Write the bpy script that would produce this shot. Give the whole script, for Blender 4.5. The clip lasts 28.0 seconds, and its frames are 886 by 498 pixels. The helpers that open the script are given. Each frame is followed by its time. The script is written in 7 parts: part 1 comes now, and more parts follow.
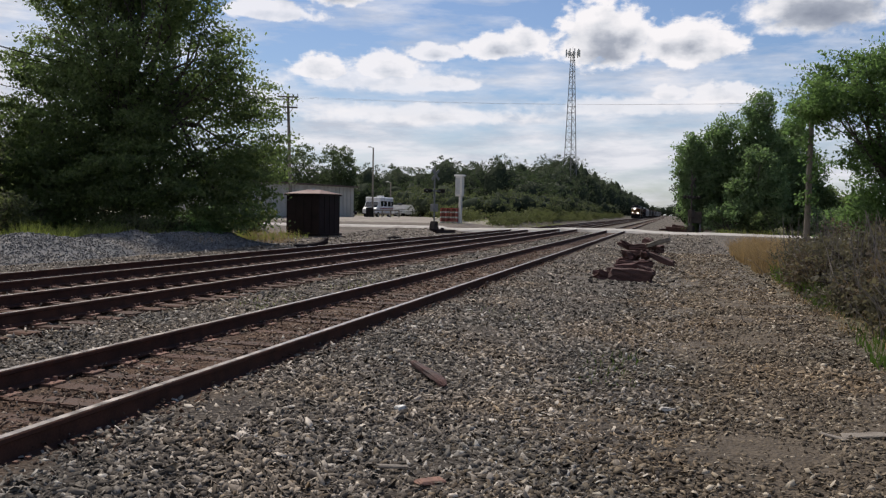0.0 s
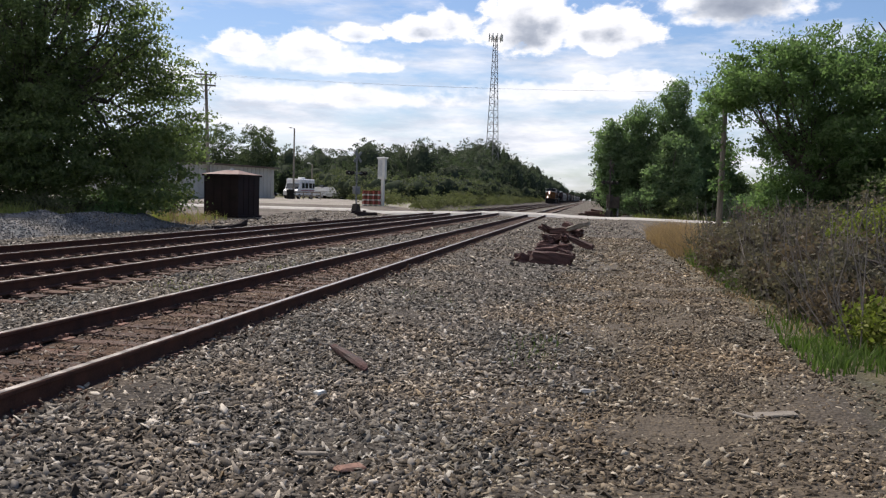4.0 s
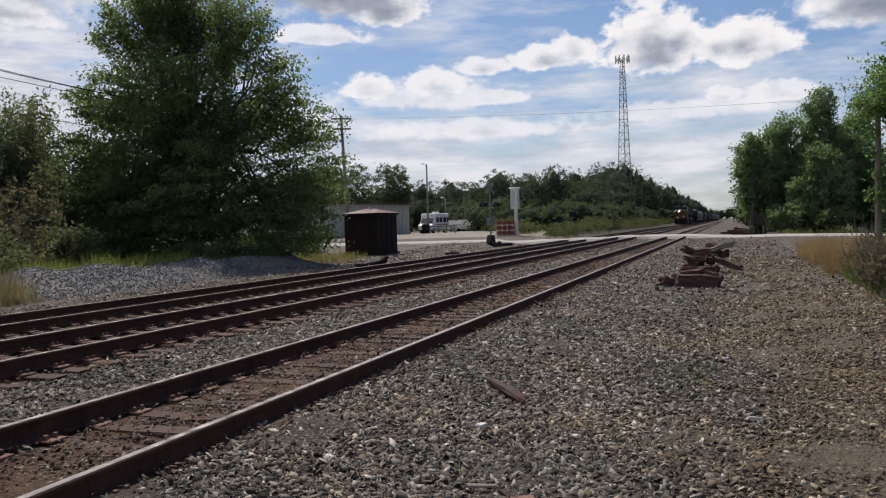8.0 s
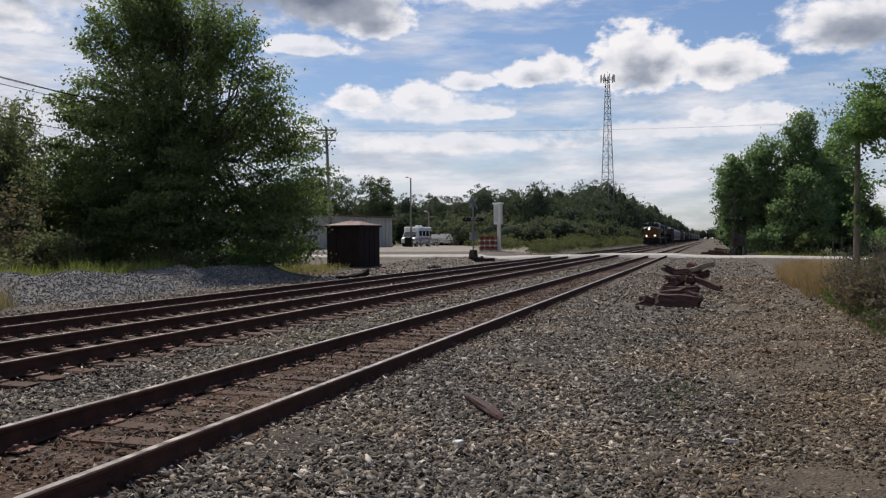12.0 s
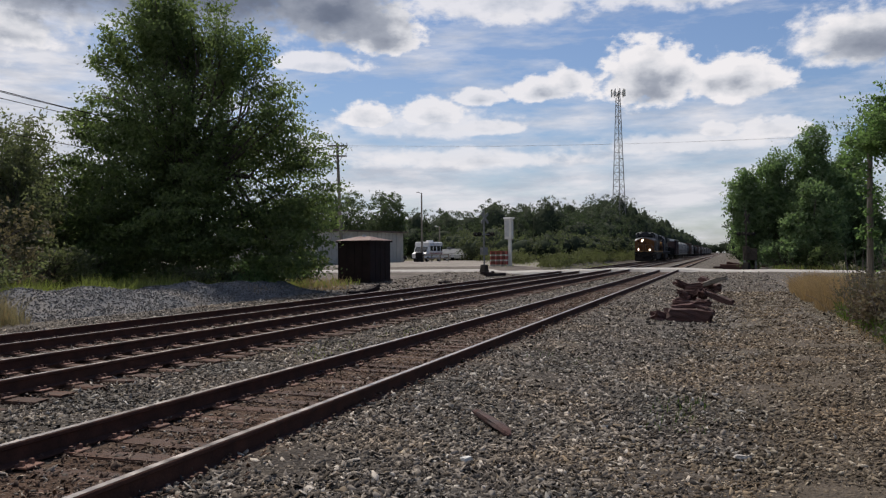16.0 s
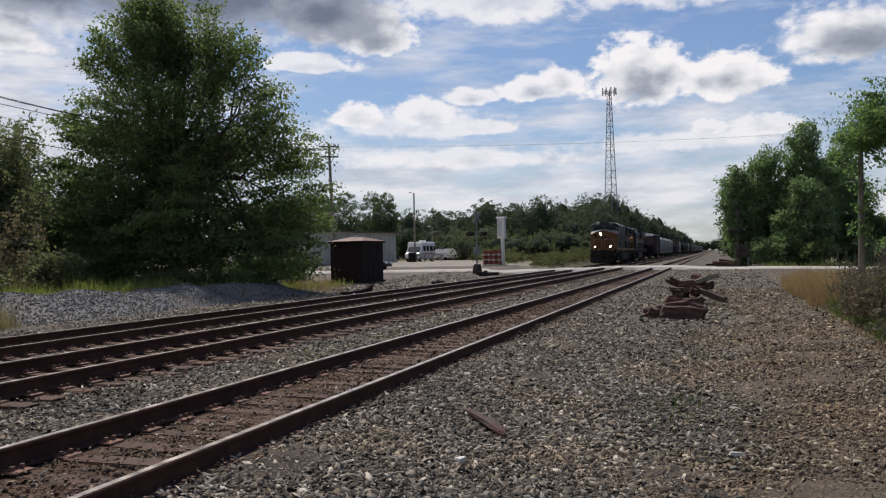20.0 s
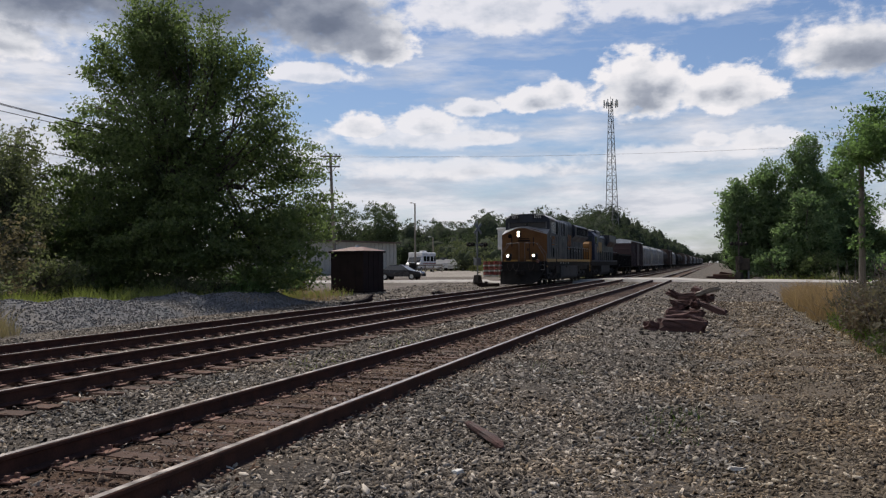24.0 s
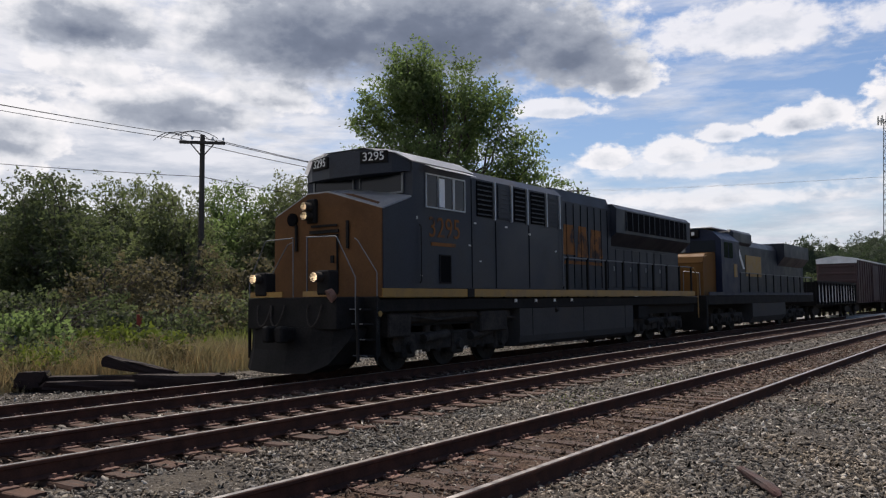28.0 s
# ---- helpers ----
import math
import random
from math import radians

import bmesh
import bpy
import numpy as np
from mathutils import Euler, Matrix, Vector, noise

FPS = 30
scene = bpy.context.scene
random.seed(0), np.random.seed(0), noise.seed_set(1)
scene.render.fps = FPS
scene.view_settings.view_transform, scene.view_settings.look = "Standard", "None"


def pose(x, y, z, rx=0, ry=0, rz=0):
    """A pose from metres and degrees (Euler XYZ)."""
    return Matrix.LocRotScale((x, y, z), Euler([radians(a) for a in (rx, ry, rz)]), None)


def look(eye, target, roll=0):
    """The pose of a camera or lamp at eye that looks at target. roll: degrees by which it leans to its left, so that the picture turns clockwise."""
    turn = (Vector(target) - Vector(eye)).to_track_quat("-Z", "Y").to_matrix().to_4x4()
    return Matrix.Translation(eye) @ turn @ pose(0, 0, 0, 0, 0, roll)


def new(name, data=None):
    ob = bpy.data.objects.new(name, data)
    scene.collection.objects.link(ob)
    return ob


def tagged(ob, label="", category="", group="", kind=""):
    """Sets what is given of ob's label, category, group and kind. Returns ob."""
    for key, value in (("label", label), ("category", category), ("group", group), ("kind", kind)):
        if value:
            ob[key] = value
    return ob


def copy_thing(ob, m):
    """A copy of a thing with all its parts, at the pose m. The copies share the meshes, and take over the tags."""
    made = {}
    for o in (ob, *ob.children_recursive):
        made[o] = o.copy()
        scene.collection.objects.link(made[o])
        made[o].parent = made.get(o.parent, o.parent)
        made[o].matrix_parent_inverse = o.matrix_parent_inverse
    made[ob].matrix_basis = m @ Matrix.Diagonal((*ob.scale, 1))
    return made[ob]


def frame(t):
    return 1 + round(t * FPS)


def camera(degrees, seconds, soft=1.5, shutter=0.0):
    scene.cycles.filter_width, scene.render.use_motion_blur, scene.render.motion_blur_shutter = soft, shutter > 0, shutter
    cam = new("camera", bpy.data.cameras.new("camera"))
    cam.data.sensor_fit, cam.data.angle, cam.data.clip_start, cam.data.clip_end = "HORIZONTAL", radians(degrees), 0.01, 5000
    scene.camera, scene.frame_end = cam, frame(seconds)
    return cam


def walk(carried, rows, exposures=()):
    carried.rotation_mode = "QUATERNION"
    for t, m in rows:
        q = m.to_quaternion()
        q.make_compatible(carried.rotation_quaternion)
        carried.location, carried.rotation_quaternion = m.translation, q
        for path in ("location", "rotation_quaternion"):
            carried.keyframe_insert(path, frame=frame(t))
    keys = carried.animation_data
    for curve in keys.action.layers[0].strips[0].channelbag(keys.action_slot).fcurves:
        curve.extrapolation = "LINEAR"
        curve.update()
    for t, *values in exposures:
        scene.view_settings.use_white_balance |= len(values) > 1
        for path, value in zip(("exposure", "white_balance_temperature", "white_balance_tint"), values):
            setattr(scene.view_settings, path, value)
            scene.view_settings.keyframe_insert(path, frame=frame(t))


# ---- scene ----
cam = camera(55.54, 28.0, soft=1.25)
PATH = [
    (0, (0.152, 0.026, 1.359), (-2.458, 9.669, 0.913), 0.96),
    (0.5, (0.143, 0.041, 1.346), (-2.327, 9.722, 0.923), 1.34),
    (1, (0.136, 0.023, 1.348), (-2.250, 9.728, 0.998), 1.97),
    (1.5, (0.131, 0.017, 1.346), (-2.351, 9.702, 1.126), 2.26),
    (2, (0.119, 0.010, 1.350), (-2.384, 9.691, 1.246), 1.82),
    (2.5, (0.126, 0.036, 1.353), (-2.165, 9.768, 1.198), 1.21),
    (4.5, (0.128, 0.152, 1.340), (-1.523, 9.990, 0.652), 1.71),
    (5, (0.089, 0.082, 1.357), (-1.837, 9.893, 1.165), 0.81),
    (5.5, (0.069, 0.046, 1.368), (-2.101, 9.807, 1.245), 0.89),
    (6, (0.033, 0.003, 1.376), (-2.209, 9.747, 1.202), 0.04),
    (6.5, (0.013, 0.016, 1.390), (-2.304, 9.742, 1.243), -0.99),
    (7, (-0.011, -0.003, 1.377), (-2.622, 9.649, 1.272), -0.87),
    (7.5, (-0.020, -0.014, 1.394), (-2.999, 9.531, 1.246), -1.14),
    (8, (0.003, -0.001, 1.379), (-3.243, 9.454, 1.108), -1.67),
    (8.5, (-0.015, -0.021, 1.385), (-3.117, 9.483, 1.167), -1.62),
    (9, (-0.005, -0.039, 1.379), (-3.005, 9.496, 1.063), -2.11),
    (9.5, (0.004, -0.004, 1.385), (-3.114, 9.493, 1.092), -1.81),
    (10, (0.009, 0.008, 1.388), (-3.144, 9.498, 1.327), -1.18),
    (10.5, (0.007, 0.017, 1.391), (-3.161, 9.502, 1.443), -0.87),
    (11, (0.003, 0.041, 1.396), (-3.193, 9.516, 1.396), -0.67),
    (11.5, (0.008, 0.044, 1.386), (-3.157, 9.530, 1.345), -0.53),
    (12, (0.011, 0.017, 1.394), (-3.036, 9.541, 1.283), -0.33),
    (12.5, (0.007, 0.014, 1.392), (-2.969, 9.560, 1.257), -0.55),
    (14.5, (0.014, 0.019, 1.386), (-3.018, 9.539, 1.816), 0.96),
    (15, (0.026, 0.029, 1.380), (-3.179, 9.501, 1.503), -0.15),
    (15.5, (0.034, 0.041, 1.383), (-3.230, 9.493, 1.438), -0.42),
    (16, (0.039, 0.049, 1.392), (-3.134, 9.532, 1.460), -0.51),
    (16.5, (0.043, 0.058, 1.397), (-3.128, 9.542, 1.419), -0.70),
    (17, (0.041, 0.062, 1.395), (-3.107, 9.553, 1.432), -0.94),
    (17.5, (0.052, 0.047, 1.398), (-3.033, 9.559, 1.493), -1.30),
    (18, (0.044, 0.081, 1.389), (-3.044, 9.591, 1.540), -1.36),
    (18.5, (0.040, 0.082, 1.391), (-3.007, 9.604, 1.599), -1.09),
    (19, (0.031, 0.087, 1.388), (-3.011, 9.611, 1.557), -0.66),
    (19.5, (0.028, 0.091, 1.385), (-3.060, 9.602, 1.457), -0.77),
    (20, (0.028, 0.090, 1.387), (-3.064, 9.599, 1.453), -1.05),
    (20.5, (0.038, 0.084, 1.392), (-2.978, 9.617, 1.496), -1.02),
    (21, (0.040, 0.074, 1.396), (-2.918, 9.625, 1.537), -0.99),
    (21.5, (0.029, 0.087, 1.396), (-2.930, 9.638, 1.542), -0.60),
    (23.5, (0.046, 0.082, 1.399), (-3.025, 9.597, 1.591), -0.50),
    (24, (0.040, 0.102, 1.395), (-3.058, 9.608, 1.585), -0.60),
    (24.5, (0.042, 0.090, 1.396), (-3.067, 9.593, 1.546), -0.31),
    (25, (0.026, 0.068, 1.399), (-3.067, 9.576, 1.605), -0.40),
    (25.5, (0.030, 0.074, 1.399), (-3.091, 9.572, 1.632), -1.20),
    (26, (0.024, 0.076, 1.391), (-3.323, 9.495, 1.694), -1.29),
    (26.5, (0.020, 0.035, 1.405), (-3.624, 9.339, 1.796), -0.84),
    (27, (0.010, 0.007, 1.408), (-4.010, 9.157, 1.760), -0.37),
    (27.5, (0.008, -0.034, 1.420), (-4.585, 8.839, 1.844), -0.39),
    (28, (0.004, -0.194, 1.457), (-5.684, 8.008, 2.080), -0.72),
]
walk(cam, [(t, look(eye, target, roll)) for t, eye, target, roll in PATH], [(t, stops, 6650, 14) for t, stops in ((0.0, -0.08), (2.5, -0.1), (3.4, 0.2), (4.6, 0.28), (4.8, 0.0), (5.0, -0.3), (6.0, -0.25), (7.0, -0.12), (8.0, -0.12), (11.0, -0.1), (12.5, -0.14), (15.0, -0.32), (16.0, -0.2), (17.0, -0.12), (20.0, -0.12), (24.0, -0.16), (25.3, -0.15), (26.2, 0.0), (28.0, -0.05))])

# ---- light ----
SUN_AZ, SUN_EL = -33.0, 54.0  # degrees: to the right of +y, above the horizon
sun = new("sun", bpy.data.lights.new("sun", "SUN"))
sun.data.energy, sun.data.angle, sun.data.color = 4.0, radians(0.55), (1.0, 0.93, 0.82)
to_sun = Vector((math.sin(radians(SUN_AZ)) * math.cos(radians(SUN_EL)), math.cos(radians(SUN_AZ)) * math.cos(radians(SUN_EL)), math.sin(radians(SUN_EL))))
sun.matrix_world = Matrix.Translation((0, 0, 60)) @ to_sun.to_track_quat("Z", "Y").to_matrix().to_4x4()


class Nodes:
    """A short way to write node trees: n.math('ADD', a, b) and so on."""

    def __init__(self, tree):
        self.tree = tree
        tree.nodes.clear()

    def make(self, kind, inputs=(), **settings):
        node = self.tree.nodes.new(kind)
        for key, value in settings.items():
            setattr(node, key, value)
        for key, value in dict(inputs).items():
            self.put(node.inputs[key], value)
        return node

    def put(self, socket, value):
        if isinstance(value, bpy.types.NodeSocket):
            self.tree.links.new(value, socket)
        elif value is not None:
            socket.default_value = value

    def math(self, op, a, b=None, c=None, clamp=False):
        node = self.make("ShaderNodeMath", operation=op, use_clamp=clamp)
        for socket, value in zip(node.inputs, (a, b, c)):
            self.put(socket, value)
        return node.outputs[0]

    def mix(self, fac, a, b, blend="MIX"):
        node = self.make("ShaderNodeMix", data_type="RGBA", blend_type=blend)
        for n, value in ((0, fac), (6, a), (7, b)):
            self.put(node.inputs[n], value)
        return node.outputs[2]

    def ramp(self, fac, stops):
        node = self.make("ShaderNodeValToRGB", {0: fac})
        ramp = node.color_ramp
        while len(ramp.elements) < len(stops):
            ramp.elements.new(0.5)
        for element, (at, value) in zip(ramp.elements, stops):
            element.position = at
            element.color = (*value, 1) if isinstance(value, tuple) else (value, value, value, 1)
        return node.outputs[0]

    def noise(self, vector, scale, detail=4.0, rough=0.55, out=0):
        return self.make("ShaderNodeTexNoise", {"Vector": vector, "Scale": scale, "Detail": detail, "Roughness": rough}).outputs[out]


# Clouds: degrees to the right of +y, degrees above the horizon, half width, half height, thickness.
CLOUDS = (
    (-36.0, 18.2, 15.0, 6.4, 1.35), (-26.2, 16.6, 6.2, 4.4, 1.1), (-22.6, 14.7, 3.0, 2.0, 0.8), (-44.0, 18.0, 12.0, 6.0, 1.2),
    (-52.8, 12.4, 8.0, 2.4, 0.92), (-58.6, 17.4, 6.8, 3.0, 1.0), (-62.7, 10.3, 4.4, 3.0, 0.65), (-46.5, 13.6, 5.0, 1.6, 0.5), (-57.5, 14.6, 4.0, 1.5, 0.4),
    (-26.6, 12.7, 3.1, 0.9, 0.34), (-20.2, 8.7, 6.4, 1.3, 0.27), (-19.4, 9.5, 2.7, 1.2, 0.38), (-23.8, 9.2, 2.3, 1.0, 0.42), (-15.8, 8.5, 2.6, 0.7, 0.28), (-15.9, 10.5, 2.2, 0.75, 0.34),
    (-11.8, 10.8, 2.7, 1.0, 0.4), (-9.8, 11.3, 1.6, 1.1, 0.42), (-4.7, 11.3, 3.5, 2.7, 0.72), (0.8, 10.8, 3.6, 1.9, 0.54), (8.4, 12.7, 5.0, 2.5, 0.86),
    (-0.3, 7.8, 1.2, 0.6, 0.26), (3.0, 7.7, 2.2, 0.95, 0.3), (-17.0, 6.4, 9.0, 0.9, 0.26), (-3.0, 7.0, 7.0, 0.8, 0.2), (-14.5, 16.6, 8.0, 2.2, 0.34),
    (-2.0, 16.6, 7.0, 1.6, 0.3), (-72.0, 13.0, 9.0, 4.5, 0.8), (24.0, 15.0, 6.0, 3.0, 0.7),
)


def make_sky():
    world = bpy.data.worlds.new("sky")
    world.use_nodes = True
    n = Nodes(world.node_tree)
    sky = n.make("ShaderNodeTexSky", sky_type="NISHITA", sun_disc=False, sun_elevation=radians(SUN_EL), sun_rotation=radians(SUN_AZ), air_density=1.0, dust_density=0.8, ozone_density=2.5)
    way = n.make("ShaderNodeTexCoord").outputs["Generated"]
    x, y, z = n.make("ShaderNodeSeparateXYZ", {0: way}).outputs
    az = n.math("MULTIPLY", n.math("ARCTAN2", x, y), 57.2958)
    el = n.math("MULTIPLY", n.math("ARCSINE", z), 57.2958)
    flat = n.make("ShaderNodeCombineXYZ", {0: az, 1: n.math("MULTIPLY", el, 1.6), 2: 0.0}).outputs[0]
    puff = n.math("SUBTRACT", n.noise(flat, 0.5, 6, 0.54), 0.5)
    fine = n.math("SUBTRACT", n.noise(flat, 1.5, 6, 0.6), 0.5)
    rough = n.math("ADD", n.math("MULTIPLY", puff, 1.6), n.math("MULTIPLY", fine, 0.45))
    total, cover, bulk = 0.0, 0.0, 0.0
    for ca, ce, w, h, thick in CLOUDS:
        u = n.math("DIVIDE", n.math("SUBTRACT", az, ca), w)
        v = n.math("DIVIDE", n.math("SUBTRACT", el, ce), h)
        v = n.math("MULTIPLY", v, n.math("ADD", 1.0, n.math("MULTIPLY", n.math("LESS_THAN", v, 0.0), 0.5)))
        away = n.math("SQRT", n.math("ADD", n.math("MULTIPLY", u, u), n.math("MULTIPLY", v, v)))
        body = n.math("MAXIMUM", n.math("ADD", n.math("SUBTRACT", 1.12, away), n.math("MULTIPLY", rough, 0.6 if w > 10 else 1.0)), 0.0)
        total = n.math("MAXIMUM", n.math("MULTIPLY", body, thick), total)
        hides = n.make("ShaderNodeMapRange", {0: body, 1: 0.0, 2: 0.34 if w < 5 else 0.55, 3: 0.0, 4: min(1.0, 0.35 + thick * 1.4)}, interpolation_type="SMOOTHSTEP").outputs[0]
        cover = n.math("MAXIMUM", hides, cover)
        u, v = n.math("SUBTRACT", u, 0.12), n.math("ADD", v, 0.3)
        away = n.math("SQRT", n.math("ADD", n.math("MULTIPLY", u, u), n.math("MULTIPLY", v, v)))
        bulk = n.math("MAXIMUM", n.math("MULTIPLY", n.math("SUBTRACT", 1.1, away), thick), bulk)
    # thin layers, drawn out sideways, thicker towards the horizon and to the west
    streak = n.make("ShaderNodeCombineXYZ", {0: n.math("MULTIPLY", az, 0.22), 1: el, 2: 3.0}).outputs[0]
    veil = n.noise(streak, 0.42, 7, 0.6)
    low = n.make("ShaderNodeMapRange", {0: el, 1: 4.0, 2: 14.0, 3: 0.2, 4: -0.03}).outputs[0]
    west = n.make("ShaderNodeMapRange", {0: az, 1: -50.0, 2: -33.0, 3: 0.3, 4: 0.0}).outputs[0]
    west = n.math("SUBTRACT", west, n.make("ShaderNodeMapRange", {0: az, 1: -14.0, 2: 0.0, 3: 0.0, 4: 0.05}).outputs[0])
    veil = n.make("ShaderNodeMapRange", {0: n.math("ADD", n.math("ADD", veil, low), west), 1: 0.46, 2: 0.74, 3: 0.0, 4: 0.95}).outputs[0]
    blue = n.mix(1.0, sky.outputs[0], (SKY * 0.82, SKY * 0.95, SKY * 1.1, 1), "MULTIPLY")
    hazy = n.mix(veil, blue, n.ramp(n.noise(streak, 0.9, 5, 0.6), ((0.35, (0.55, 0.61, 0.7)), (0.6, (0.84, 0.87, 0.92)))))
    above = n.make("ShaderNodeVectorMath", {0: flat, 1: (-0.5, 1.3, 0.0)}, operation="ADD").outputs[0]
    relief = n.math("SUBTRACT", n.noise(above, 0.5, 4, 0.52), n.noise(flat, 0.5, 4, 0.52))
    shade = n.math("ADD", n.math("ADD", n.math("MULTIPLY", total, 0.22), n.math("MULTIPLY", bulk, 0.62)), n.math("MULTIPLY", relief, 0.65))
    tone = n.ramp(n.math("MULTIPLY", shade, 0.62), ((0.087, (0.97, 0.98, 1.0)), (0.2, (0.74, 0.78, 0.83)), (0.32, (0.4, 0.45, 0.53)), (0.55, (0.19, 0.23, 0.31)), (0.9, (0.1, 0.13, 0.19))))
    colour = n.mix(cover, hazy, tone)
    ground = n.make("ShaderNodeMapRange", {0: el, 1: -1.5, 2: 0.0, 3: 0.0, 4: 1.0}).outputs[0]
    colour = n.mix(ground, (0.2, 0.22, 0.2, 1), colour)
    back = n.make("ShaderNodeBackground", {0: colour, 1: 1.0})
    n.make("ShaderNodeOutputWorld", {0: back.outputs[0]})
    scene.world = world


SKY = 0.085
make_sky()


# ---- materials ----
def surface(name, low, high, scale=3.0, roughness=0.7, metallic=0.0, bump=0.15, grain=40.0, stain=None, stain_at=(0.55, 0.7), stretch=(1, 1, 1), random_shift=0.0, spec=0.5, translucent=0.0):
    """A surface of two tones at two scales, with fine relief and, if given, stains of a third tone."""
    m = bpy.data.materials.new(name)
    m.use_nodes = True
    n = Nodes(m.node_tree)
    at = n.make("ShaderNodeTexCoord").outputs["Object"]
    at = n.make("ShaderNodeMapping", {"Vector": at, "Scale": stretch}).outputs[0]
    if random_shift:
        shift = n.make("ShaderNodeObjectInfo").outputs["Random"]
        at = n.make("ShaderNodeVectorMath", {0: at, 1: n.make("ShaderNodeCombineXYZ", {0: n.math("MULTIPLY", shift, 37.0), 1: n.math("MULTIPLY", shift, 91.0), 2: 0.0}).outputs[0]}, operation="ADD").outputs[0]
    broad, fine = n.noise(at, scale, 5), n.noise(at, grain, 4)
    tone = n.math("ADD", n.math("MULTIPLY", broad, 0.65), n.math("MULTIPLY", fine, 0.35))
    colour = n.ramp(tone, ((0.36, low), (0.64, high)))
    if random_shift:
        amount = n.math("ADD", 1.0 - random_shift / 2, n.math("MULTIPLY", n.make("ShaderNodeObjectInfo").outputs["Random"], random_shift))
        value = n.make("ShaderNodeHueSaturation", {"Value": amount, "Color": colour})
        colour = value.outputs[0]
    if stain:
        where = n.ramp(n.noise(at, scale * 0.6, 6, 0.65), ((stain_at[0], 0.0), (stain_at[1], 1.0)))
        colour = n.mix(where, colour, (*stain, 1))
    relief = n.make("ShaderNodeBump", {"Strength": bump, "Distance": 0.02, "Height": tone})
    wear = n.make("ShaderNodeMapRange", {0: broad, 1: 0.3, 2: 0.7, 3: max(0.05, roughness - 0.12), 4: min(1.0, roughness + 0.12)}).outputs[0]
    bsdf = n.make("ShaderNodeBsdfPrincipled", {"Base Color": colour, "Roughness": wear, "Metallic": metallic, "Normal": relief.outputs[0], "Specular IOR Level": spec})
    shader = bsdf.outputs[0]
    if translucent:
        back = n.make("ShaderNodeBsdfTranslucent", {"Color": n.mix(1.0, colour, (1.0, 1.25, 0.5, 1), "MULTIPLY")})
        shader = n.make("ShaderNodeMixShader", {0: translucent, 1: shader, 2: back.outputs[0]}).outputs[0]
    n.make("ShaderNodeOutputMaterial", {0: shader})
    return m


STRAW = (1.15, 1.12, 0.88)  # dry leaves let warmer light through than green ones


def leafy(name, low, high, dry=None, translucent=0.35, through_tint=(1.13, 1.37, 0.86)):
    """Leaves: each one a little different in tone."""
    m = bpy.data.materials.new(name)
    m.use_nodes = True
    n = Nodes(m.node_tree)
    one = n.make("ShaderNodeNewGeometry").outputs["Random Per Island"]
    patch = n.noise(n.make("ShaderNodeTexCoord").outputs["Object"], 0.55, 3)
    tone = n.math("ADD", n.math("MULTIPLY", one, 0.36), n.math("MULTIPLY", patch, 0.72))
    stops = [(0.25, low), (0.8, high)] + ([(0.97, dry)] if dry else [])
    colour = n.ramp(tone, stops)
    bsdf = n.make("ShaderNodeBsdfPrincipled", {"Base Color": colour, "Roughness": 0.65, "Specular IOR Level": 0.15})
    back = n.make("ShaderNodeBsdfTranslucent", {"Color": n.mix(1.0, colour, (*through_tint, 1), "MULTIPLY")})
    shader = n.make("ShaderNodeMixShader", {0: translucent, 1: bsdf.outputs[0], 2: back.outputs[0]}).outputs[0]
    n.make("ShaderNodeOutputMaterial", {0: shader})
    return m


def stony(name, stops, roughness=0.85):
    """Loose stones: each one its own grey, with grain."""
    m = bpy.data.materials.new(name)
    m.use_nodes = True
    n = Nodes(m.node_tree)
    one = n.make("ShaderNodeNewGeometry").outputs["Random Per Island"]
    at = n.make("ShaderNodeTexCoord").outputs["Object"]
    colour = n.ramp(one, stops)
    colour = n.mix(n.math("MULTIPLY", n.noise(at, 60, 3), 0.3), colour, (0.12, 0.1, 0.082, 1))
    patch = n.ramp(n.noise(at, 0.55, 5, 0.6), ((0.36, (0.72, 0.76, 0.78)), (0.52, (1.0, 0.99, 0.97)), (0.68, (1.12, 1.02, 0.88))))
    colour = n.mix(1.0, colour, patch, "MULTIPLY")
    relief = n.make("ShaderNodeBump", {"Strength": 0.3, "Distance": 0.01, "Height": n.noise(at, 90, 3)})
    bsdf = n.make("ShaderNodeBsdfPrincipled", {"Base Color": colour, "Roughness": roughness, "Normal": relief.outputs[0], "Specular IOR Level": 0.3})
    n.make("ShaderNodeOutputMaterial", {0: bsdf.outputs[0]})
    return m


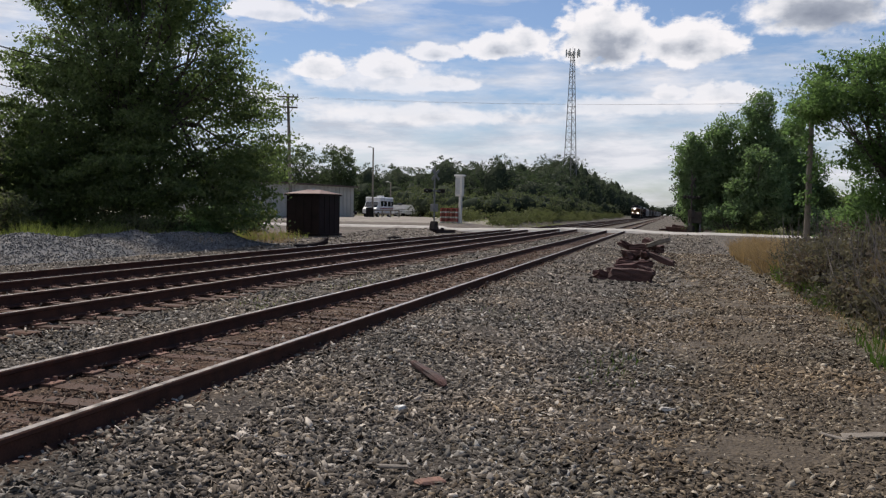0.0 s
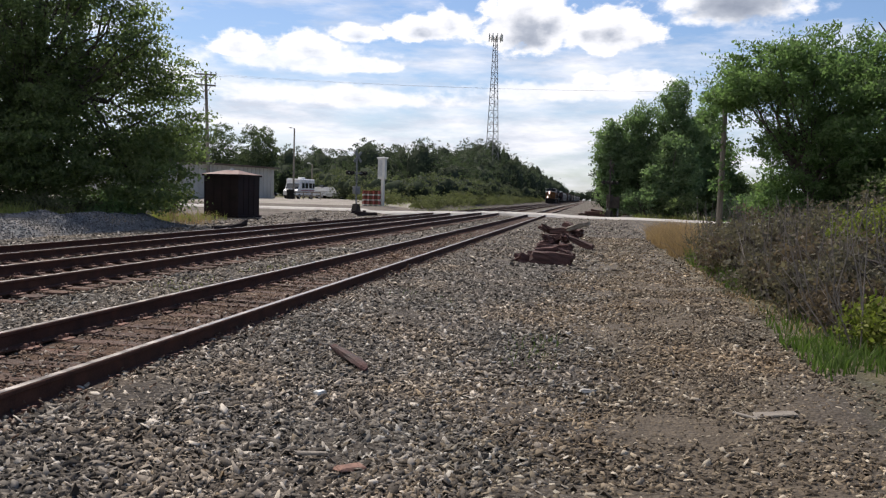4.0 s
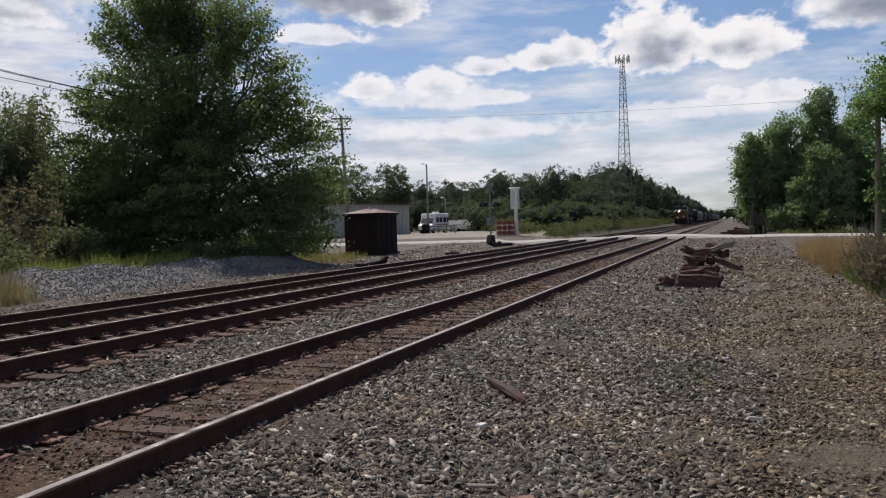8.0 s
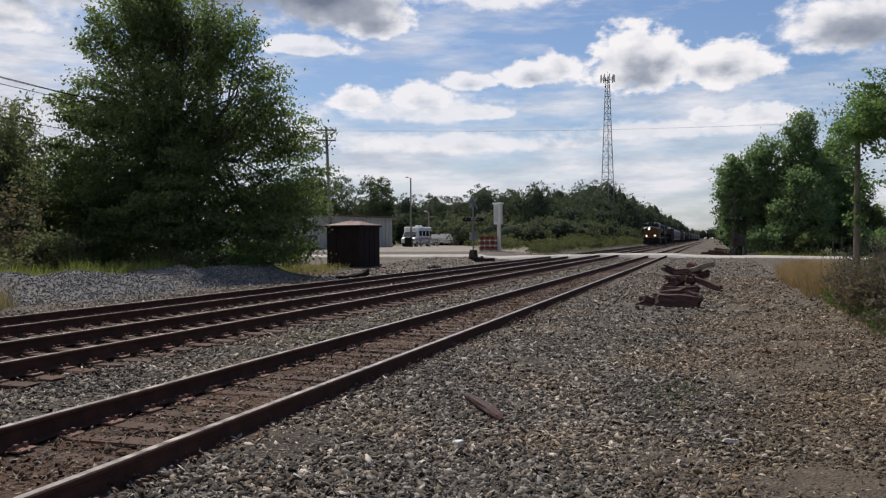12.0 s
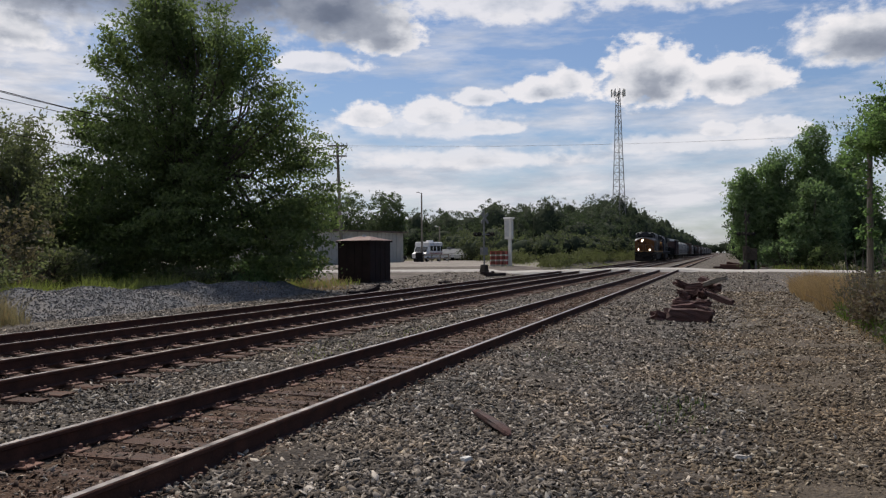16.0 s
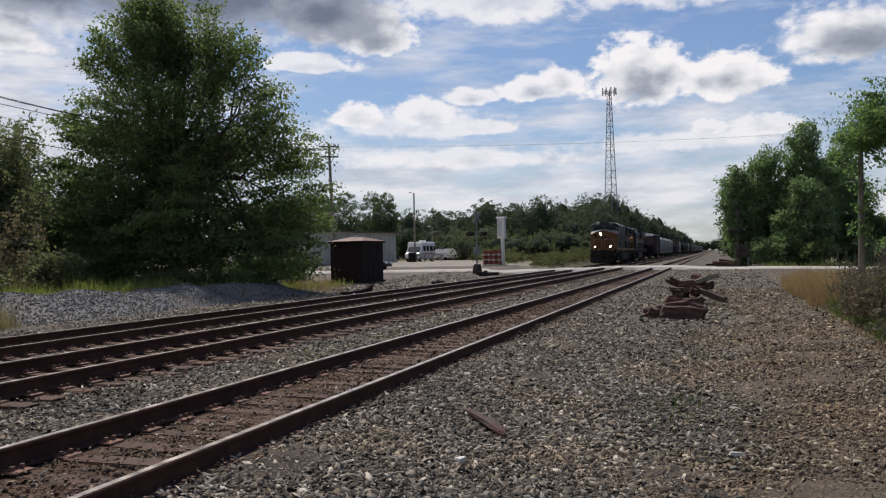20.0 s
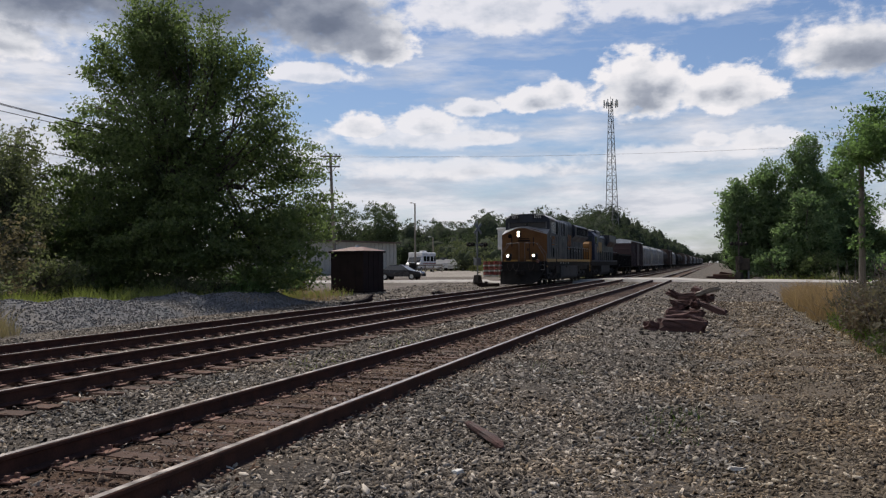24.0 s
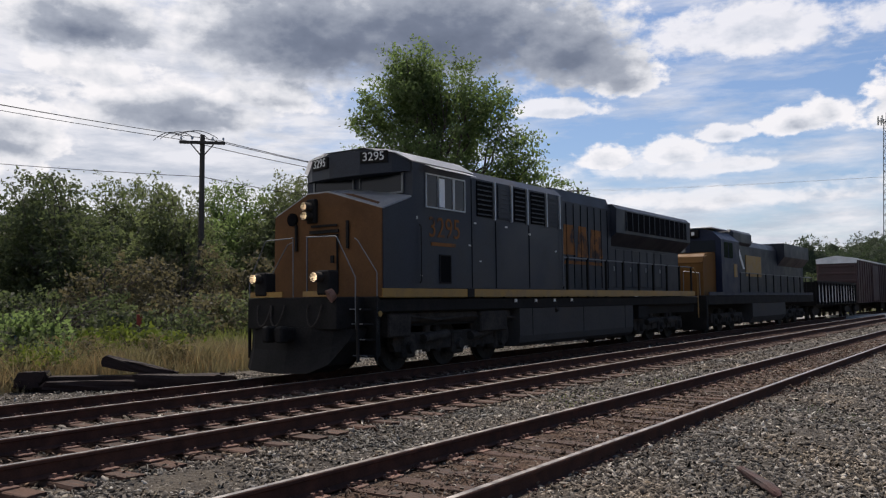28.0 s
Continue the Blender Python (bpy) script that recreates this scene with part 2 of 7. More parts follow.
def ground_material():
    """Crushed stone near the tracks, packed dirt on the path, dry grass and soil beyond."""
    m = bpy.data.materials.new("ground")
    m.use_nodes = True
    n = Nodes(m.node_tree)
    at = n.make("ShaderNodeTexCoord").outputs["Object"]
    x, y, z = n.make("ShaderNodeSeparateXYZ", {0: at}).outputs
    cell = n.make("ShaderNodeTexVoronoi", {"Vector": at, "Scale": 30.0, "Randomness": 1.0})
    one = n.make("ShaderNodeSeparateColor", {0: cell.outputs["Color"]}).outputs[0]
    stones = n.ramp(one, ((0.0, (0.045, 0.038, 0.032)), (0.5, (0.11, 0.096, 0.08)), (0.85, (0.185, 0.165, 0.14)), (1.0, (0.32, 0.295, 0.265))))
    # shade between the stones, painted as near-black cell edges
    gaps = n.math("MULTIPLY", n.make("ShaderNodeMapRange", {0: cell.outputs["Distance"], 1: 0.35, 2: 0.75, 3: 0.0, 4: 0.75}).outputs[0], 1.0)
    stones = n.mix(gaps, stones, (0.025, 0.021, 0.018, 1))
    # near ground darkened to paint the shade under the scattered stones
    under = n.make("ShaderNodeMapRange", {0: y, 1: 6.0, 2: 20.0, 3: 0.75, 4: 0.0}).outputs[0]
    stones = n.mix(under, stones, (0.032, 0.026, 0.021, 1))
    broad, mid = n.noise(at, 0.5, 6, 0.6), n.noise(at, 2.2, 5, 0.6)
    dirt = n.ramp(n.noise(at, 9.0, 6, 0.65), ((0.35, (0.062, 0.049, 0.035)), (0.65, (0.135, 0.108, 0.078))))
    # the path: packed brown dirt with stones trodden in, about x = 0.9
    off = n.math("ABSOLUTE", n.math("SUBTRACT", x, n.math("ADD", 0.9, n.math("MULTIPLY", broad, 0.8))))
    path = n.make("ShaderNodeMapRange", {0: n.math("ADD", off, n.math("MULTIPLY", mid, 1.0)), 1: 0.75, 2: 1.7, 3: 0.85, 4: 0.0}).outputs[0]
    near = n.make("ShaderNodeMapRange", {0: y, 1: 9.0, 2: 30.0, 3: 1.0, 4: 0.35}).outputs[0]
    path = n.math("MULTIPLY", path, near)
    tan = n.ramp(n.noise(at, 1.3, 5), ((0.45, 0.0), (0.75, 0.35)))
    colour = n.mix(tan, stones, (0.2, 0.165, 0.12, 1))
    colour = n.mix(path, colour, dirt)
    # rusty dirt between the rails
    for middle in (-4.35, -8.32, -12.52):
        inside = n.math("ABSOLUTE", n.math("SUBTRACT", x, middle))
        inside = n.make("ShaderNodeMapRange", {0: n.math("ADD", inside, n.math("MULTIPLY", mid, 0.5)), 1: 0.75, 2: 1.35, 3: 0.8, 4: 0.0}).outputs[0]
        rust = n.ramp(n.noise(at, 7.0, 6, 0.7), ((0.35, (0.036, 0.019, 0.011)), (0.6, (0.1, 0.054, 0.031)), (0.75, (0.16, 0.108, 0.07))))
        colour = n.mix(inside, colour, rust)
    # soil and dry grass away from the stone bed
    wide = n.math("ABSOLUTE", n.math("ADD", x, n.math("ADD", 8.6, n.math("MULTIPLY", mid, 1.0))))
    wide = n.math("SUBTRACT", wide, n.make("ShaderNodeMapRange", {0: y, 1: 32.0, 2: 66.0, 3: 0.0, 4: 5.0}).outputs[0])
    soil = n.make("ShaderNodeMapRange", {0: wide, 1: 11.4, 2: 13.0, 3: 0.0, 4: 1.0}).outputs[0]
    grass = n.ramp(n.noise(at, 3.0, 7, 0.7), ((0.3, (0.06, 0.075, 0.03)), (0.55, (0.12, 0.11, 0.05)), (0.75, (0.2, 0.165, 0.09))))
    colour = n.mix(soil, colour, grass)
    # the gravel lot by the road
    lot = n.math("MULTIPLY", n.math("LESS_THAN", x, n.math("ADD", n.math("MULTIPLY", n.math("MAXIMUM", n.math("SUBTRACT", y, 80.0), 0.0), -0.28), n.math("ADD", -15.5, n.math("MULTIPLY", broad, 2.0)))), n.math("GREATER_THAN", y, n.math("ADD", 41.0, n.math("MULTIPLY", broad, 6.0))))
    lot = n.math("MULTIPLY", lot, n.math("LESS_THAN", y, n.math("ADD", 128.0, n.math("MULTIPLY", broad, 14.0))))
    gravel = n.ramp(n.noise(at, 0.35, 8, 0.7), ((0.35, (0.085, 0.072, 0.06)), (0.65, (0.16, 0.14, 0.12))))
    pale = n.ramp(n.noise(at, 0.22, 8, 0.7), ((0.35, (0.2, 0.18, 0.155)), (0.65, (0.33, 0.305, 0.27))))
    gravel = n.mix(n.math("GREATER_THAN", y, n.math("ADD", 83.0, n.math("MULTIPLY", mid, 5.0))), gravel, pale)
    colour = n.mix(lot, colour, gravel)
    height = n.math("ADD", n.math("MULTIPLY", cell.outputs["Distance"], -0.8), n.math("MULTIPLY", mid, 0.5))
    relief = n.make("ShaderNodeBump", {"Strength": 0.7, "Distance": 0.04, "Height": height})
    bsdf = n.make("ShaderNodeBsdfPrincipled", {"Base Color": colour, "Roughness": 0.92, "Normal": relief.outputs[0], "Specular IOR Level": 0.25})
    n.make("ShaderNodeOutputMaterial", {0: bsdf.outputs[0]})
    return m


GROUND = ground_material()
STONE = stony("crushed_stone", ((0.0, (0.023, 0.0195, 0.016)), (0.35, (0.076, 0.065, 0.054)), (0.72, (0.192, 0.168, 0.142)), (0.93, (0.36, 0.322, 0.276)), (1.0, (0.64, 0.59, 0.52))))
STONE_BROWN = stony("brown_stone", ((0.0, (0.036, 0.026, 0.017)), (0.5, (0.13, 0.098, 0.064)), (0.88, (0.265, 0.214, 0.15)), (1.0, (0.52, 0.46, 0.37))))
STONE_RUST = stony("rusty_stone", ((0.0, (0.03, 0.015, 0.0095)), (0.5, (0.105, 0.057, 0.036)), (0.88, (0.2, 0.14, 0.098)), (1.0, (0.42, 0.36, 0.3))))
STONE_BLUE = stony("fresh_gravel", ((0.0, (0.07, 0.072, 0.078)), (0.5, (0.125, 0.13, 0.138)), (0.95, (0.225, 0.232, 0.244)), (1.0, (0.44, 0.45, 0.46))))
RAIL_SIDE = surface("rusty_rail", (0.042, 0.02, 0.0145), (0.1, 0.046, 0.032), 5, 0.88, 0.0, 0.3, 60, spec=0.2)
RAIL_TOP = surface("polished_rail_head", (0.2, 0.175, 0.165), (0.36, 0.33, 0.31), 4, 0.36, 0.7, 0.05, 50)
TIE = surface("weathered_tie_wood", (0.03, 0.0155, 0.01), (0.115, 0.06, 0.039), 2.5, 0.9, 0, 0.6, 30, stretch=(0.5, 7, 3), random_shift=0.5)
PLATE = surface("rusty_plate", (0.1, 0.05, 0.036), (0.24, 0.135, 0.1), 9, 0.85, 0.15, 0.3, 60, random_shift=0.4)
RUST_DARK = surface("dark_rusty_steel", (0.014, 0.0095, 0.0095), (0.034, 0.022, 0.021), 1.2, 0.75, 0.0, 0.25, 30, stain=(0.085, 0.042, 0.03), stain_at=(0.62, 0.75), spec=0.15)
RUST_RED = surface("rust_red_roof", (0.09, 0.042, 0.036), (0.16, 0.085, 0.073), 1.6, 0.7, 0.1, 0.2, 30)
BARK = surface("bark", (0.04, 0.032, 0.025), (0.12, 0.1, 0.08), 4, 0.95, 0, 0.8, 25, stretch=(1, 1, 0.2))
POLE_WOOD = surface("pole_wood", (0.13, 0.11, 0.09), (0.27, 0.24, 0.2), 3, 0.9, 0, 0.5, 30, stretch=(2, 2, 0.15))
POLE_DARK = surface("dark_pole_wood", (0.035, 0.03, 0.027), (0.09, 0.078, 0.065), 3, 0.9, 0, 0.5, 30, stretch=(2, 2, 0.15))
ROAD = surface("worn_asphalt", (0.3, 0.285, 0.26), (0.44, 0.42, 0.39), 0.8, 0.9, 0, 0.2, 30, stain=(0.2, 0.185, 0.165))
GALV = surface("galvanised_steel", (0.36, 0.37, 0.38), (0.55, 0.56, 0.57), 3, 0.5, 0.6, 0.08, 30)
LATTICE = surface("tower_steel", (0.12, 0.127, 0.132), (0.205, 0.213, 0.218), 3, 0.55, 0.5, 0.05, 30)
WHITE_METAL = surface("white_cladding", (0.5, 0.5, 0.47), (0.68, 0.67, 0.63), 0.7, 0.6, 0.1, 0.1, 14, stain=(0.36, 0.32, 0.27), stain_at=(0.62, 0.8))
WHITE_PAINT = surface("white_paint", (0.68, 0.68, 0.66), (0.82, 0.82, 0.8), 2, 0.45, 0, 0.05, 30)
BLUE_CAB = surface("clean_blue_paint", (0.011, 0.017, 0.038), (0.021, 0.03, 0.06), 1.3, 0.5, 0.0, 0.05, 25, spec=0.2)
BLUE = surface("dark_blue_paint", (0.018, 0.0215, 0.03), (0.034, 0.039, 0.052), 1.3, 0.45, 0.0, 0.05, 25, stain=(0.026, 0.026, 0.027), stain_at=(0.55, 0.8), spec=0.2)
GREY_BLUE = surface("dusty_blue_paint", (0.026, 0.029, 0.036), (0.047, 0.051, 0.06), 1.3, 0.55, 0.0, 0.05, 25, stain=(0.016, 0.017, 0.02), stain_at=(0.55, 0.75), spec=0.2)
# Lead nose: yellow darkened to brown, its shade and some haze in the colour.
YELLOW_SHADED = surface("shaded_yellow_paint", (0.1, 0.048, 0.02), (0.145, 0.071, 0.03), 1.5, 0.7, 0.0, 0.05, 25, stain=(0.08, 0.037, 0.014), stain_at=(0.5, 0.8), spec=0.12)
FADED = surface("faded_orange_lettering", (0.2, 0.085, 0.03), (0.3, 0.13, 0.045), 3, 0.8, 0.0, 0.05, 25, stain=(0.06, 0.045, 0.04), stain_at=(0.5, 0.62), spec=0.1)
STRIPE = surface("yellow_stripe", (0.25, 0.135, 0.022), (0.36, 0.2, 0.036), 2.5, 0.5, 0.0, 0.05, 25, stain=(0.17, 0.1, 0.04), stain_at=(0.5, 0.8))
BLACK = surface("grimy_black", (0.011, 0.0105, 0.01), (0.027, 0.025, 0.024), 2, 0.75, 0.1, 0.2, 25, stain=(0.04, 0.033, 0.027), stain_at=(0.55, 0.85), spec=0.1)
GREASE = surface("dusty_running_gear", (0.024, 0.0215, 0.019), (0.075, 0.064, 0.055), 3, 0.85, 0.1, 0.3, 25, spec=0.1)
TANK = surface("fuel_tank_grey", (0.045, 0.042, 0.04), (0.082, 0.075, 0.068), 0.9, 0.75, 0.0, 0.1, 20, stain=(0.085, 0.07, 0.055), stain_at=(0.55, 0.85), spec=0.2)
# Near-black on flat panels: the dark depth of openings and seams is painted.
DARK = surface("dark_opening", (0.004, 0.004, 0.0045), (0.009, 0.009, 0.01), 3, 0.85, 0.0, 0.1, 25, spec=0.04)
# Lightened almost to white: sun glare on the cab roofs put into the colour.
ROOF_GREY = surface("roof_grey", (0.6, 0.61, 0.62), (0.8, 0.81, 0.82), 2, 0.4, 0.1, 0.05, 25)
MAROON = surface("maroon_car_paint", (0.038, 0.02, 0.02), (0.066, 0.034, 0.034), 1.0, 0.7, 0.0, 0.12, 20, stain=(0.04, 0.025, 0.022))
CAR_GREY = surface("hopper_grey", (0.22, 0.215, 0.2), (0.34, 0.335, 0.315), 0.7, 0.6, 0.0, 0.08, 20, stain=(0.2, 0.18, 0.16))
CAR_BROWN = surface("boxcar_brown", (0.07, 0.045, 0.035), (0.12, 0.08, 0.06), 0.8, 0.7, 0.0, 0.08, 20, stain=(0.05, 0.04, 0.035))
SHED_WALL = surface("shed_cladding", (0.34, 0.33, 0.29), (0.46, 0.445, 0.4), 0.7, 0.65, 0.0, 0.1, 14, stain=(0.27, 0.24, 0.2), stain_at=(0.6, 0.8))
RED = surface("red_paint", (0.22, 0.032, 0.027), (0.32, 0.052, 0.042), 4, 0.5, 0, 0.05, 30)
WOOD_DARK = surface("old_tie_timber", (0.03, 0.015, 0.014), (0.125, 0.062, 0.055), 2, 0.9, 0, 0.6, 25, stretch=(0.5, 4, 4), random_shift=0.5)
GRASS_RED = leafy("russet_grass", (0.21, 0.155, 0.09), (0.39, 0.29, 0.175), (0.5, 0.37, 0.24), 0.42, through_tint=STRAW)
GRASS_GREEN = leafy("green_grass", (0.05, 0.085, 0.02), (0.12, 0.17, 0.045), (0.2, 0.2, 0.06), 0.35)
GRASS_YELLOW = leafy("yellow_green_grass", (0.14, 0.16, 0.05), (0.29, 0.295, 0.1), (0.36, 0.32, 0.15), 0.4)
LEAF_MAPLE = leafy("maple_leaves", (0.09, 0.11, 0.06), (0.18, 0.21, 0.11), (0.215, 0.22, 0.115), 0.68)
LEAF_LIGHT = leafy("light_leaves", (0.085, 0.13, 0.06), (0.165, 0.228, 0.108), (0.21, 0.24, 0.11), 0.64)
LEAF_DARK = leafy("dark_leaves", (0.036, 0.046, 0.034), (0.072, 0.086, 0.058), None, 0.45)
LEAF_DULL = leafy("dull_leaves", (0.1, 0.105, 0.067), (0.185, 0.188, 0.12), (0.24, 0.2, 0.125), 0.54)
LEAF_MURKY = leafy("murky_leaves", (0.068, 0.075, 0.048), (0.13, 0.138, 0.088), (0.18, 0.15, 0.09), 0.5)
LEAF_HEDGE = leafy("hedge_leaves", (0.056, 0.064, 0.042), (0.11, 0.118, 0.074), None, 0.45)
LEAF_POPLAR = leafy("poplar_leaves", (0.06, 0.076, 0.048), (0.115, 0.138, 0.088), None, 0.5)
# Paler, bluer green: distance haze put into the leaf colour.
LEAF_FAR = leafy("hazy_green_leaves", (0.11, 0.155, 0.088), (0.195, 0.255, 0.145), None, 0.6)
LEAF_YELLOW = leafy("yellow_leaves", (0.09, 0.115, 0.025), (0.2, 0.21, 0.05), (0.27, 0.23, 0.06), 0.4)
TWIG = surface("dry_twigs", (0.1, 0.085, 0.075), (0.22, 0.19, 0.165), 6, 0.95, 0, 0.2, 30)


def glow(name, colour, strength):
    m = bpy.data.materials.new(name)
    m.use_nodes = True
    n = Nodes(m.node_tree)
    n.make("ShaderNodeOutputMaterial", {0: n.make("ShaderNodeEmission", {0: (*colour, 1), 1: strength}).outputs[0]})
    return m


def glass(name, colour=(0.02, 0.025, 0.03), spec=0.8, rough=0.06):
    m = bpy.data.materials.new(name)
    m.use_nodes = True
    n = Nodes(m.node_tree)
    n.make("ShaderNodeOutputMaterial", {0: n.make("ShaderNodeBsdfPrincipled", {"Base Color": (*colour, 1), "Roughness": rough, "Specular IOR Level": spec}).outputs[0]})
    return m


LAMP = glow("headlight_glow", (1.0, 0.84, 0.58), 90.0)
GLASS = glass("dark_glass")
CAB_GLASS = glass("tinted_cab_glass", (0.01, 0.012, 0.016), 0.25, 0.15)


# ---- mesh helpers ----
def thing(name, at=(0, 0, 0), turn=0.0, label="", category="", group="", kind=""):
    ob = new(name)
    ob.matrix_basis = pose(*at, 0, 0, turn)
    return tagged(ob, label, category, group, kind)


def finish(name, mesh, material, parent=None, label="", kind="", smooth=False):
    mesh.materials.clear()
    for m in material if isinstance(material, (list, tuple)) else (material,):
        mesh.materials.append(m)
    if smooth:
        mesh.shade_smooth()
    ob = new(name, mesh)
    ob.parent = parent
    return tagged(ob, label, "", "", kind)


def part(name, bm, material, parent=None, label="", kind="", smooth=False):
    """Links a bmesh as one mesh object under a thing or a part."""
    bmesh.ops.recalc_face_normals(bm, faces=bm.faces)
    mesh = bpy.data.meshes.new(name)
    bm.to_mesh(mesh)
    bm.free()
    return finish(name, mesh, material, parent, label, kind, smooth)


def box(bm, x0, x1, y0, y1, z0, z1, bevel=0.0, m=None):
    """A block between two corners, with chamfered edges if bevel is given."""
    made = bmesh.ops.create_cube(bm, size=1.0)["verts"]
    place = Matrix.LocRotScale(((x0 + x1) / 2, (y0 + y1) / 2, (z0 + z1) / 2), None, (abs(x1 - x0), abs(y1 - y0), abs(z1 - z0)))
    bmesh.ops.transform(bm, matrix=place, verts=made)
    if bevel:
        edges = list({e for v in made for e in v.link_edges})
        done = bmesh.ops.bevel(bm, geom=edges, offset=bevel, segments=1, affect="EDGES", profile=0.5)
        made = list({v for f in done["faces"] for v in f.verts} | {v for v in made if v.is_valid})
    if m is not None:
        bmesh.ops.transform(bm, matrix=m, verts=made)
    return made


def rod(bm, a, b, r, r2=None, sides=8, caps=True):
    """A round bar from a to b."""
    a, b = Vector(a), Vector(b)
    along = b - a
    place = Matrix.Translation((a + b) / 2) @ along.to_track_quat("Z", "Y").to_matrix().to_4x4()
    return bmesh.ops.create_cone(bm, cap_ends=caps, segments=sides, radius1=r, radius2=r if r2 is None else r2, depth=along.length, matrix=place)["verts"]


def prism(bm, outline, y0, y1, axis="y"):
    """A solid with the outline (x, z) drawn from y0 to y1; axis x: outline (y, z) from x0 to x1."""
    def put(u, w, s):
        return (u, s, w) if axis == "y" else (s, u, w)
    a = [bm.verts.new(put(u, w, y0)) for u, w in outline]
    b = [bm.verts.new(put(u, w, y1)) for u, w in outline]
    bm.faces.new(a)
    bm.faces.new(b[::-1])
    for n in range(len(a)):
        bm.faces.new((a[n], a[n - 1], b[n - 1], b[n]))
    return a + b


def array_mesh(name, verts, faces):
    """A mesh from arrays: verts (n, 3), faces (m, k) of k corners each."""
    verts, faces = np.asarray(verts, np.float32), np.asarray(faces, np.int32)
    mesh = bpy.data.meshes.new(name)
    mesh.vertices.add(len(verts))
    mesh.vertices.foreach_set("co", verts.ravel())
    mesh.loops.add(faces.size)
    mesh.loops.foreach_set("vertex_index", faces.ravel())
    mesh.polygons.add(len(faces))
    mesh.polygons.foreach_set("loop_start", np.arange(0, faces.size, faces.shape[1], dtype=np.int32))
    mesh.update(calc_edges=True)
    return mesh


def smooth_step(a, b, x):
    t = np.clip((np.asarray(x, float) - a) / (b - a), 0, 1)
    return t * t * (3 - 2 * t)


def ground_z(x, y):
    """The height of the ground; rail heads of the first track are at 0."""
    x, y = np.asarray(x, float), np.asarray(y, float)
    bed = np.interp(x, [-40, -17, -15.2, -14.0, -13.4, -11.6, -10.6, -9.8, -9.0, -7.6, -6.9, -6.0, -5.2, -4.95, -3.75, -3.55, -3.2, -2.8, -1.6, 0.0, 2.2, 3.5, 12], [-0.55, -0.5, -0.4, -0.3, -0.31, -0.31, -0.28, -0.18, -0.2, -0.2, -0.19, -0.21, -0.2, -0.208, -0.208, -0.165, -0.17, -0.21, -0.34, -0.4, -0.4, -0.36, -0.5])
    rise = 0.95 * smooth_step(45, 110, y) * smooth_step(-15, -20, x)
    ramp = 0.18 * smooth_step(66, 72, y) * smooth_step(90, 82, y) * smooth_step(-2.9, -1.5, x) * smooth_step(20, 10, x)
    return bed + rise + ramp


def lumps(x, y, size, seed=0.0):
    return np.array([noise.noise((float(a) / size, float(b) / size, seed)) for a, b in zip(np.ravel(x), np.ravel(y))]).reshape(np.shape(x))


# ---- ground and tracks ----
def spread(*stretches):
    return np.unique(np.concatenate([np.arange(a, b, s) for a, b, s in stretches]).round(3))


gx = spread((-2400, -300, 300), (-300, -60, 20), (-60, -20, 3), (-20, 6, 0.33), (6, 30, 2), (30, 300, 25), (300, 2500, 300))
gy = spread((-2400, -200, 300), (-200, -10, 19), (-10, 40, 0.5), (40, 130, 3), (130, 400, 25), (400, 3001, 400))
GX, GY = np.meshgrid(gx, gy)
near = (np.abs(GX + 7) < 13) & (GY > -8) & (GY < 40)
GZ = ground_z(GX, GY) + np.where(near, 0.035, 0.0) * lumps(GX, GY, 0.9) * (np.abs(GX + 8.6) > 0)
cols, rows = len(gx), len(gy)
quads = (np.arange(rows - 1)[:, None] * cols + np.arange(cols - 1)).ravel()[:, None] + np.array([0, 1, cols + 1, cols])
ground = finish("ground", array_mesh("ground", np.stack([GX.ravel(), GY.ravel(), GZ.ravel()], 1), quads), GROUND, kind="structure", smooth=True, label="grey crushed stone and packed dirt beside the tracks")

RAILS = ((-4.35, 0.0), (-8.32, 0.05), (-12.52, -0.08))  # middle of each track, height of its rail heads
GAUGE = 1.505
FAR_END = 1170.0


def rail_profile(bm, y0, y1):
    prism(bm, [(-0.07, -0.18), (0.07, -0.18), (0.07, -0.168), (0.012, -0.145), (0.01, -0.05), (0.037, -0.036), (0.037, -0.01), (0.03, -0.003), (-0.03, -0.003), (-0.037, -0.01), (-0.037, -0.036), (-0.01, -0.05), (-0.012, -0.145), (-0.07, -0.168)], y0, y1)


def make_tie(rng):
    bm = bmesh.new()
    box(bm, -1.3, 1.3, -0.11, 0.11, -0.17, 0.0, 0.012)
    for v in bm.verts:
        v.co += Vector((rng.uniform(-0.03, 0.03), rng.uniform(-0.012, 0.012), rng.uniform(-0.012, 0.006)))
    mesh = bpy.data.meshes.new("tie")
    bm.to_mesh(mesh)
    bm.free()
    mesh.materials.append(TIE)
    return mesh


def make_plate():
    bm = bmesh.new()
    box(bm, -0.18, 0.18, -0.095, 0.095, -0.004, 0.014, 0.004)
    for x, y in ((-0.1, 0.055), (-0.1, -0.055), (0.1, 0.05), (0.1, -0.05)):
        box(bm, x - 0.016, x + 0.016, y - 0.014, y + 0.014, 0.01, 0.05)
    for s in (-1, 1):
        box(bm, 0.075 * s - 0.012, 0.075 * s + 0.012, -0.09, 0.09, 0.012, 0.03)
    mesh = bpy.data.meshes.new("tie_plate")
    bm.to_mesh(mesh)
    bm.free()
    mesh.materials.append(PLATE)
    return mesh


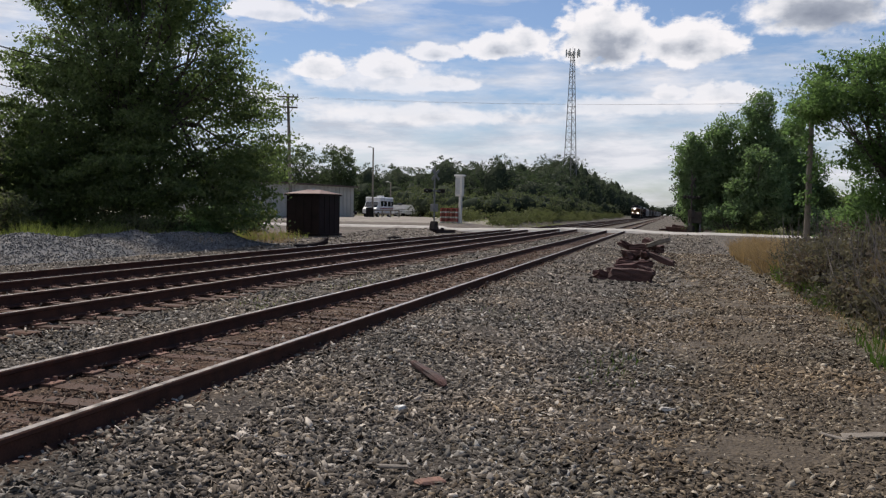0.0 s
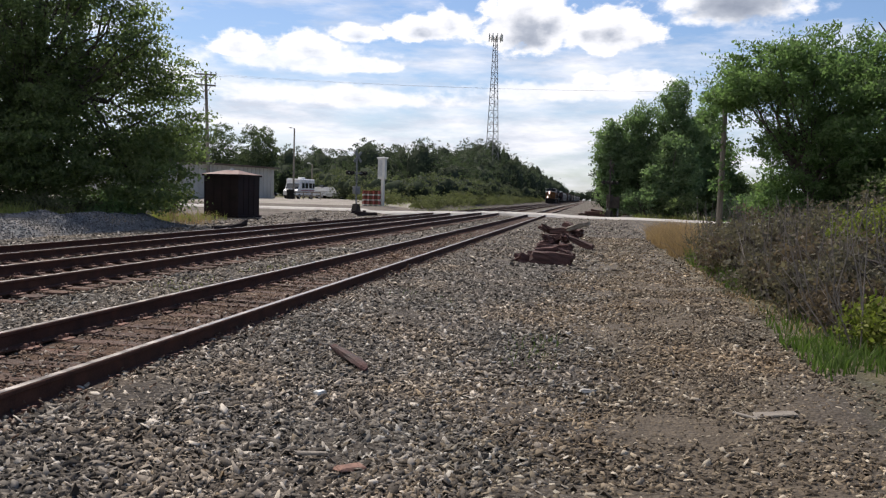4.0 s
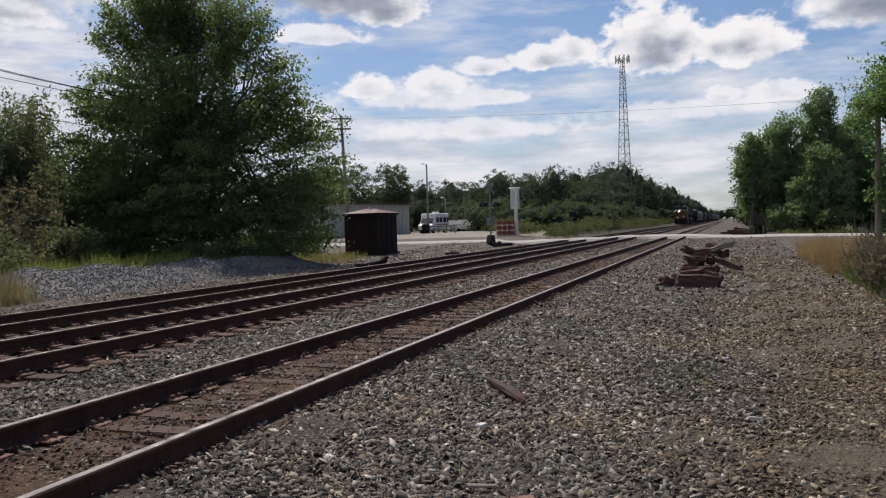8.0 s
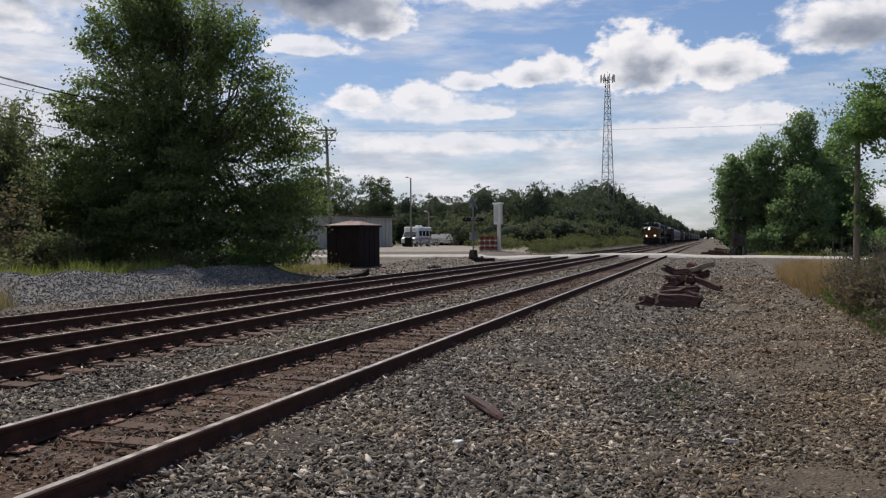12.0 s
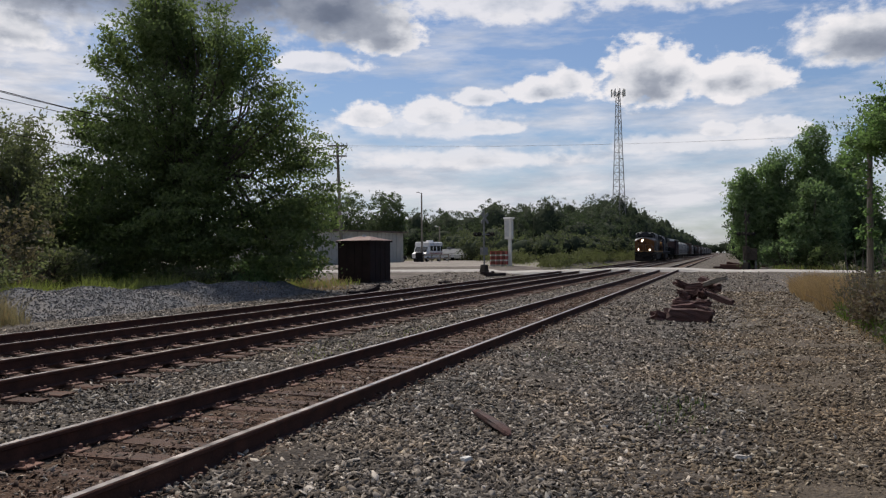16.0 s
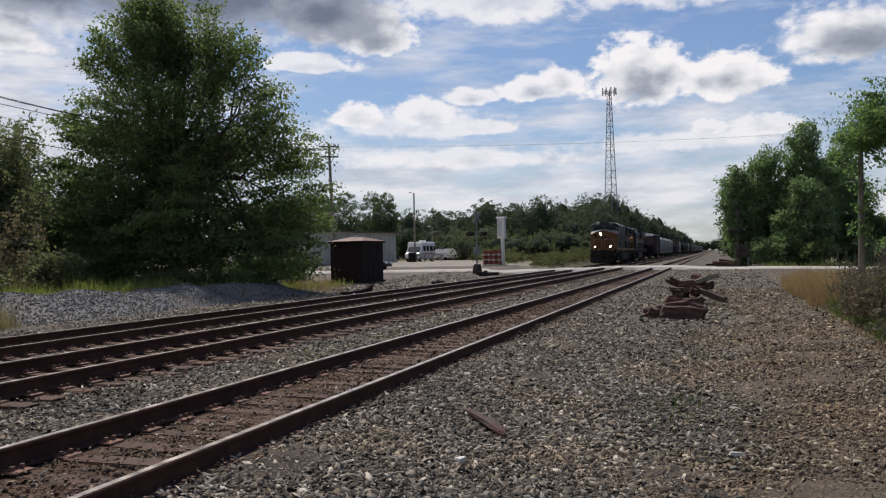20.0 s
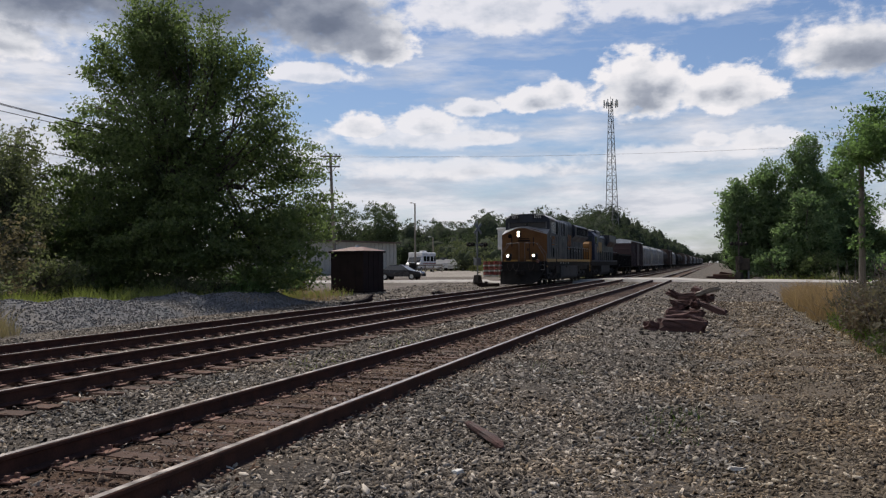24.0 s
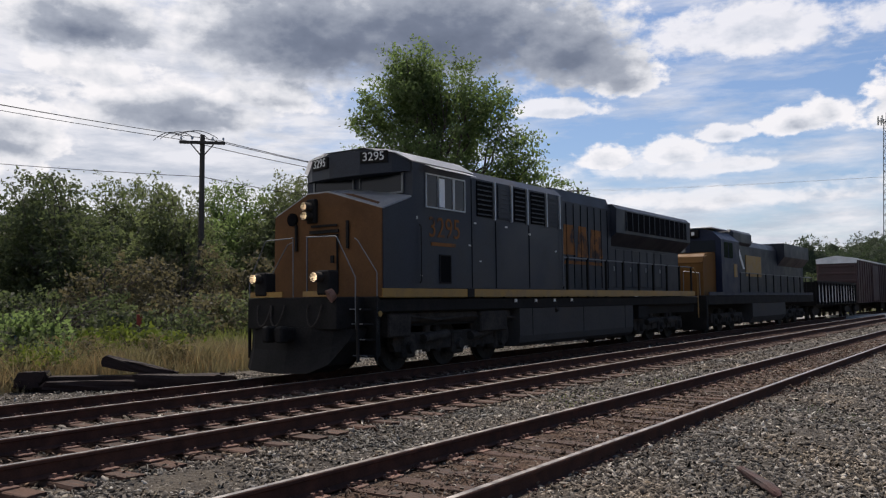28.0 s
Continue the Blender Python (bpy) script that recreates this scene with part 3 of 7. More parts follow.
def make_anchor():
    bm = bmesh.new()
    box(bm, -0.09, 0.09, -0.015, 0.015, -0.03, 0.0, 0.004)
    box(bm, 0.07, 0.1, -0.02, 0.02, -0.03, 0.035, 0.004)
    mesh = bpy.data.meshes.new("rail_anchor")
    bm.to_mesh(mesh)
    bm.free()
    mesh.materials.append(RAIL_SIDE)
    return mesh


def make_tracks():
    rng = random.Random(4)
    ties, plate, anchor = [make_tie(rng) for _ in range(7)], make_plate(), make_anchor()
    for k, (x, z) in enumerate(RAILS):
        track = thing("railway_track", (x, 0, z), label="rusty steel rails on weathered wooden ties in crushed stone", category="track", group="parallel railway tracks")
        for side in (-1, 1):
            bm = bmesh.new()
            rail_profile(bm, -30, FAR_END)
            bmesh.ops.translate(bm, verts=bm.verts, vec=(side * GAUGE / 2, 0, 0))
            rail = part("rail", bm, RAIL_SIDE, track, "brown rusty rail")
            bm = bmesh.new()
            box(bm, side * GAUGE / 2 - 0.029, side * GAUGE / 2 + 0.029, -30, FAR_END, -0.004, 0.0)
            part("rail_head", bm, RAIL_TOP, rail, "bright worn running surface")
        y = -4.0 + 0.13 * k
        count = 0
        while y < 70:
            if not 71.0 < y < 81.0:
                tie = new("tie", rng.choice(ties))
                tie.parent = track
                tie.matrix_basis = pose(rng.uniform(-0.05, 0.05), y, -0.19 + rng.uniform(-0.01, 0.008), 0, rng.uniform(-0.4, 0.4), rng.uniform(-1.6, 1.6))
                if y < 40:
                    for side in (-1, 1):
                        p = new("tie_plate", plate)
                        p.parent = track
                        p.matrix_basis = pose(side * GAUGE / 2, y, -0.186, 0, 0, rng.uniform(-2, 2))
                        if y < 24 and rng.random() < 0.75:
                            a = new("rail_anchor", anchor)
                            a.parent = track
                            a.matrix_basis = pose(side * GAUGE / 2, y + 0.135, -0.182, 0, 0, 0 if side < 0 else 180)
            y += rng.uniform(0.49, 0.53)


make_tracks()


def make_stones(name, material, areas, seed, label, size=(0.022, 0.045), lift=0.0):
    """Angular flakes of stone lying at all tilts: areas of (x0, x1, y0, y1, number to a square metre, scale)."""
    rng = np.random.default_rng(seed)
    places, scales = [], []
    for x0, x1, y0, y1, dense, scale in areas:
        k = int((x1 - x0) * (y1 - y0) * dense)
        places.append(np.stack([rng.uniform(x0, x1, k), rng.uniform(y0, y1, k)], 1))
        places[-1] += rng.normal(0, 0.16, (k, 2))
        scales.append(rng.uniform(*size, k) * scale * rng.choice([0.45, 0.65, 0.85, 1.0, 1.35], k))
    p, s = np.concatenate(places), np.concatenate(scales)
    turn = np.linspace(0, 6.283, 5)[:4][None] + rng.uniform(-0.55, 0.55, (len(p), 4))
    reach = rng.uniform(0.7, 1.4, (len(p), 4))
    top = np.stack([np.cos(turn) * reach, np.sin(turn) * reach, rng.uniform(0.65, 1.15, (len(p), 4))], 2)
    low = np.stack([np.cos(turn + 0.2) * reach * 1.12, np.sin(turn + 0.2) * reach * 1.12, np.full((len(p), 4), -1.0)], 2)
    v = np.concatenate([top, low + rng.normal(0, 0.1, low.shape)], 1)
    v *= np.stack([s * rng.uniform(1.0, 1.75, len(p)), s * rng.uniform(0.55, 0.95, len(p)), s * rng.uniform(0.12, 0.34, len(p))], 1)[:, None]
    for i, j, spread_of in ((1, 2, 0.62), (0, 2, 0.5), (0, 1, 9.0)):
        a = rng.normal(0, spread_of, len(p))
        c, d = np.cos(a)[:, None], np.sin(a)[:, None]
        v[..., i], v[..., j] = v[..., i] * c - v[..., j] * d, v[..., i] * d + v[..., j] * c
    v += np.stack([p[:, 0], p[:, 1], ground_z(p[:, 0], p[:, 1]) + 0.002 + lift + rng.uniform(-0.3, 0.5, len(p)) * s], 1)[:, None]
    tri = np.array([(0, 1, 2), (0, 2, 3)] + [t for k in range(4) for t in ((k, k + 4, (k + 1) % 4), ((k + 1) % 4, k + 4, (k + 1) % 4 + 4))])
    faces = (np.arange(len(p))[:, None, None] * 8 + tri[None]).reshape(-1, 3)
    return tagged(finish(name, array_mesh(name, v.reshape(-1, 3), faces), material), label, "gravel", kind="stuff")


make_stones("ballast", STONE, [(-3.4, -0.7, 2.2, 8, 2300, 0.88), (-3.4, -0.8, 8, 13, 1250, 0.95), (-3.3, -1.0, 13, 20, 560, 1.05), (-3.2, -1.2, 20, 40, 90, 1.5),
    (-0.7, 0.0, 2.2, 8, 800, 0.88), (-0.8, 0.2, 8, 13, 600, 0.95), (-1.0, 0.4, 13, 20, 200, 1.2), (-1.2, 0.5, 20, 34, 70, 1.5),
    (-4.9, -3.8, 1.0, 16, 60, 0.8), (-5.0, -3.7, 16, 40, 30, 1.3),
    (-7.4, -5.25, 3.0, 12, 850, 0.95), (-7.4, -5.3, 12, 22, 280, 1.25), (-7.3, -5.4, 22, 45, 80, 1.5),
    (-8.95, -7.7, 3.0, 25, 70, 1.1), (-11.6, -9.2, 5.0, 14, 360, 1.2), (-11.6, -9.2, 14, 26, 170, 1.5), (-11.5, -9.3, 26, 50, 45, 2.0), (-13.2, -11.9, 6, 24, 50, 1.2),
    (-3.0, 3.0, 38, 71, 18, 1.9), (-7.2, -5.4, 45, 71, 20, 1.9), (-11.5, -9.3, 50, 71, 16, 2.0),
    (-18.2, -13.5, 7, 20, 210, 1.2), (-18.8, -13.5, 20, 36, 150, 1.5), (-23.5, -14.3, 36, 71, 15, 2.3)], 11, "loose grey crushed stone between and beside the tracks", (0.015, 0.029))
make_stones("path_gravel", STONE_BROWN, [(-1.2, 0.4, 2.6, 8, 900, 0.85), (0.2, 1.2, 2.6, 7.5, 480, 0.68), (0.9, 2.6, 2.6, 6, 240, 0.62), (1.2, 2.8, 5.5, 9, 720, 0.78), (0.3, 1.6, 7, 9.5, 620, 0.78), (-0.6, 2.6, 9, 13, 700, 0.88), (-0.6, 2.9, 13, 20, 400, 1.0), (-0.2, 3.0, 20, 40, 95, 1.4), (-2.8, -0.9, 2.4, 14, 90, 1.0),
    (-7.4, -5.25, 3, 20, 100, 1.0)], 12, "brownish small stones trodden into the dirt path", (0.015, 0.029))
make_stones("tie_gravel", STONE_RUST, [(-5.6, -3.1, 1.5, 14, 80, 0.6), (-5.6, -3.2, 14, 30, 40, 0.9), (-9.6, -7.0, 4, 22, 45, 0.9)], 13, "small stones scattered over the wooden ties", (0.015, 0.029), 0.045)
make_stones("track_gravel", STONE_RUST, [(-4.95, -3.75, 1, 9, 420, 0.75), (-4.95, -3.75, 9, 16, 300, 0.85), (-5.0, -3.7, 16, 34, 150, 1.2), (-9.0, -7.6, 4, 22, 200, 1.0), (-13.2, -11.9, 6, 24, 60, 1.2), (-5.6, -5.2, 2, 20, 160, 0.8), (-9.6, -9.2, 4, 22, 120, 0.9)], 14, "rust-stained small stones between the rails", (0.015, 0.029), 0.002)


# ---- road crossing ----
def make_road():
    bm = bmesh.new()
    xs = list(np.arange(-60, -15, 3.0)) + list(np.arange(-15, 14, 0.6)) + list(np.arange(14, 60, 4))
    lines = []
    for x in xs:
        zs = float(ground_z(x, 76.5))
        top = max(zs + 0.03, float(np.interp(x, [-40, -17, -14.2, -11, -10, -6.6, -3, -1.5, 6], [-9, -0.35, -0.09, -0.09, 0.03, 0.03, 0.0, -0.12, -0.3])))
        lines.append([bm.verts.new((x, y, top if 0 < k < 3 else zs - 0.1)) for k, y in enumerate((71.6, 72.0, 80.6, 81.0))])
    for a, b in zip(lines, lines[1:]):
        for k in range(3):
            bm.faces.new((a[k], b[k], b[k + 1], a[k + 1]))
    part("road", bm, ROAD, kind="structure", label="pale worn asphalt road crossing the tracks")


make_road()


# ---- plants ----
def leaves(centres, radii, count, size, rng, squash=0.75, droop=0.0, long=1.7, outward=None):
    """Leaf quads round the centres of clumps, drawn out along outward if given: arrays of corners and faces."""
    k = np.repeat(np.arange(len(centres)), count)
    off = np.clip(rng.normal(0, 0.5, (len(k), 3)), -0.8, 0.8) * np.asarray(radii)[k][:, None] * np.array([1, 1, squash])
    if outward is not None:
        along = rng.normal(0, 0.55, len(k))
        reach = np.asarray(radii)[k] * along
        off = off * (0.75 - 0.25 * np.clip(along, -1, 1))[:, None] + np.asarray(outward)[k] * reach[:, None]
        off[:, 2] -= 0.3 * np.abs(reach)
    at = np.asarray(centres)[k] + off
    u = rng.normal(0, 1, (len(k), 3)) + np.array([0, 0, -droop])
    u /= np.linalg.norm(u, axis=1)[:, None]
    w = np.cross(u, rng.normal(0, 1, (len(k), 3)) + np.array([0, 0, 0.8]))
    w /= np.linalg.norm(w, axis=1)[:, None] + 1e-9
    s = rng.uniform(0.6, 1.25, len(k))[:, None] * size
    bend = np.cross(u, w) * s * 0.18
    v = np.stack([at - u * s * long / 2, at + w * s / 2 + bend, at + u * s * long / 2, at - w * s / 2 + bend], 1)
    return v.reshape(-1, 3), np.arange(4 * len(k)).reshape(-1, 4)


def limb(bm, a, b, r0, r1, rng, bends=3, wander=0.12, sides=6):
    """A crooked tapering limb from a to b."""
    a, b = Vector(a), Vector(b)
    size = (b - a).length
    last, lr = a, r0
    for k in range(1, bends + 1):
        t = k / bends
        p = a.lerp(b, t) + (Vector(rng.normal(0, wander * size / bends, 3)) if k < bends else Vector((0, 0, 0)))
        r = r0 + (r1 - r0) * t
        rod(bm, last, p, lr, r, sides, caps=False)
        last, lr = p, r
    return last


def make_tree(name, at, height, lobes, leaf, material, clumps, per_clump, seed, label, trunk=0.3, clear=0.15, category="tree", squash=0.7, clump_size=0.9, group="", shell=0.62, long=1.7, stems=1, gap=-0.22):
    """A tree: lobes are (dx, dy, z, rx, ry, rz) in metres about its foot; leaf clumps fill their outer part."""
    rng = np.random.default_rng(seed)
    root = thing(name, at, label=label, category=category, group=group)
    volume = np.array([l[3] * l[4] * l[5] for l in lobes]) ** 0.75
    pick = rng.choice(len(lobes), clumps, p=volume / volume.sum())
    L = np.array(lobes, float)[pick]
    d = rng.normal(0, 1, (clumps, 3))
    d /= np.linalg.norm(d, axis=1)[:, None]
    r = shell + (1 - shell) * rng.random(clumps) ** 0.7 - 0.5 * (rng.random(clumps) < 0.18)
    centres = L[:, :3] + d * L[:, 3:] * (r * rng.uniform(0.85, 1.08, clumps))[:, None]
    centres = centres[centres[:, 2] > 0.25]
    gaps = np.array([noise.noise(tuple(c / (2.4 * clump_size) + seed)) for c in centres])
    centres = centres[gaps > np.where(centres[:, 2] > 0.74 * height, gap - 0.25, np.where(centres[:, 2] > 0.3 * height, gap, -0.5))]
    outward = centres * np.array([1, 1, 0.25]) + rng.normal(0, 0.35 * clump_size, centres.shape)
    outward /= np.linalg.norm(outward, axis=1)[:, None] + 1e-6
    bm = bmesh.new()
    for s in range(stems):
        foot = Vector((0.0, 0.0, -0.15))
        sway = 0.3 if stems == 1 else 0.16 * height
        top = Vector((rng.normal(0, sway), rng.normal(0, sway), height * 0.76))
        fork = limb(bm, foot, top, trunk, trunk * 0.18, rng, 6, 0.05, 8)
        for l in lobes[:: max(1, stems)]:
            for _ in range(3):
                t = rng.uniform(max(0.12, clear), 0.75)
                start = foot.lerp(top, t)
                end = Vector(l[:3]) + Vector(rng.normal(0, 0.45 if height > 3 else 0.25, 3) * np.array(l[3:]))
                limb(bm, start, end, trunk * (1 - t) * 0.5 + 0.02, 0.02, rng, 4, 0.14, 5)
    for c in centres[:: max(1, len(centres) // 50)]:
        start = Vector((0, 0, -0.15)).lerp(top, float(np.clip(0.75 * c[2] / height, 0.05, 0.8)))
        limb(bm, start, c, 0.035, 0.01, rng, 3, 0.15, 4)
    part("trunk", bm, BARK, root)
    v, f = leaves(centres, rng.uniform(0.6, 1.25, len(centres)) * clump_size, per_clump, leaf, rng, squash, 0.15, long, outward)
    finish("crown", array_mesh("crown", v, f), material, root)
    return root


def gz(x, y):
    return float(ground_z(x, y)) - 0.03


make_tree("maple_tree", (-28.4, 40.0, gz(-28.4, 40)), 17.6, [(0, 0, 5.4, 6.4, 5.0, 4.6), (0.4, 0, 9.2, 4.8, 4.4, 3.2), (-1.6, 0, 16.0, 1.6, 1.6, 1.6), (-2.4, 0, 14.2, 2.4, 2.2, 2.0), (-0.2, 0.6, 12.2, 2.8, 2.8, 2.2), (0.8, 0, 14.8, 2.0, 1.8, 1.8), (-0.5, -0.8, 14.6, 2.0, 1.6, 1.9), (3.0, 0.2, 13.0, 1.7, 1.8, 1.5), (-5.6, 0.3, 11.6, 1.5, 1.6, 0.9), (4.6, 0, 11.6, 1.2, 1.5, 1.2),
    (-5.0, 0.4, 9.2, 2.4, 2.4, 1.2), (-7.0, 0.4, 10.2, 1.0, 1.2, 0.6), (-4.2, 0, 13.0, 1.4, 1.6, 1.0), (5.8, -0.3, 9.6, 1.7, 2.0, 1.4), (7.2, 0.2, 7.6, 1.5, 2.0, 1.4), (7.2, 0.3, 4.8, 2.0, 2.4, 2.4), (-6.6, -0.4, 6.4, 2.0, 2.6, 1.7), (-5.8, -1.0, 3.0, 3.0, 2.6, 2.4), (0.5, -3.0, 3.2, 5.6, 2.6, 3.0), (6.6, -1.0, 2.4, 2.2, 2.2, 2.1)],
    0.12, LEAF_MAPLE, 2700, 68, 3, "tall broad maple tree in full dark green leaf", 0.45, 0.12, clump_size=0.95, squash=0.42, gap=-0.2)


def left_thicket():
    rng = np.random.default_rng(21)
    spots = [(-37.5, 33.0, 7.6, 2.6), (-39.5, 28.5, 7.8, 2.6), (-34.0, 26.5, 6.9, 2.3), (-35.5, 21.0, 6.9, 2.6), (-34.5, 14.5, 6.2, 2.5), (-39.5, 22.5, 7.3, 2.6), (-35.5, 9.0, 6.4, 2.8), (-40, 15.5, 7.2, 2.6), (-38, 4, 6.6, 2.8), (-34.0, 33.5, 7.6, 2.3), (-36.8, 36.5, 8.4, 2.6), (-44, 30, 8.6, 2.8), (-43.5, 37, 9.0, 2.8)]
    for k, (x, y, h, r) in enumerate(spots):
        h *= 1.2
        lobes = [(0, 0, h * 0.45, r, r, h * 0.34), (rng.normal(0, 0.6), rng.normal(0, 0.6), h * 0.74, r * 0.62, r * 0.62, h * 0.25), (r * 0.6, -r * 0.3, h * 0.3, r * 0.7, r * 0.7, h * 0.22), (-r * 0.6, -r * 0.3, h * 0.5, r * 0.6, r * 0.6, h * 0.24)]
        make_tree("young_tree", (x, y, gz(x, y)), h, lobes, 0.11, LEAF_MAPLE if k % 4 == 0 else LEAF_DULL if y > 24 else LEAF_MURKY, 500, 34, 60 + k, "slender young tree with dull grey-green leaves", 0.12, 0.1, clump_size=0.62, group="trees behind the tracks", squash=0.9, long=2.0, gap=-0.3)
    brown = leafy("dry_brown_leaves", (0.092, 0.086, 0.056), (0.175, 0.158, 0.105), (0.24, 0.185, 0.12), 0.48, through_tint=STRAW)
    shrubs = [(-26.5, 23.0, 2.6, 2.2, LEAF_DULL), (-29.0, 27.0, 4.6, 2.6, brown), (-27.0, 20.5, 2.6, 2.3, brown), (-24.5, 17.5, 2.0, 2.0, LEAF_DULL), (-27.5, 16.0, 2.9, 2.4, LEAF_DULL), (-25.0, 13.0, 2.1, 2.0, LEAF_MAPLE),
        (-28.0, 10.5, 2.8, 2.4, LEAF_DULL), (-25.5, 8.0, 1.9, 2.0, LEAF_DULL), (-30.5, 20.5, 4.2, 2.5, brown), (-31.5, 13, 4.4, 2.6, LEAF_DULL), (-30, 5, 3.4, 2.6, LEAF_DULL), (-24.5, 3.5, 2.2, 2.2, LEAF_DULL), (-31.5, 24.5, 4.8, 2.4, brown), (-22.4, 15.2, 1.4, 1.3, LEAF_YELLOW), (-22.6, 11, 1.4, 1.4, LEAF_DULL), (-29.5, 31.0, 2.6, 2.0, LEAF_DULL)]
    for k, (x, y, h, r, leaf) in enumerate(shrubs):
        lobes = [(0, 0, h * 0.45, r, r, h * 0.5), (r * 0.5, 0.3, h * 0.62, r * 0.6, r * 0.6, h * 0.36), (-r * 0.5, -0.3, h * 0.55, r * 0.6, r * 0.6, h * 0.36), (0.1, -r * 0.6, h * 0.35, r * 0.7, r * 0.5, h * 0.35)]
        make_tree("shrub", (x, y, gz(x, y)), h, lobes, 0.11, LEAF_MURKY if leaf is LEAF_DULL and y < 19 else leaf, 170, 30, 160 + k, "wild green shrub at the edge of the woods", 0.05, 0.05, "shrub", 0.8, 0.5, "shrubs behind the tracks", stems=3)


left_thicket()


def low_weeds():
    rng = np.random.default_rng(91)
    for k in range(16):
        x, y = -20.6 - 0.75 * (k % 4) + rng.normal(0, 0.4), 3.5 + 0.95 * k + rng.normal(0, 0.3)
        h, r = rng.uniform(0.7, 1.25), rng.uniform(0.7, 1.1)
        leaf = (WEED_BROWN, LEAF_LIGHT, WEED_BROWN, LEAF_YELLOW, LEAF_DULL)[k % 5]
        make_tree("weed_clump", (x, y, gz(x, y)), h, [(0, 0, h * 0.5, r, r, h * 0.5), (r * 0.5, 0.2, h * 0.55, r * 0.6, r * 0.6, h * 0.4)], 0.06, leaf, 60, 30, 700 + k, "tall tangled weeds between track and trees", 0.015, 0.05, "weeds", 0.8, 0.32, "weeds behind the tracks", long=2.4, stems=4)
    for x, y, h in ((-27.0, 51.2, 2.5), (-30.4, 51.5, 2.4), (-32.4, 52.5, 2.0)):
        make_tree("shrub", (x, y, gz(x, y)), h, [(0, 0, h * 0.45, 1.5, 1.4, h * 0.5), (0.8, 0, h * 0.6, 0.9, 0.9, h * 0.36)], 0.1, LEAF_YELLOW if x > -30 else LEAF_LIGHT, 130, 34, int(-x * 10), "leafy green shrub at the foot of the maple", 0.05, 0.05, "shrub", 0.8, 0.5, "shrubs by the maple", stems=3)


def maple_foot():
    rng = np.random.default_rng(97)
    for k in range(11):
        x, y = -35.0 + 1.25 * k, 36.6 + rng.normal(0, 0.5)
        h, r = rng.uniform(1.0, 1.9), rng.uniform(0.9, 1.3)
        make_tree("shrub", (x, y, gz(x, y)), h, [(0, 0, h * 0.45, r, r * 0.8, h * 0.5), (r * 0.5, 0.1, h * 0.55, r * 0.6, r * 0.6, h * 0.4)], 0.08, (LEAF_DULL, LEAF_LIGHT, LEAF_DULL)[k % 3], 90, 34, 900 + k, "leafy green shrub at the foot of the maple", 0.03, 0.05, "shrub", 0.8, 0.42, "shrubs by the maple", stems=3)


maple_foot()
WEED_BROWN = leafy("brownish_weeds", (0.12, 0.105, 0.058), (0.23, 0.195, 0.115), (0.3, 0.22, 0.14), 0.45, through_tint=STRAW)
low_weeds()


BRUSH = (leafy("brown_brush", (0.08, 0.064, 0.047), (0.16, 0.13, 0.094), (0.21, 0.155, 0.11), 0.4, through_tint=STRAW), leafy("dusty_brush", (0.082, 0.078, 0.055), (0.152, 0.142, 0.1), (0.2, 0.17, 0.12), 0.42, through_tint=STRAW), leafy("grey_brush", (0.078, 0.074, 0.056), (0.15, 0.142, 0.106), None, 0.42, through_tint=STRAW))


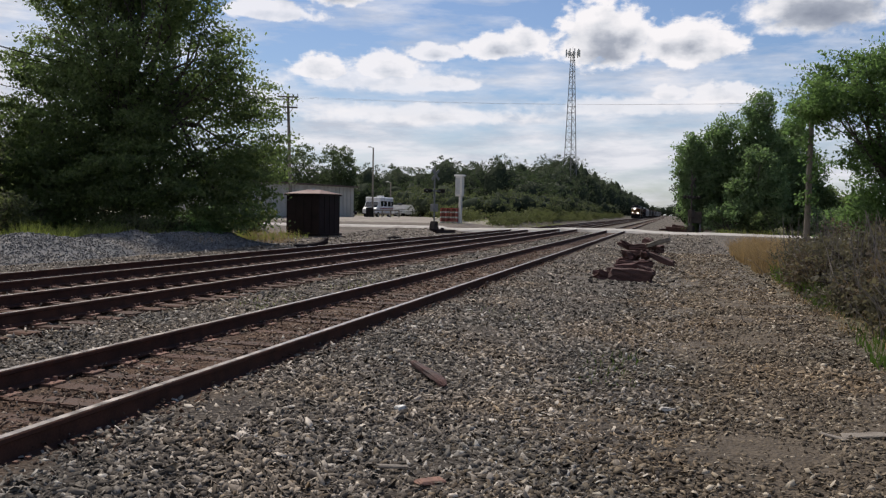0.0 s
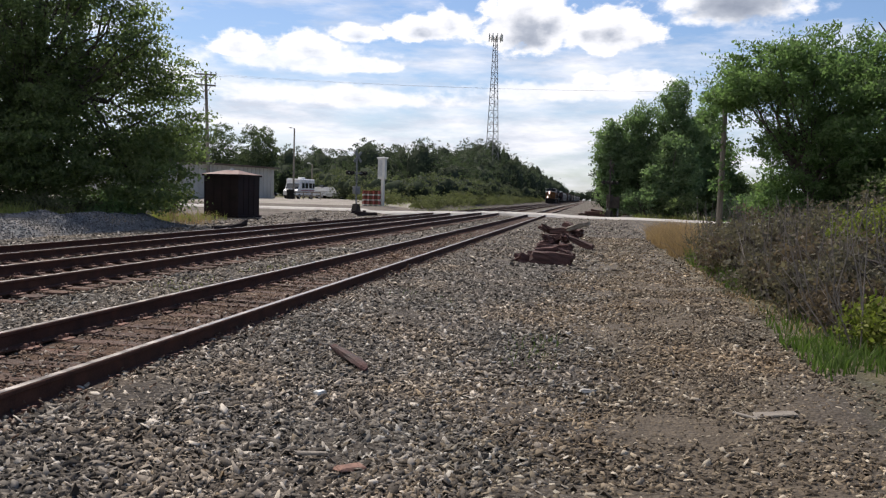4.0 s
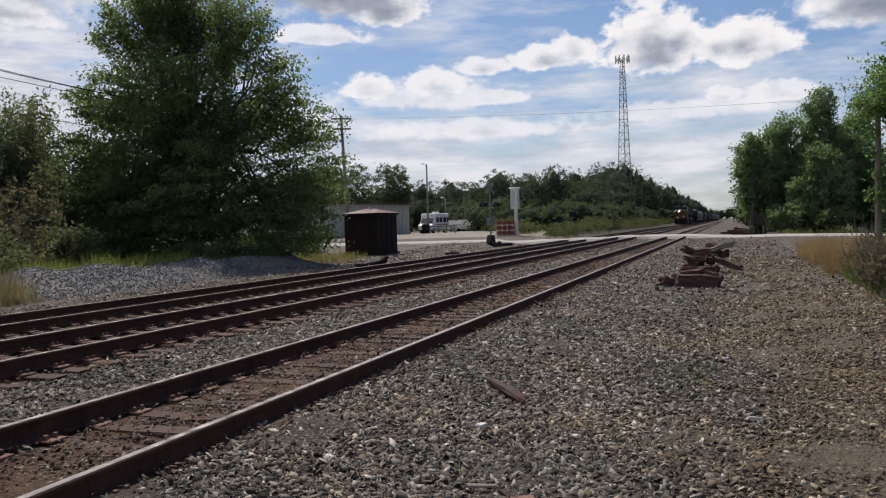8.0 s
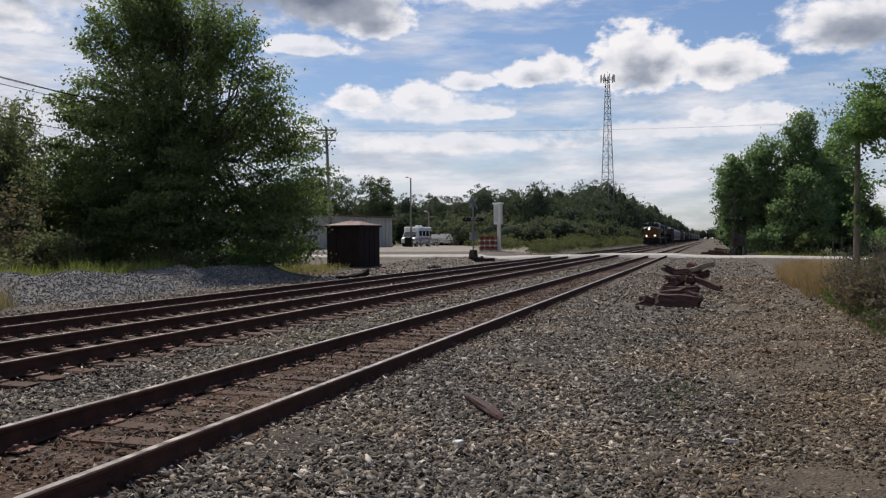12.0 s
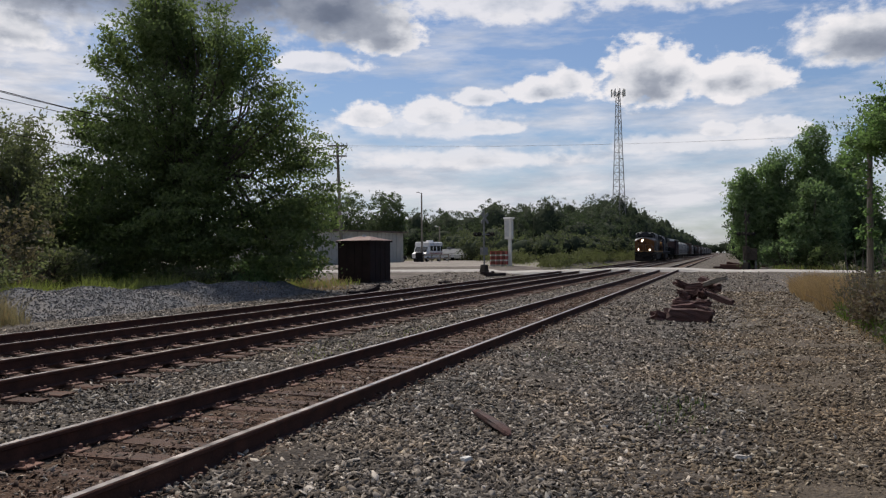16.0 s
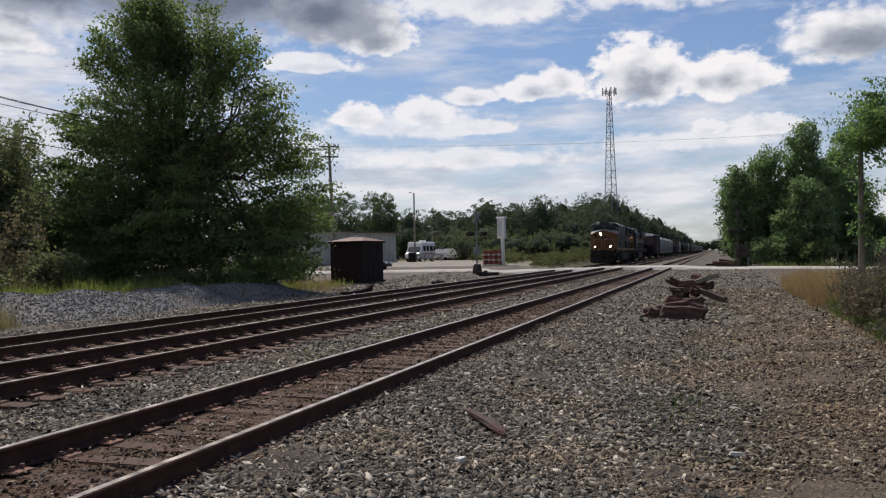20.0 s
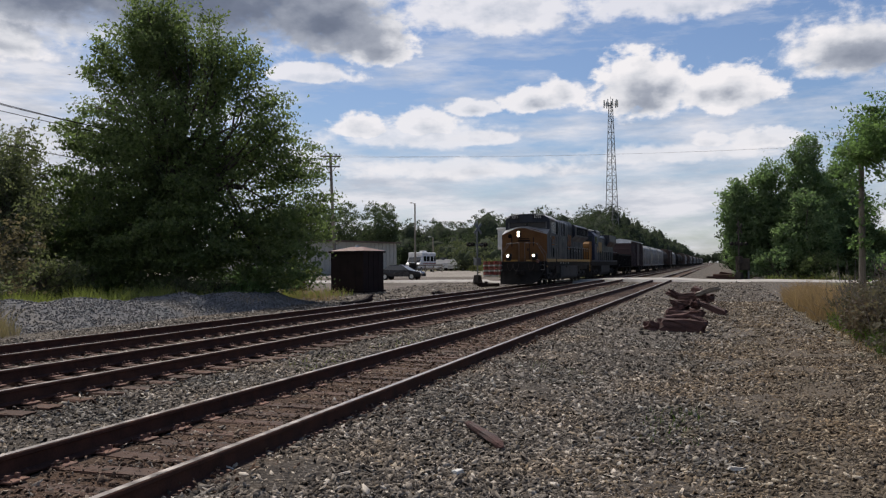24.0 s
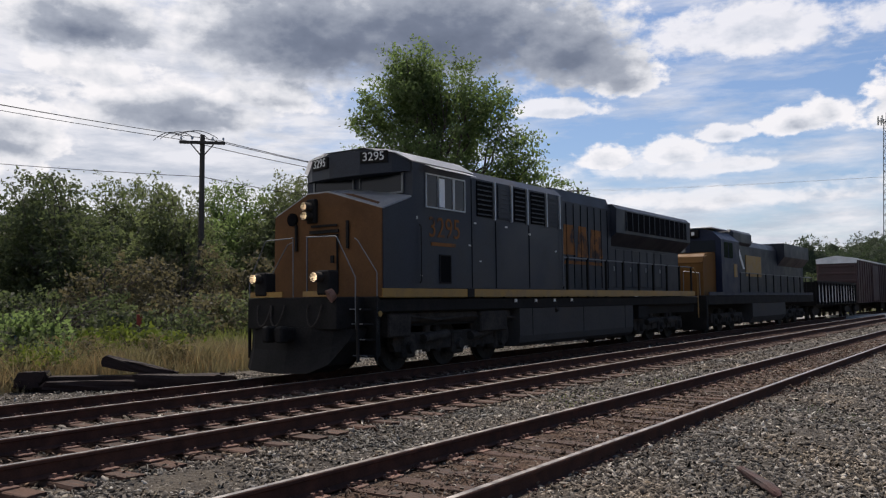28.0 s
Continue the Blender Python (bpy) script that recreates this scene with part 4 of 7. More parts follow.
def right_trees():
    rng = np.random.default_rng(8)
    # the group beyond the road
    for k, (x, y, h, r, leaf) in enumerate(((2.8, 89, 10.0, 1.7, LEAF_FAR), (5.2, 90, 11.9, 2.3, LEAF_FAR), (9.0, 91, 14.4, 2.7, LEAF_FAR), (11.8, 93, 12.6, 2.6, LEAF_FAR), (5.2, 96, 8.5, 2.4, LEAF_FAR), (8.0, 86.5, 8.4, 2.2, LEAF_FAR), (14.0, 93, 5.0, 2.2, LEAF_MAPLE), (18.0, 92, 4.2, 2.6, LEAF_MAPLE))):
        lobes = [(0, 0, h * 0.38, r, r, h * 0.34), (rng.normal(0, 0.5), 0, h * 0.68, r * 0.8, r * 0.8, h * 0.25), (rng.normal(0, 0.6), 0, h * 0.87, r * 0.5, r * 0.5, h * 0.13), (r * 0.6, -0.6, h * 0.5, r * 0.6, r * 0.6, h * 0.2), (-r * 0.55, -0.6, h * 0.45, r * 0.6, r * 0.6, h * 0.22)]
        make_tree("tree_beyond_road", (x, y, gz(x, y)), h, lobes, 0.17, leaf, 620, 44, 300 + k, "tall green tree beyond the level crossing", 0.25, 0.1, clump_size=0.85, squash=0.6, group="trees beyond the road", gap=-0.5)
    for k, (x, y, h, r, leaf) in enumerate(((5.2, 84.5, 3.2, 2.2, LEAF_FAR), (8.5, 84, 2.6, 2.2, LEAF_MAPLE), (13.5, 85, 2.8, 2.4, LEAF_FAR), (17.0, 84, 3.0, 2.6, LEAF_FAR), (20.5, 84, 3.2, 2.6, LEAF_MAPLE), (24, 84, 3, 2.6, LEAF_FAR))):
        make_tree("shrub", (x, y, gz(x, y)), h, [(0, 0, h * 0.45, r, r, h * 0.5), (r * 0.5, 0, h * 0.6, r * 0.6, r * 0.6, h * 0.36)], 0.14, leaf, 130, 34, 330 + k, "dense green roadside shrub", 0.06, 0.05, "shrub", 0.8, 0.7, "shrubs by the road", stems=2)
    # the nearer tree and the one behind it
    make_tree("locust_tree", (7.0, 28.0, gz(7.0, 28)), 7.2, [(0.5, 0, 4.7, 2.3, 2.4, 1.6), (-1.5, 0.2, 6.0, 1.3, 1.6, 0.8), (0.5, 0.3, 6.4, 1.7, 1.6, 0.9), (-2.4, 0, 5.3, 0.9, 1.2, 0.7), (2.4, 0.4, 5.6, 1.7, 1.7, 1.4), (0.2, -0.4, 3.4, 2.0, 1.9, 1.4), (2.4, 0, 3.4, 2.0, 1.8, 1.8), (0.1, 0.2, 1.8, 1.9, 1.8, 1.4), (2.2, 0.2, 1.6, 1.9, 1.8, 1.3)],
        0.058, LEAF_LIGHT, 1150, 120, 41, "leafy locust tree with open crown beside the path", 0.15, 0.25, clump_size=0.55, long=2.3, squash=0.5, gap=-0.18)
    make_tree("locust_tree", (12.2, 26.0, gz(12.2, 26)), 7.4, [(0, 0, 4.2, 2.9, 2.8, 2.6), (-1.5, 0, 5.9, 1.7, 1.8, 1.2), (1.5, 0, 5.6, 2.2, 2.0, 1.4)], 0.06, LEAF_LIGHT, 600, 90, 42, "leafy locust tree with open crown beside the path", 0.15, 0.2, clump_size=0.6, long=2.2, squash=0.5)
    for x, y, h, r in ((10.4, 29.5, 5.6, 2.3), (13.0, 34.0, 6.6, 2.6), (9.2, 25.0, 3.9, 1.9)):
        make_tree("young_tree", (x, y, gz(x, y)), h, [(0, 0, h * 0.45, r, r, h * 0.42), (0.7, 0.2, h * 0.72, r * 0.7, r * 0.7, h * 0.26), (-0.9, -0.3, h * 0.5, r * 0.6, r * 0.6, h * 0.3)], 0.085, LEAF_MAPLE, 330, 34, int(x * 10), "young leafy tree in the thicket beside the path", 0.09, 0.08, clump_size=0.55, long=2.0, group="young trees beside the path", stems=2)
    pole = thing("vine_covered_pole", (4.9, 33.0, gz(4.9, 33)), label="thin old wooden pole with green vine round its top", category="pole")
    bm = bmesh.new()
    rod(bm, (0, 0, -0.1), (0.05, 0, 6.2), 0.12, 0.085, 10)
    part("post", bm, POLE_WOOD, pole)
    spots = np.array([(rng.normal(0.05, 0.34), rng.normal(0, 0.3), rng.uniform(4.4, 6.6)) for _ in range(46)] + [(rng.normal(0, 0.14), rng.normal(0, 0.14), rng.uniform(0.3, 4.4)) for _ in range(16)])
    v, f = leaves(spots, np.full(len(spots), 0.3), 30, 0.09, rng, 0.8)
    finish("vine", array_mesh("vine", v, f), LEAF_LIGHT, pole)
    for k, (x, y, h, r, leaf) in enumerate(((4.4, 15.6, 1.5, 1.3, LEAF_DULL), (4.0, 18.6, 1.6, 1.4, LEAF_DULL), (4.9, 13.2, 1.7, 1.5, LEAF_DARK), (5.6, 16.5, 2.1, 1.3, LEAF_YELLOW), (5.0, 21.5, 1.8, 1.6, LEAF_DARK), (6.2, 19.2, 2.4, 1.8, LEAF_DULL), (5.8, 11.0, 1.7, 1.5, LEAF_DARK), (7.2, 14.0, 2.3, 1.9, LEAF_MAPLE), (7.0, 23.5, 2.5, 1.9, LEAF_DARK), (5.6, 26.5, 2.1, 1.7, LEAF_DULL), (9.0, 20.0, 2.8, 2.0, LEAF_MAPLE), (9.4, 14.5, 2.5, 2.0, LEAF_DARK), (7.4, 30.0, 2.4, 1.9, LEAF_DARK), (10.5, 32, 2.6, 2.2, LEAF_DARK), (4.6, 29.8, 1.3, 1.1, LEAF_DULL), (3.9, 12.2, 0.8, 0.8, LEAF_DULL), (3.7, 14.0, 1.0, 0.75, LEAF_DARK), (3.5, 16.8, 1.0, 0.8, LEAF_DULL), (3.6, 20.4, 1.1, 0.9, LEAF_DARK), (3.8, 23.4, 1.2, 1.0, LEAF_DULL), (3.9, 10.9, 0.7, 0.7, LEAF_YELLOW))):
        lobes = [(0, 0, h * 0.42, r, r, h * 0.48), (r * 0.5, 0.2, h * 0.6, r * 0.55, r * 0.55, h * 0.36), (-r * 0.45, -0.2, h * 0.5, r * 0.55, r * 0.55, h * 0.34)]
        make_tree("shrub", (x, y, gz(x, y)), h, lobes, 0.055, BRUSH[k % 3] if leaf in (LEAF_DULL, LEAF_DARK) else leaf, 160, 32, 360 + k, "tangled wild shrub with dusty leaves beside the path", 0.035, 0.05, "shrub", 0.8, 0.36, "shrubs beside the path", stems=4)


right_trees()


# Darker than the outer leaves: the shade inside dense crowns put into colour.
LEAF_CORE = surface("shaded_inner_foliage", (0.02, 0.028, 0.018), (0.05, 0.064, 0.04), 1.6, 0.95, 0.0, 1.0, 4, spec=0.05)


def make_woods(name, spots, seed, material, label, leaf=0.28, per=130, core=True):
    """A far wood as one body of foliage: spots of (x, y, height, radius)."""
    rng = np.random.default_rng(seed)
    centres, radii = [], []
    for x, y, h, r in spots:
        k = int(per * (1.0 if y < 260 else 0.4 if y < 420 else 0.2))
        d = rng.normal(0, 1, (k, 3))
        d /= np.linalg.norm(d, axis=1)[:, None]
        q = rng.uniform(0.72, 1.12, k)[:, None]
        top = rng.random(k) < 0.6
        c = np.where(top[:, None], np.array([x, y, h * 0.66]) + d * q * np.array([r, r, h * 0.34]), np.array([x, y, h * 0.32]) + d * q * np.array([r * 1.1, r * 1.1, h * 0.34]))
        c[:, 2] += gz(x, y)
        centres.append(c[c[:, 2] > 0.0])
    centres = np.concatenate(centres)
    v, f = leaves(centres, np.full(len(centres), leaf * 2.2), 11, leaf, rng, 0.7, 0, 1.5)
    woods = tagged(finish(name, array_mesh(name, v, f), material), label, "woods", kind="stuff")
    if not core:
        return woods
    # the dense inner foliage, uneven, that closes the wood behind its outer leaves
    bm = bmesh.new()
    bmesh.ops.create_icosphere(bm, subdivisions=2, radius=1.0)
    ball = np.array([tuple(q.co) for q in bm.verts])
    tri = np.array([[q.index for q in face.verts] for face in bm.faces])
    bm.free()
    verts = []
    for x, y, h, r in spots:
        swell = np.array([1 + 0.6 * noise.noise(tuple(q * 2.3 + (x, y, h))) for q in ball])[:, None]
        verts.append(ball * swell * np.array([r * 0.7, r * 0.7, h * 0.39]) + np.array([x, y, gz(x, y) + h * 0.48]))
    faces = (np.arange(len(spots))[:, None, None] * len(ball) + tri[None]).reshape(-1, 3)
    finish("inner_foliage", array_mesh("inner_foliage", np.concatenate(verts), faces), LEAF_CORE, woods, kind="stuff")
    return woods


VERGE = leafy("verge_leaves", (0.08, 0.085, 0.042), (0.15, 0.15, 0.08), (0.2, 0.17, 0.1), 0.45)


def far_woods():
    rng = np.random.default_rng(77)
    left = []
    for y in np.arange(150, 900, 8.0):  # along the tracks
        for k in range(3):
            x = -26 - 5.5 * k + rng.normal(0, 1.5)
            left.append((x, y + rng.normal(0, 2), rng.uniform(9.5, 11.5) * (0.72 if k == 0 else 1.0) * (1.0 + 0.75 * float(smooth_step(180, 270, y))), rng.uniform(3.2, 4.6)))
    back = []
    for x in np.arange(-48, -190, -6.0):  # behind the lot
        for k in range(3):
            y = 172 + (-x - 48) * 0.75 + 7 * k + rng.normal(0, 2)
            back.append((x, y, rng.uniform(9.5, 13.2) * (0.66 if k == 0 else 1.0), rng.uniform(3.2, 4.8)))
    back += [(-40, 160, 9.5, 4.2), (-43.5, 166, 10.5, 4.4), (-46, 177, 11.5, 4.4), (-41, 174, 11.5, 4.6), (-37.5, 156, 7.5, 3.6), (-47, 168, 8.0, 3.6)]
    right = []
    for y in np.arange(104, 600, 8.0):
        for k in range(1):
            right.append((6.0 + 6 * k + rng.normal(0, 1.2), y + rng.normal(0, 2), rng.uniform(8, 11), rng.uniform(3.0, 4.2)))
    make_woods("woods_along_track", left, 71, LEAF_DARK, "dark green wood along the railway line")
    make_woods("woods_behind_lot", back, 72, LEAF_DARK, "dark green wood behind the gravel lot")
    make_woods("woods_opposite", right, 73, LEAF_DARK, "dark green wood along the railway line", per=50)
    hedge = [(-21.5 + rng.normal(0, 1.2) - (0 if y > 120 else (120 - y) * 0.1), y, rng.uniform(2.2, 5.0), rng.uniform(1.8, 3.0)) for y in np.arange(104, 320, 3.0)] + [(-29 - 1.1 * k + rng.normal(0, 0.8), 118 + 1.9 * k, rng.uniform(3, 5.5), rng.uniform(2.2, 3.0)) for k in range(22)]
    make_woods("brush_along_track", hedge, 74, LEAF_HEDGE, "lighter green brush before the wood", 0.24, 45)
    pale = [(-62 - 3.1 * k + rng.normal(0, 0.8), 158 + rng.normal(0, 2), rng.uniform(12.5, 15.6), rng.uniform(2.0, 2.7)) for k in range(9)]
    make_woods("poplars", pale, 75, LEAF_POPLAR, "dusty green poplars behind the shed", 0.24, 420, False)
    end = [(x + rng.normal(0, 2), 1180 + 12 * (k % 2), rng.uniform(11, 17), rng.uniform(5, 8)) for k, x in enumerate(np.arange(-120, 70, 5.0))]
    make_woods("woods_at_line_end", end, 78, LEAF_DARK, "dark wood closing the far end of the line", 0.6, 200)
    verge = [(-17.6 + rng.normal(0, 0.7) - 0.004 * y, y, rng.uniform(0.7, 1.9), rng.uniform(0.9, 1.7)) for y in np.arange(86, 330, 2.2)] + [(-21 - 0.3 * (y - 86) + rng.normal(0, 1.0), y + rng.normal(0, 1), rng.uniform(0.8, 2.0), rng.uniform(1.0, 1.8)) for y in np.arange(92, 120, 1.6)]
    make_woods("verge_brush", verge, 79, VERGE, "low yellow-green brush on the verge of the track", 0.13, 60, False)
    left_far = [(-49 - 4.5 * (k % 3) + rng.normal(0, 1), -8 + 4 * (k // 3) + rng.normal(0, 1), rng.uniform(7.0, 9.0) + 1.0 * (k % 3), 2.8) for k in range(54)]
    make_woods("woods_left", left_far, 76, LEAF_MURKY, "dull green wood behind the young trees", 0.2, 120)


far_woods()


def make_grass(name, material, areas, seed, label, width=0.012, sway=0.28):
    """Blades of grass: areas of (x0, x1, y0, y1, number to a square metre, height)."""
    rng = np.random.default_rng(seed)
    p, h = [], []
    for x0, x1, y0, y1, dense, tall in areas:
        k = int(abs((x1 - x0) * (y1 - y0)) * dense)
        xy = np.stack([rng.uniform(x0, x1, k), rng.uniform(y0, y1, k)], 1)
        keep = lumps(xy[:, 0], xy[:, 1], 1.6, seed) > -0.25 + 0.3 * (rng.random(k) - 0.5)
        p.append(xy[keep])
        h.append((tall * rng.uniform(0.45, 1.15, k))[keep])
    p, h = np.concatenate(p), np.concatenate(h)
    a = rng.uniform(0, 6.283, len(p))
    w = width * (0.6 + h)[:, None] * np.stack([np.cos(a), np.sin(a), 0 * a], 1)
    tuft = np.stack([lumps(p[:, 0], p[:, 1], 0.5, seed + 3.0), lumps(p[:, 0], p[:, 1], 0.5, seed + 7.0)], 1)
    h = h * (1.0 + 0.55 * lumps(p[:, 0], p[:, 1], 0.8, seed + 5.0))
    lean = (rng.normal(0, sway, (len(p), 2)) + 0.5 * tuft) * h[:, None]
    foot = np.stack([p[:, 0], p[:, 1], ground_z(p[:, 0], p[:, 1]) - 0.02], 1)
    mid = foot + np.concatenate([lean * 0.35, 0.6 * h[:, None]], 1)
    tip = foot + np.concatenate([lean, h[:, None]], 1)
    v = np.stack([foot - w, foot + w, mid + w * 0.7, mid - w * 0.7, tip], 1)
    n = np.arange(len(p))[:, None, None] * 5
    f = np.concatenate([n + np.array([[0, 1, 2], [0, 2, 3]]), n + np.array([[3, 2, 4]])], 1).reshape(-1, 3)
    return tagged(finish(name, array_mesh(name, v.reshape(-1, 3), f), material), label, "grass", kind="stuff")


make_grass("dry_grass", GRASS_RED, [(2.7, 5.4, 26, 40, 520, 0.8), (3.2, 5.5, 20, 26, 260, 0.5), (2.7, 3.9, 10.5, 27, 90, 0.14), (-23.4, -19.2, 4, 19, 210, 0.75), (-24, -20, 33, 44, 40, 0.6), (-27, -23.3, 44, 51.5, 45, 0.55)], 5, "russet dry grass beside the path", 0.007, 0.42)
make_grass("green_weeds", GRASS_GREEN, [(2.5, 4.6, 8.6, 11.2, 300, 0.24), (2.6, 4.6, 11.2, 13, 90, 0.18), (2.9, 4.4, 7.2, 8.6, 110, 0.16), (2.9, 4.2, 13, 27, 45, 0.18), (2.9, 4.6, 17, 26, 110, 0.42), (-26, -20.5, 2, 19, 50, 0.5), (4.2, 9, 6, 14, 90, 0.4)], 6, "low green weeds beside the path", 0.014)
make_grass("yellow_grass", GRASS_YELLOW, [(-36, -22.5, 31, 44, 60, 0.6), (-26.2, -23.2, 19, 36, 130, 1.0), (-23.2, -21.5, 20, 32, 30, 0.5), (-40, -22, 44, 50, 22, 0.5), (4, 12, 80.8, 84, 30, 0.5), (-24, -14.6, 84, 130, 6, 0.3)], 7, "sunlit yellow-green grass below the trees", 0.016)


# ---- gravel heap ----
def make_heap():
    rng = np.random.default_rng(31)
    xs, ys = np.linspace(-26.0, -18.2, 80), np.linspace(18.5, 42.0, 190)
    X, Y = np.meshgrid(xs, ys)
    mid = -21.9 - 0.02 * (Y - 30)
    ridge = np.clip(1 - ((X - mid) / 2.6) ** 2, 0, 1) * smooth_step(18.6, 22.5, Y) * smooth_step(42, 36, Y)
    Z = ground_z(X, Y) - 0.05 + ridge * (0.7 + 0.42 * lumps(X, Y, 2.6, 4.0) + 0.2 * lumps(X, Y, 0.9, 9.0))
    c, r = len(xs), len(ys)
    q = (np.arange(r - 1)[:, None] * c + np.arange(c - 1)).ravel()[:, None] + np.array([0, 1, c + 1, c])
    heap = finish("gravel_heap", array_mesh("gravel_heap", np.stack([X.ravel(), Y.ravel(), Z.ravel()], 1), q), STONE_BLUE, smooth=False)
    tagged(heap, "long low heap of fresh blue-grey gravel", "gravel heap", kind="stuff")
    k = 36000
    i, j = rng.integers(0, r, k), rng.integers(0, c, k)
    s = rng.uniform(0.02, 0.042, k)
    base = np.array([(1, 0, 0), (0, 1, 0), (-1, 0, 0), (0, -1, 0), (0, 0, 1), (0, 0, -1)], float)
    v = (base[None] * rng.uniform(0.6, 1.2, (k, 6, 1)) + rng.normal(0, 0.25, (k, 6, 3))) * s[:, None, None]
    v += np.stack([X[i, j] + rng.uniform(-0.06, 0.06, k), Y[i, j] + rng.uniform(-0.07, 0.07, k), Z[i, j] + 0.015], 1)[:, None]
    tri = np.array([(0, 1, 4), (1, 2, 4), (2, 3, 4), (3, 0, 4), (1, 0, 5), (2, 1, 5), (3, 2, 5), (0, 3, 5)])
    stones = finish("heap_stones", array_mesh("heap_stones", v.reshape(-1, 3), (np.arange(k)[:, None, None] * 6 + tri).reshape(-1, 3)), STONE_BLUE, heap, kind="stuff")


make_heap()


# ---- steel bin, shed, poles, tower ----
def make_bin():
    b = thing("steel_bin", (-23.9, 54.2, gz(-24, 54)), -11, "large dark rusty steel bin with a low pitched roof", "storage bin")
    bm = bmesh.new()
    box(bm, -1.36, 1.36, -1.23, 1.23, 0.1, 2.9, 0.02)
    body = part("body", bm, RUST_DARK, b)
    for s in (-1, 1):
        for u in (-1.3, -0.65, 0.0, 0.65, 1.3):
            bm = bmesh.new()
            box(bm, u - 0.05, u + 0.05, s * 1.235 - 0.02, s * 1.235 + 0.02, 0.2, 2.79)
            part("rib", bm, RUST_DARK, b)
        for u in (-0.6, 0.0, 0.6):
            bm = bmesh.new()
            box(bm, s * 1.365 - 0.02, s * 1.365 + 0.02, u - 0.05, u + 0.05, 0.2, 2.79)
            part("rib", bm, RUST_DARK, b)
    for z in (2.85, 0.14):
        bm = bmesh.new()
        for s in (-1, 1):
            box(bm, -1.48, 1.48, s * 1.3 - 0.06, s * 1.3 + 0.06, z - 0.06, z + 0.06)
            box(bm, s * 1.42 - 0.06, s * 1.42 + 0.06, -1.3, 1.3, z - 0.058, z + 0.058)
        part("rim", bm, RUST_DARK, b)
    bm = bmesh.new()
    corners = [bm.verts.new((x, y, 2.92)) for x, y in ((-1.5, -1.38), (1.5, -1.38), (1.5, 1.38), (-1.5, 1.38))]
    ridge = [bm.verts.new((-0.5, 0, 3.22)), bm.verts.new((0.5, 0, 3.22))]
    bm.faces.new((corners[0], corners[1], ridge[1], ridge[0]))
    bm.faces.new((corners[1], corners[2], ridge[1]))
    bm.faces.new((corners[2], corners[3], ridge[0], ridge[1]))
    bm.faces.new((corners[3], corners[0], ridge[0]))
    bm.faces.new(corners[::-1])
    roof = part("roof", bm, RUST_RED, b, "faded rust-red sheet roof")
    bm = bmesh.new()
    rod(bm, (0, 0, 3.2), (0, 0, 3.34), 0.16, 0.1, 10)
    part("vent_cap", bm, GALV, roof)
    for x in (-1.28, 1.28):
        for y in (-1.15, 1.15):
            bm = bmesh.new()
            box(bm, x - 0.07, x + 0.07, y - 0.07, y + 0.07, -0.05, 0.1)
            part("leg", bm, RUST_DARK, b)


make_bin()


def make_shed():
    at = (-43.4, 112.0, gz(-43.4, 112))
    shed = thing("metal_shed", at, 77, "long dull white corrugated metal shed with a low brown roof", "shed")
    length, deep, high = 26.0, 10.0, 4.15
    bm = bmesh.new()
    box(bm, -length, 0, 0, deep, 0, high)
    wall = part("wall", bm, SHED_WALL, shed)
    u = -length
    while u < 0:
        bm = bmesh.new()
        box(bm, u, u + 0.12, -0.05, 0.0, 0, high)
        part("wall_rib", bm, SHED_WALL, wall)
        u += 0.9
    bm = bmesh.new()
    prism(bm, [(-0.6, high + 0.02), (deep / 2, high + 0.12), (deep + 0.6, high + 0.02), (deep + 0.6, high + 0.16), (deep / 2, high + 0.3), (-0.6, high + 0.18)], -length - 0.4, 0.4, "x")
    part("roof", bm, CAR_BROWN, shed, "weathered brown sheet roof")
    for u in (-21, -13, -5):
        bm = bmesh.new()
        box(bm, u - 1.8, u + 1.8, -0.1, -0.06, 0.05, 3.3)
        for k in range(1, 5):
            box(bm, u - 1.75, u + 1.75, -0.12, -0.1, 0.65 * k, 0.65 * k + 0.05)
        part("roller_door", bm, SHED_WALL, shed)


make_shed()


def utility_pole(name, at, height, arms, material, label, turn=0.0, radius=0.16, lean=(0.0, 0.0)):
    pole = thing(name, at, turn, label, "utility pole")
    bm = bmesh.new()
    rod(bm, (0, 0, -0.2), (lean[0], lean[1], height), radius, radius * 0.66, 12)
    part("post", bm, material, pole)
    for z, w in arms:
        bm = bmesh.new()
        cx, cy = lean[0] * z / height, lean[1] * z / height - radius
        box(bm, cx - w, cx + w, cy - 0.07, cy + 0.05, z - 0.07, z + 0.07, 0.01)
        for s in (-1, 1):
            rod(bm, (cx + s * w * 0.55, cy, z), (cx, cy, z - 0.7), 0.03, sides=5)
        arm = part("crossarm", bm, material, pole)
        for s in (-0.92, -0.45, 0.45, 0.92):
            bm = bmesh.new()
            rod(bm, (cx + s * w, cy, z + 0.07), (cx + s * w, cy, z + 0.16), 0.02, sides=6)
            rod(bm, (cx + s * w, cy, z + 0.15), (cx + s * w, cy, z + 0.27), 0.06, 0.04, 8)
            part("insulator", bm, GALV, arm)
    return pole


utility_pole("utility_pole", (-32.1, 68.0, gz(-32, 68)), 11.7, ((11.4, 0.9), (10.5, 0.8)), POLE_WOOD, "grey wooden utility pole with two crossarms", 25, 0.17, (-0.4, 0))
utility_pole("dark_utility_pole", (-32.1, 25.9, gz(-32, 25)), 10.1, ((9.7, 1.05),), POLE_DARK, "dark wooden utility pole with a single crossarm", 48, 0.17, (0.1, 0))


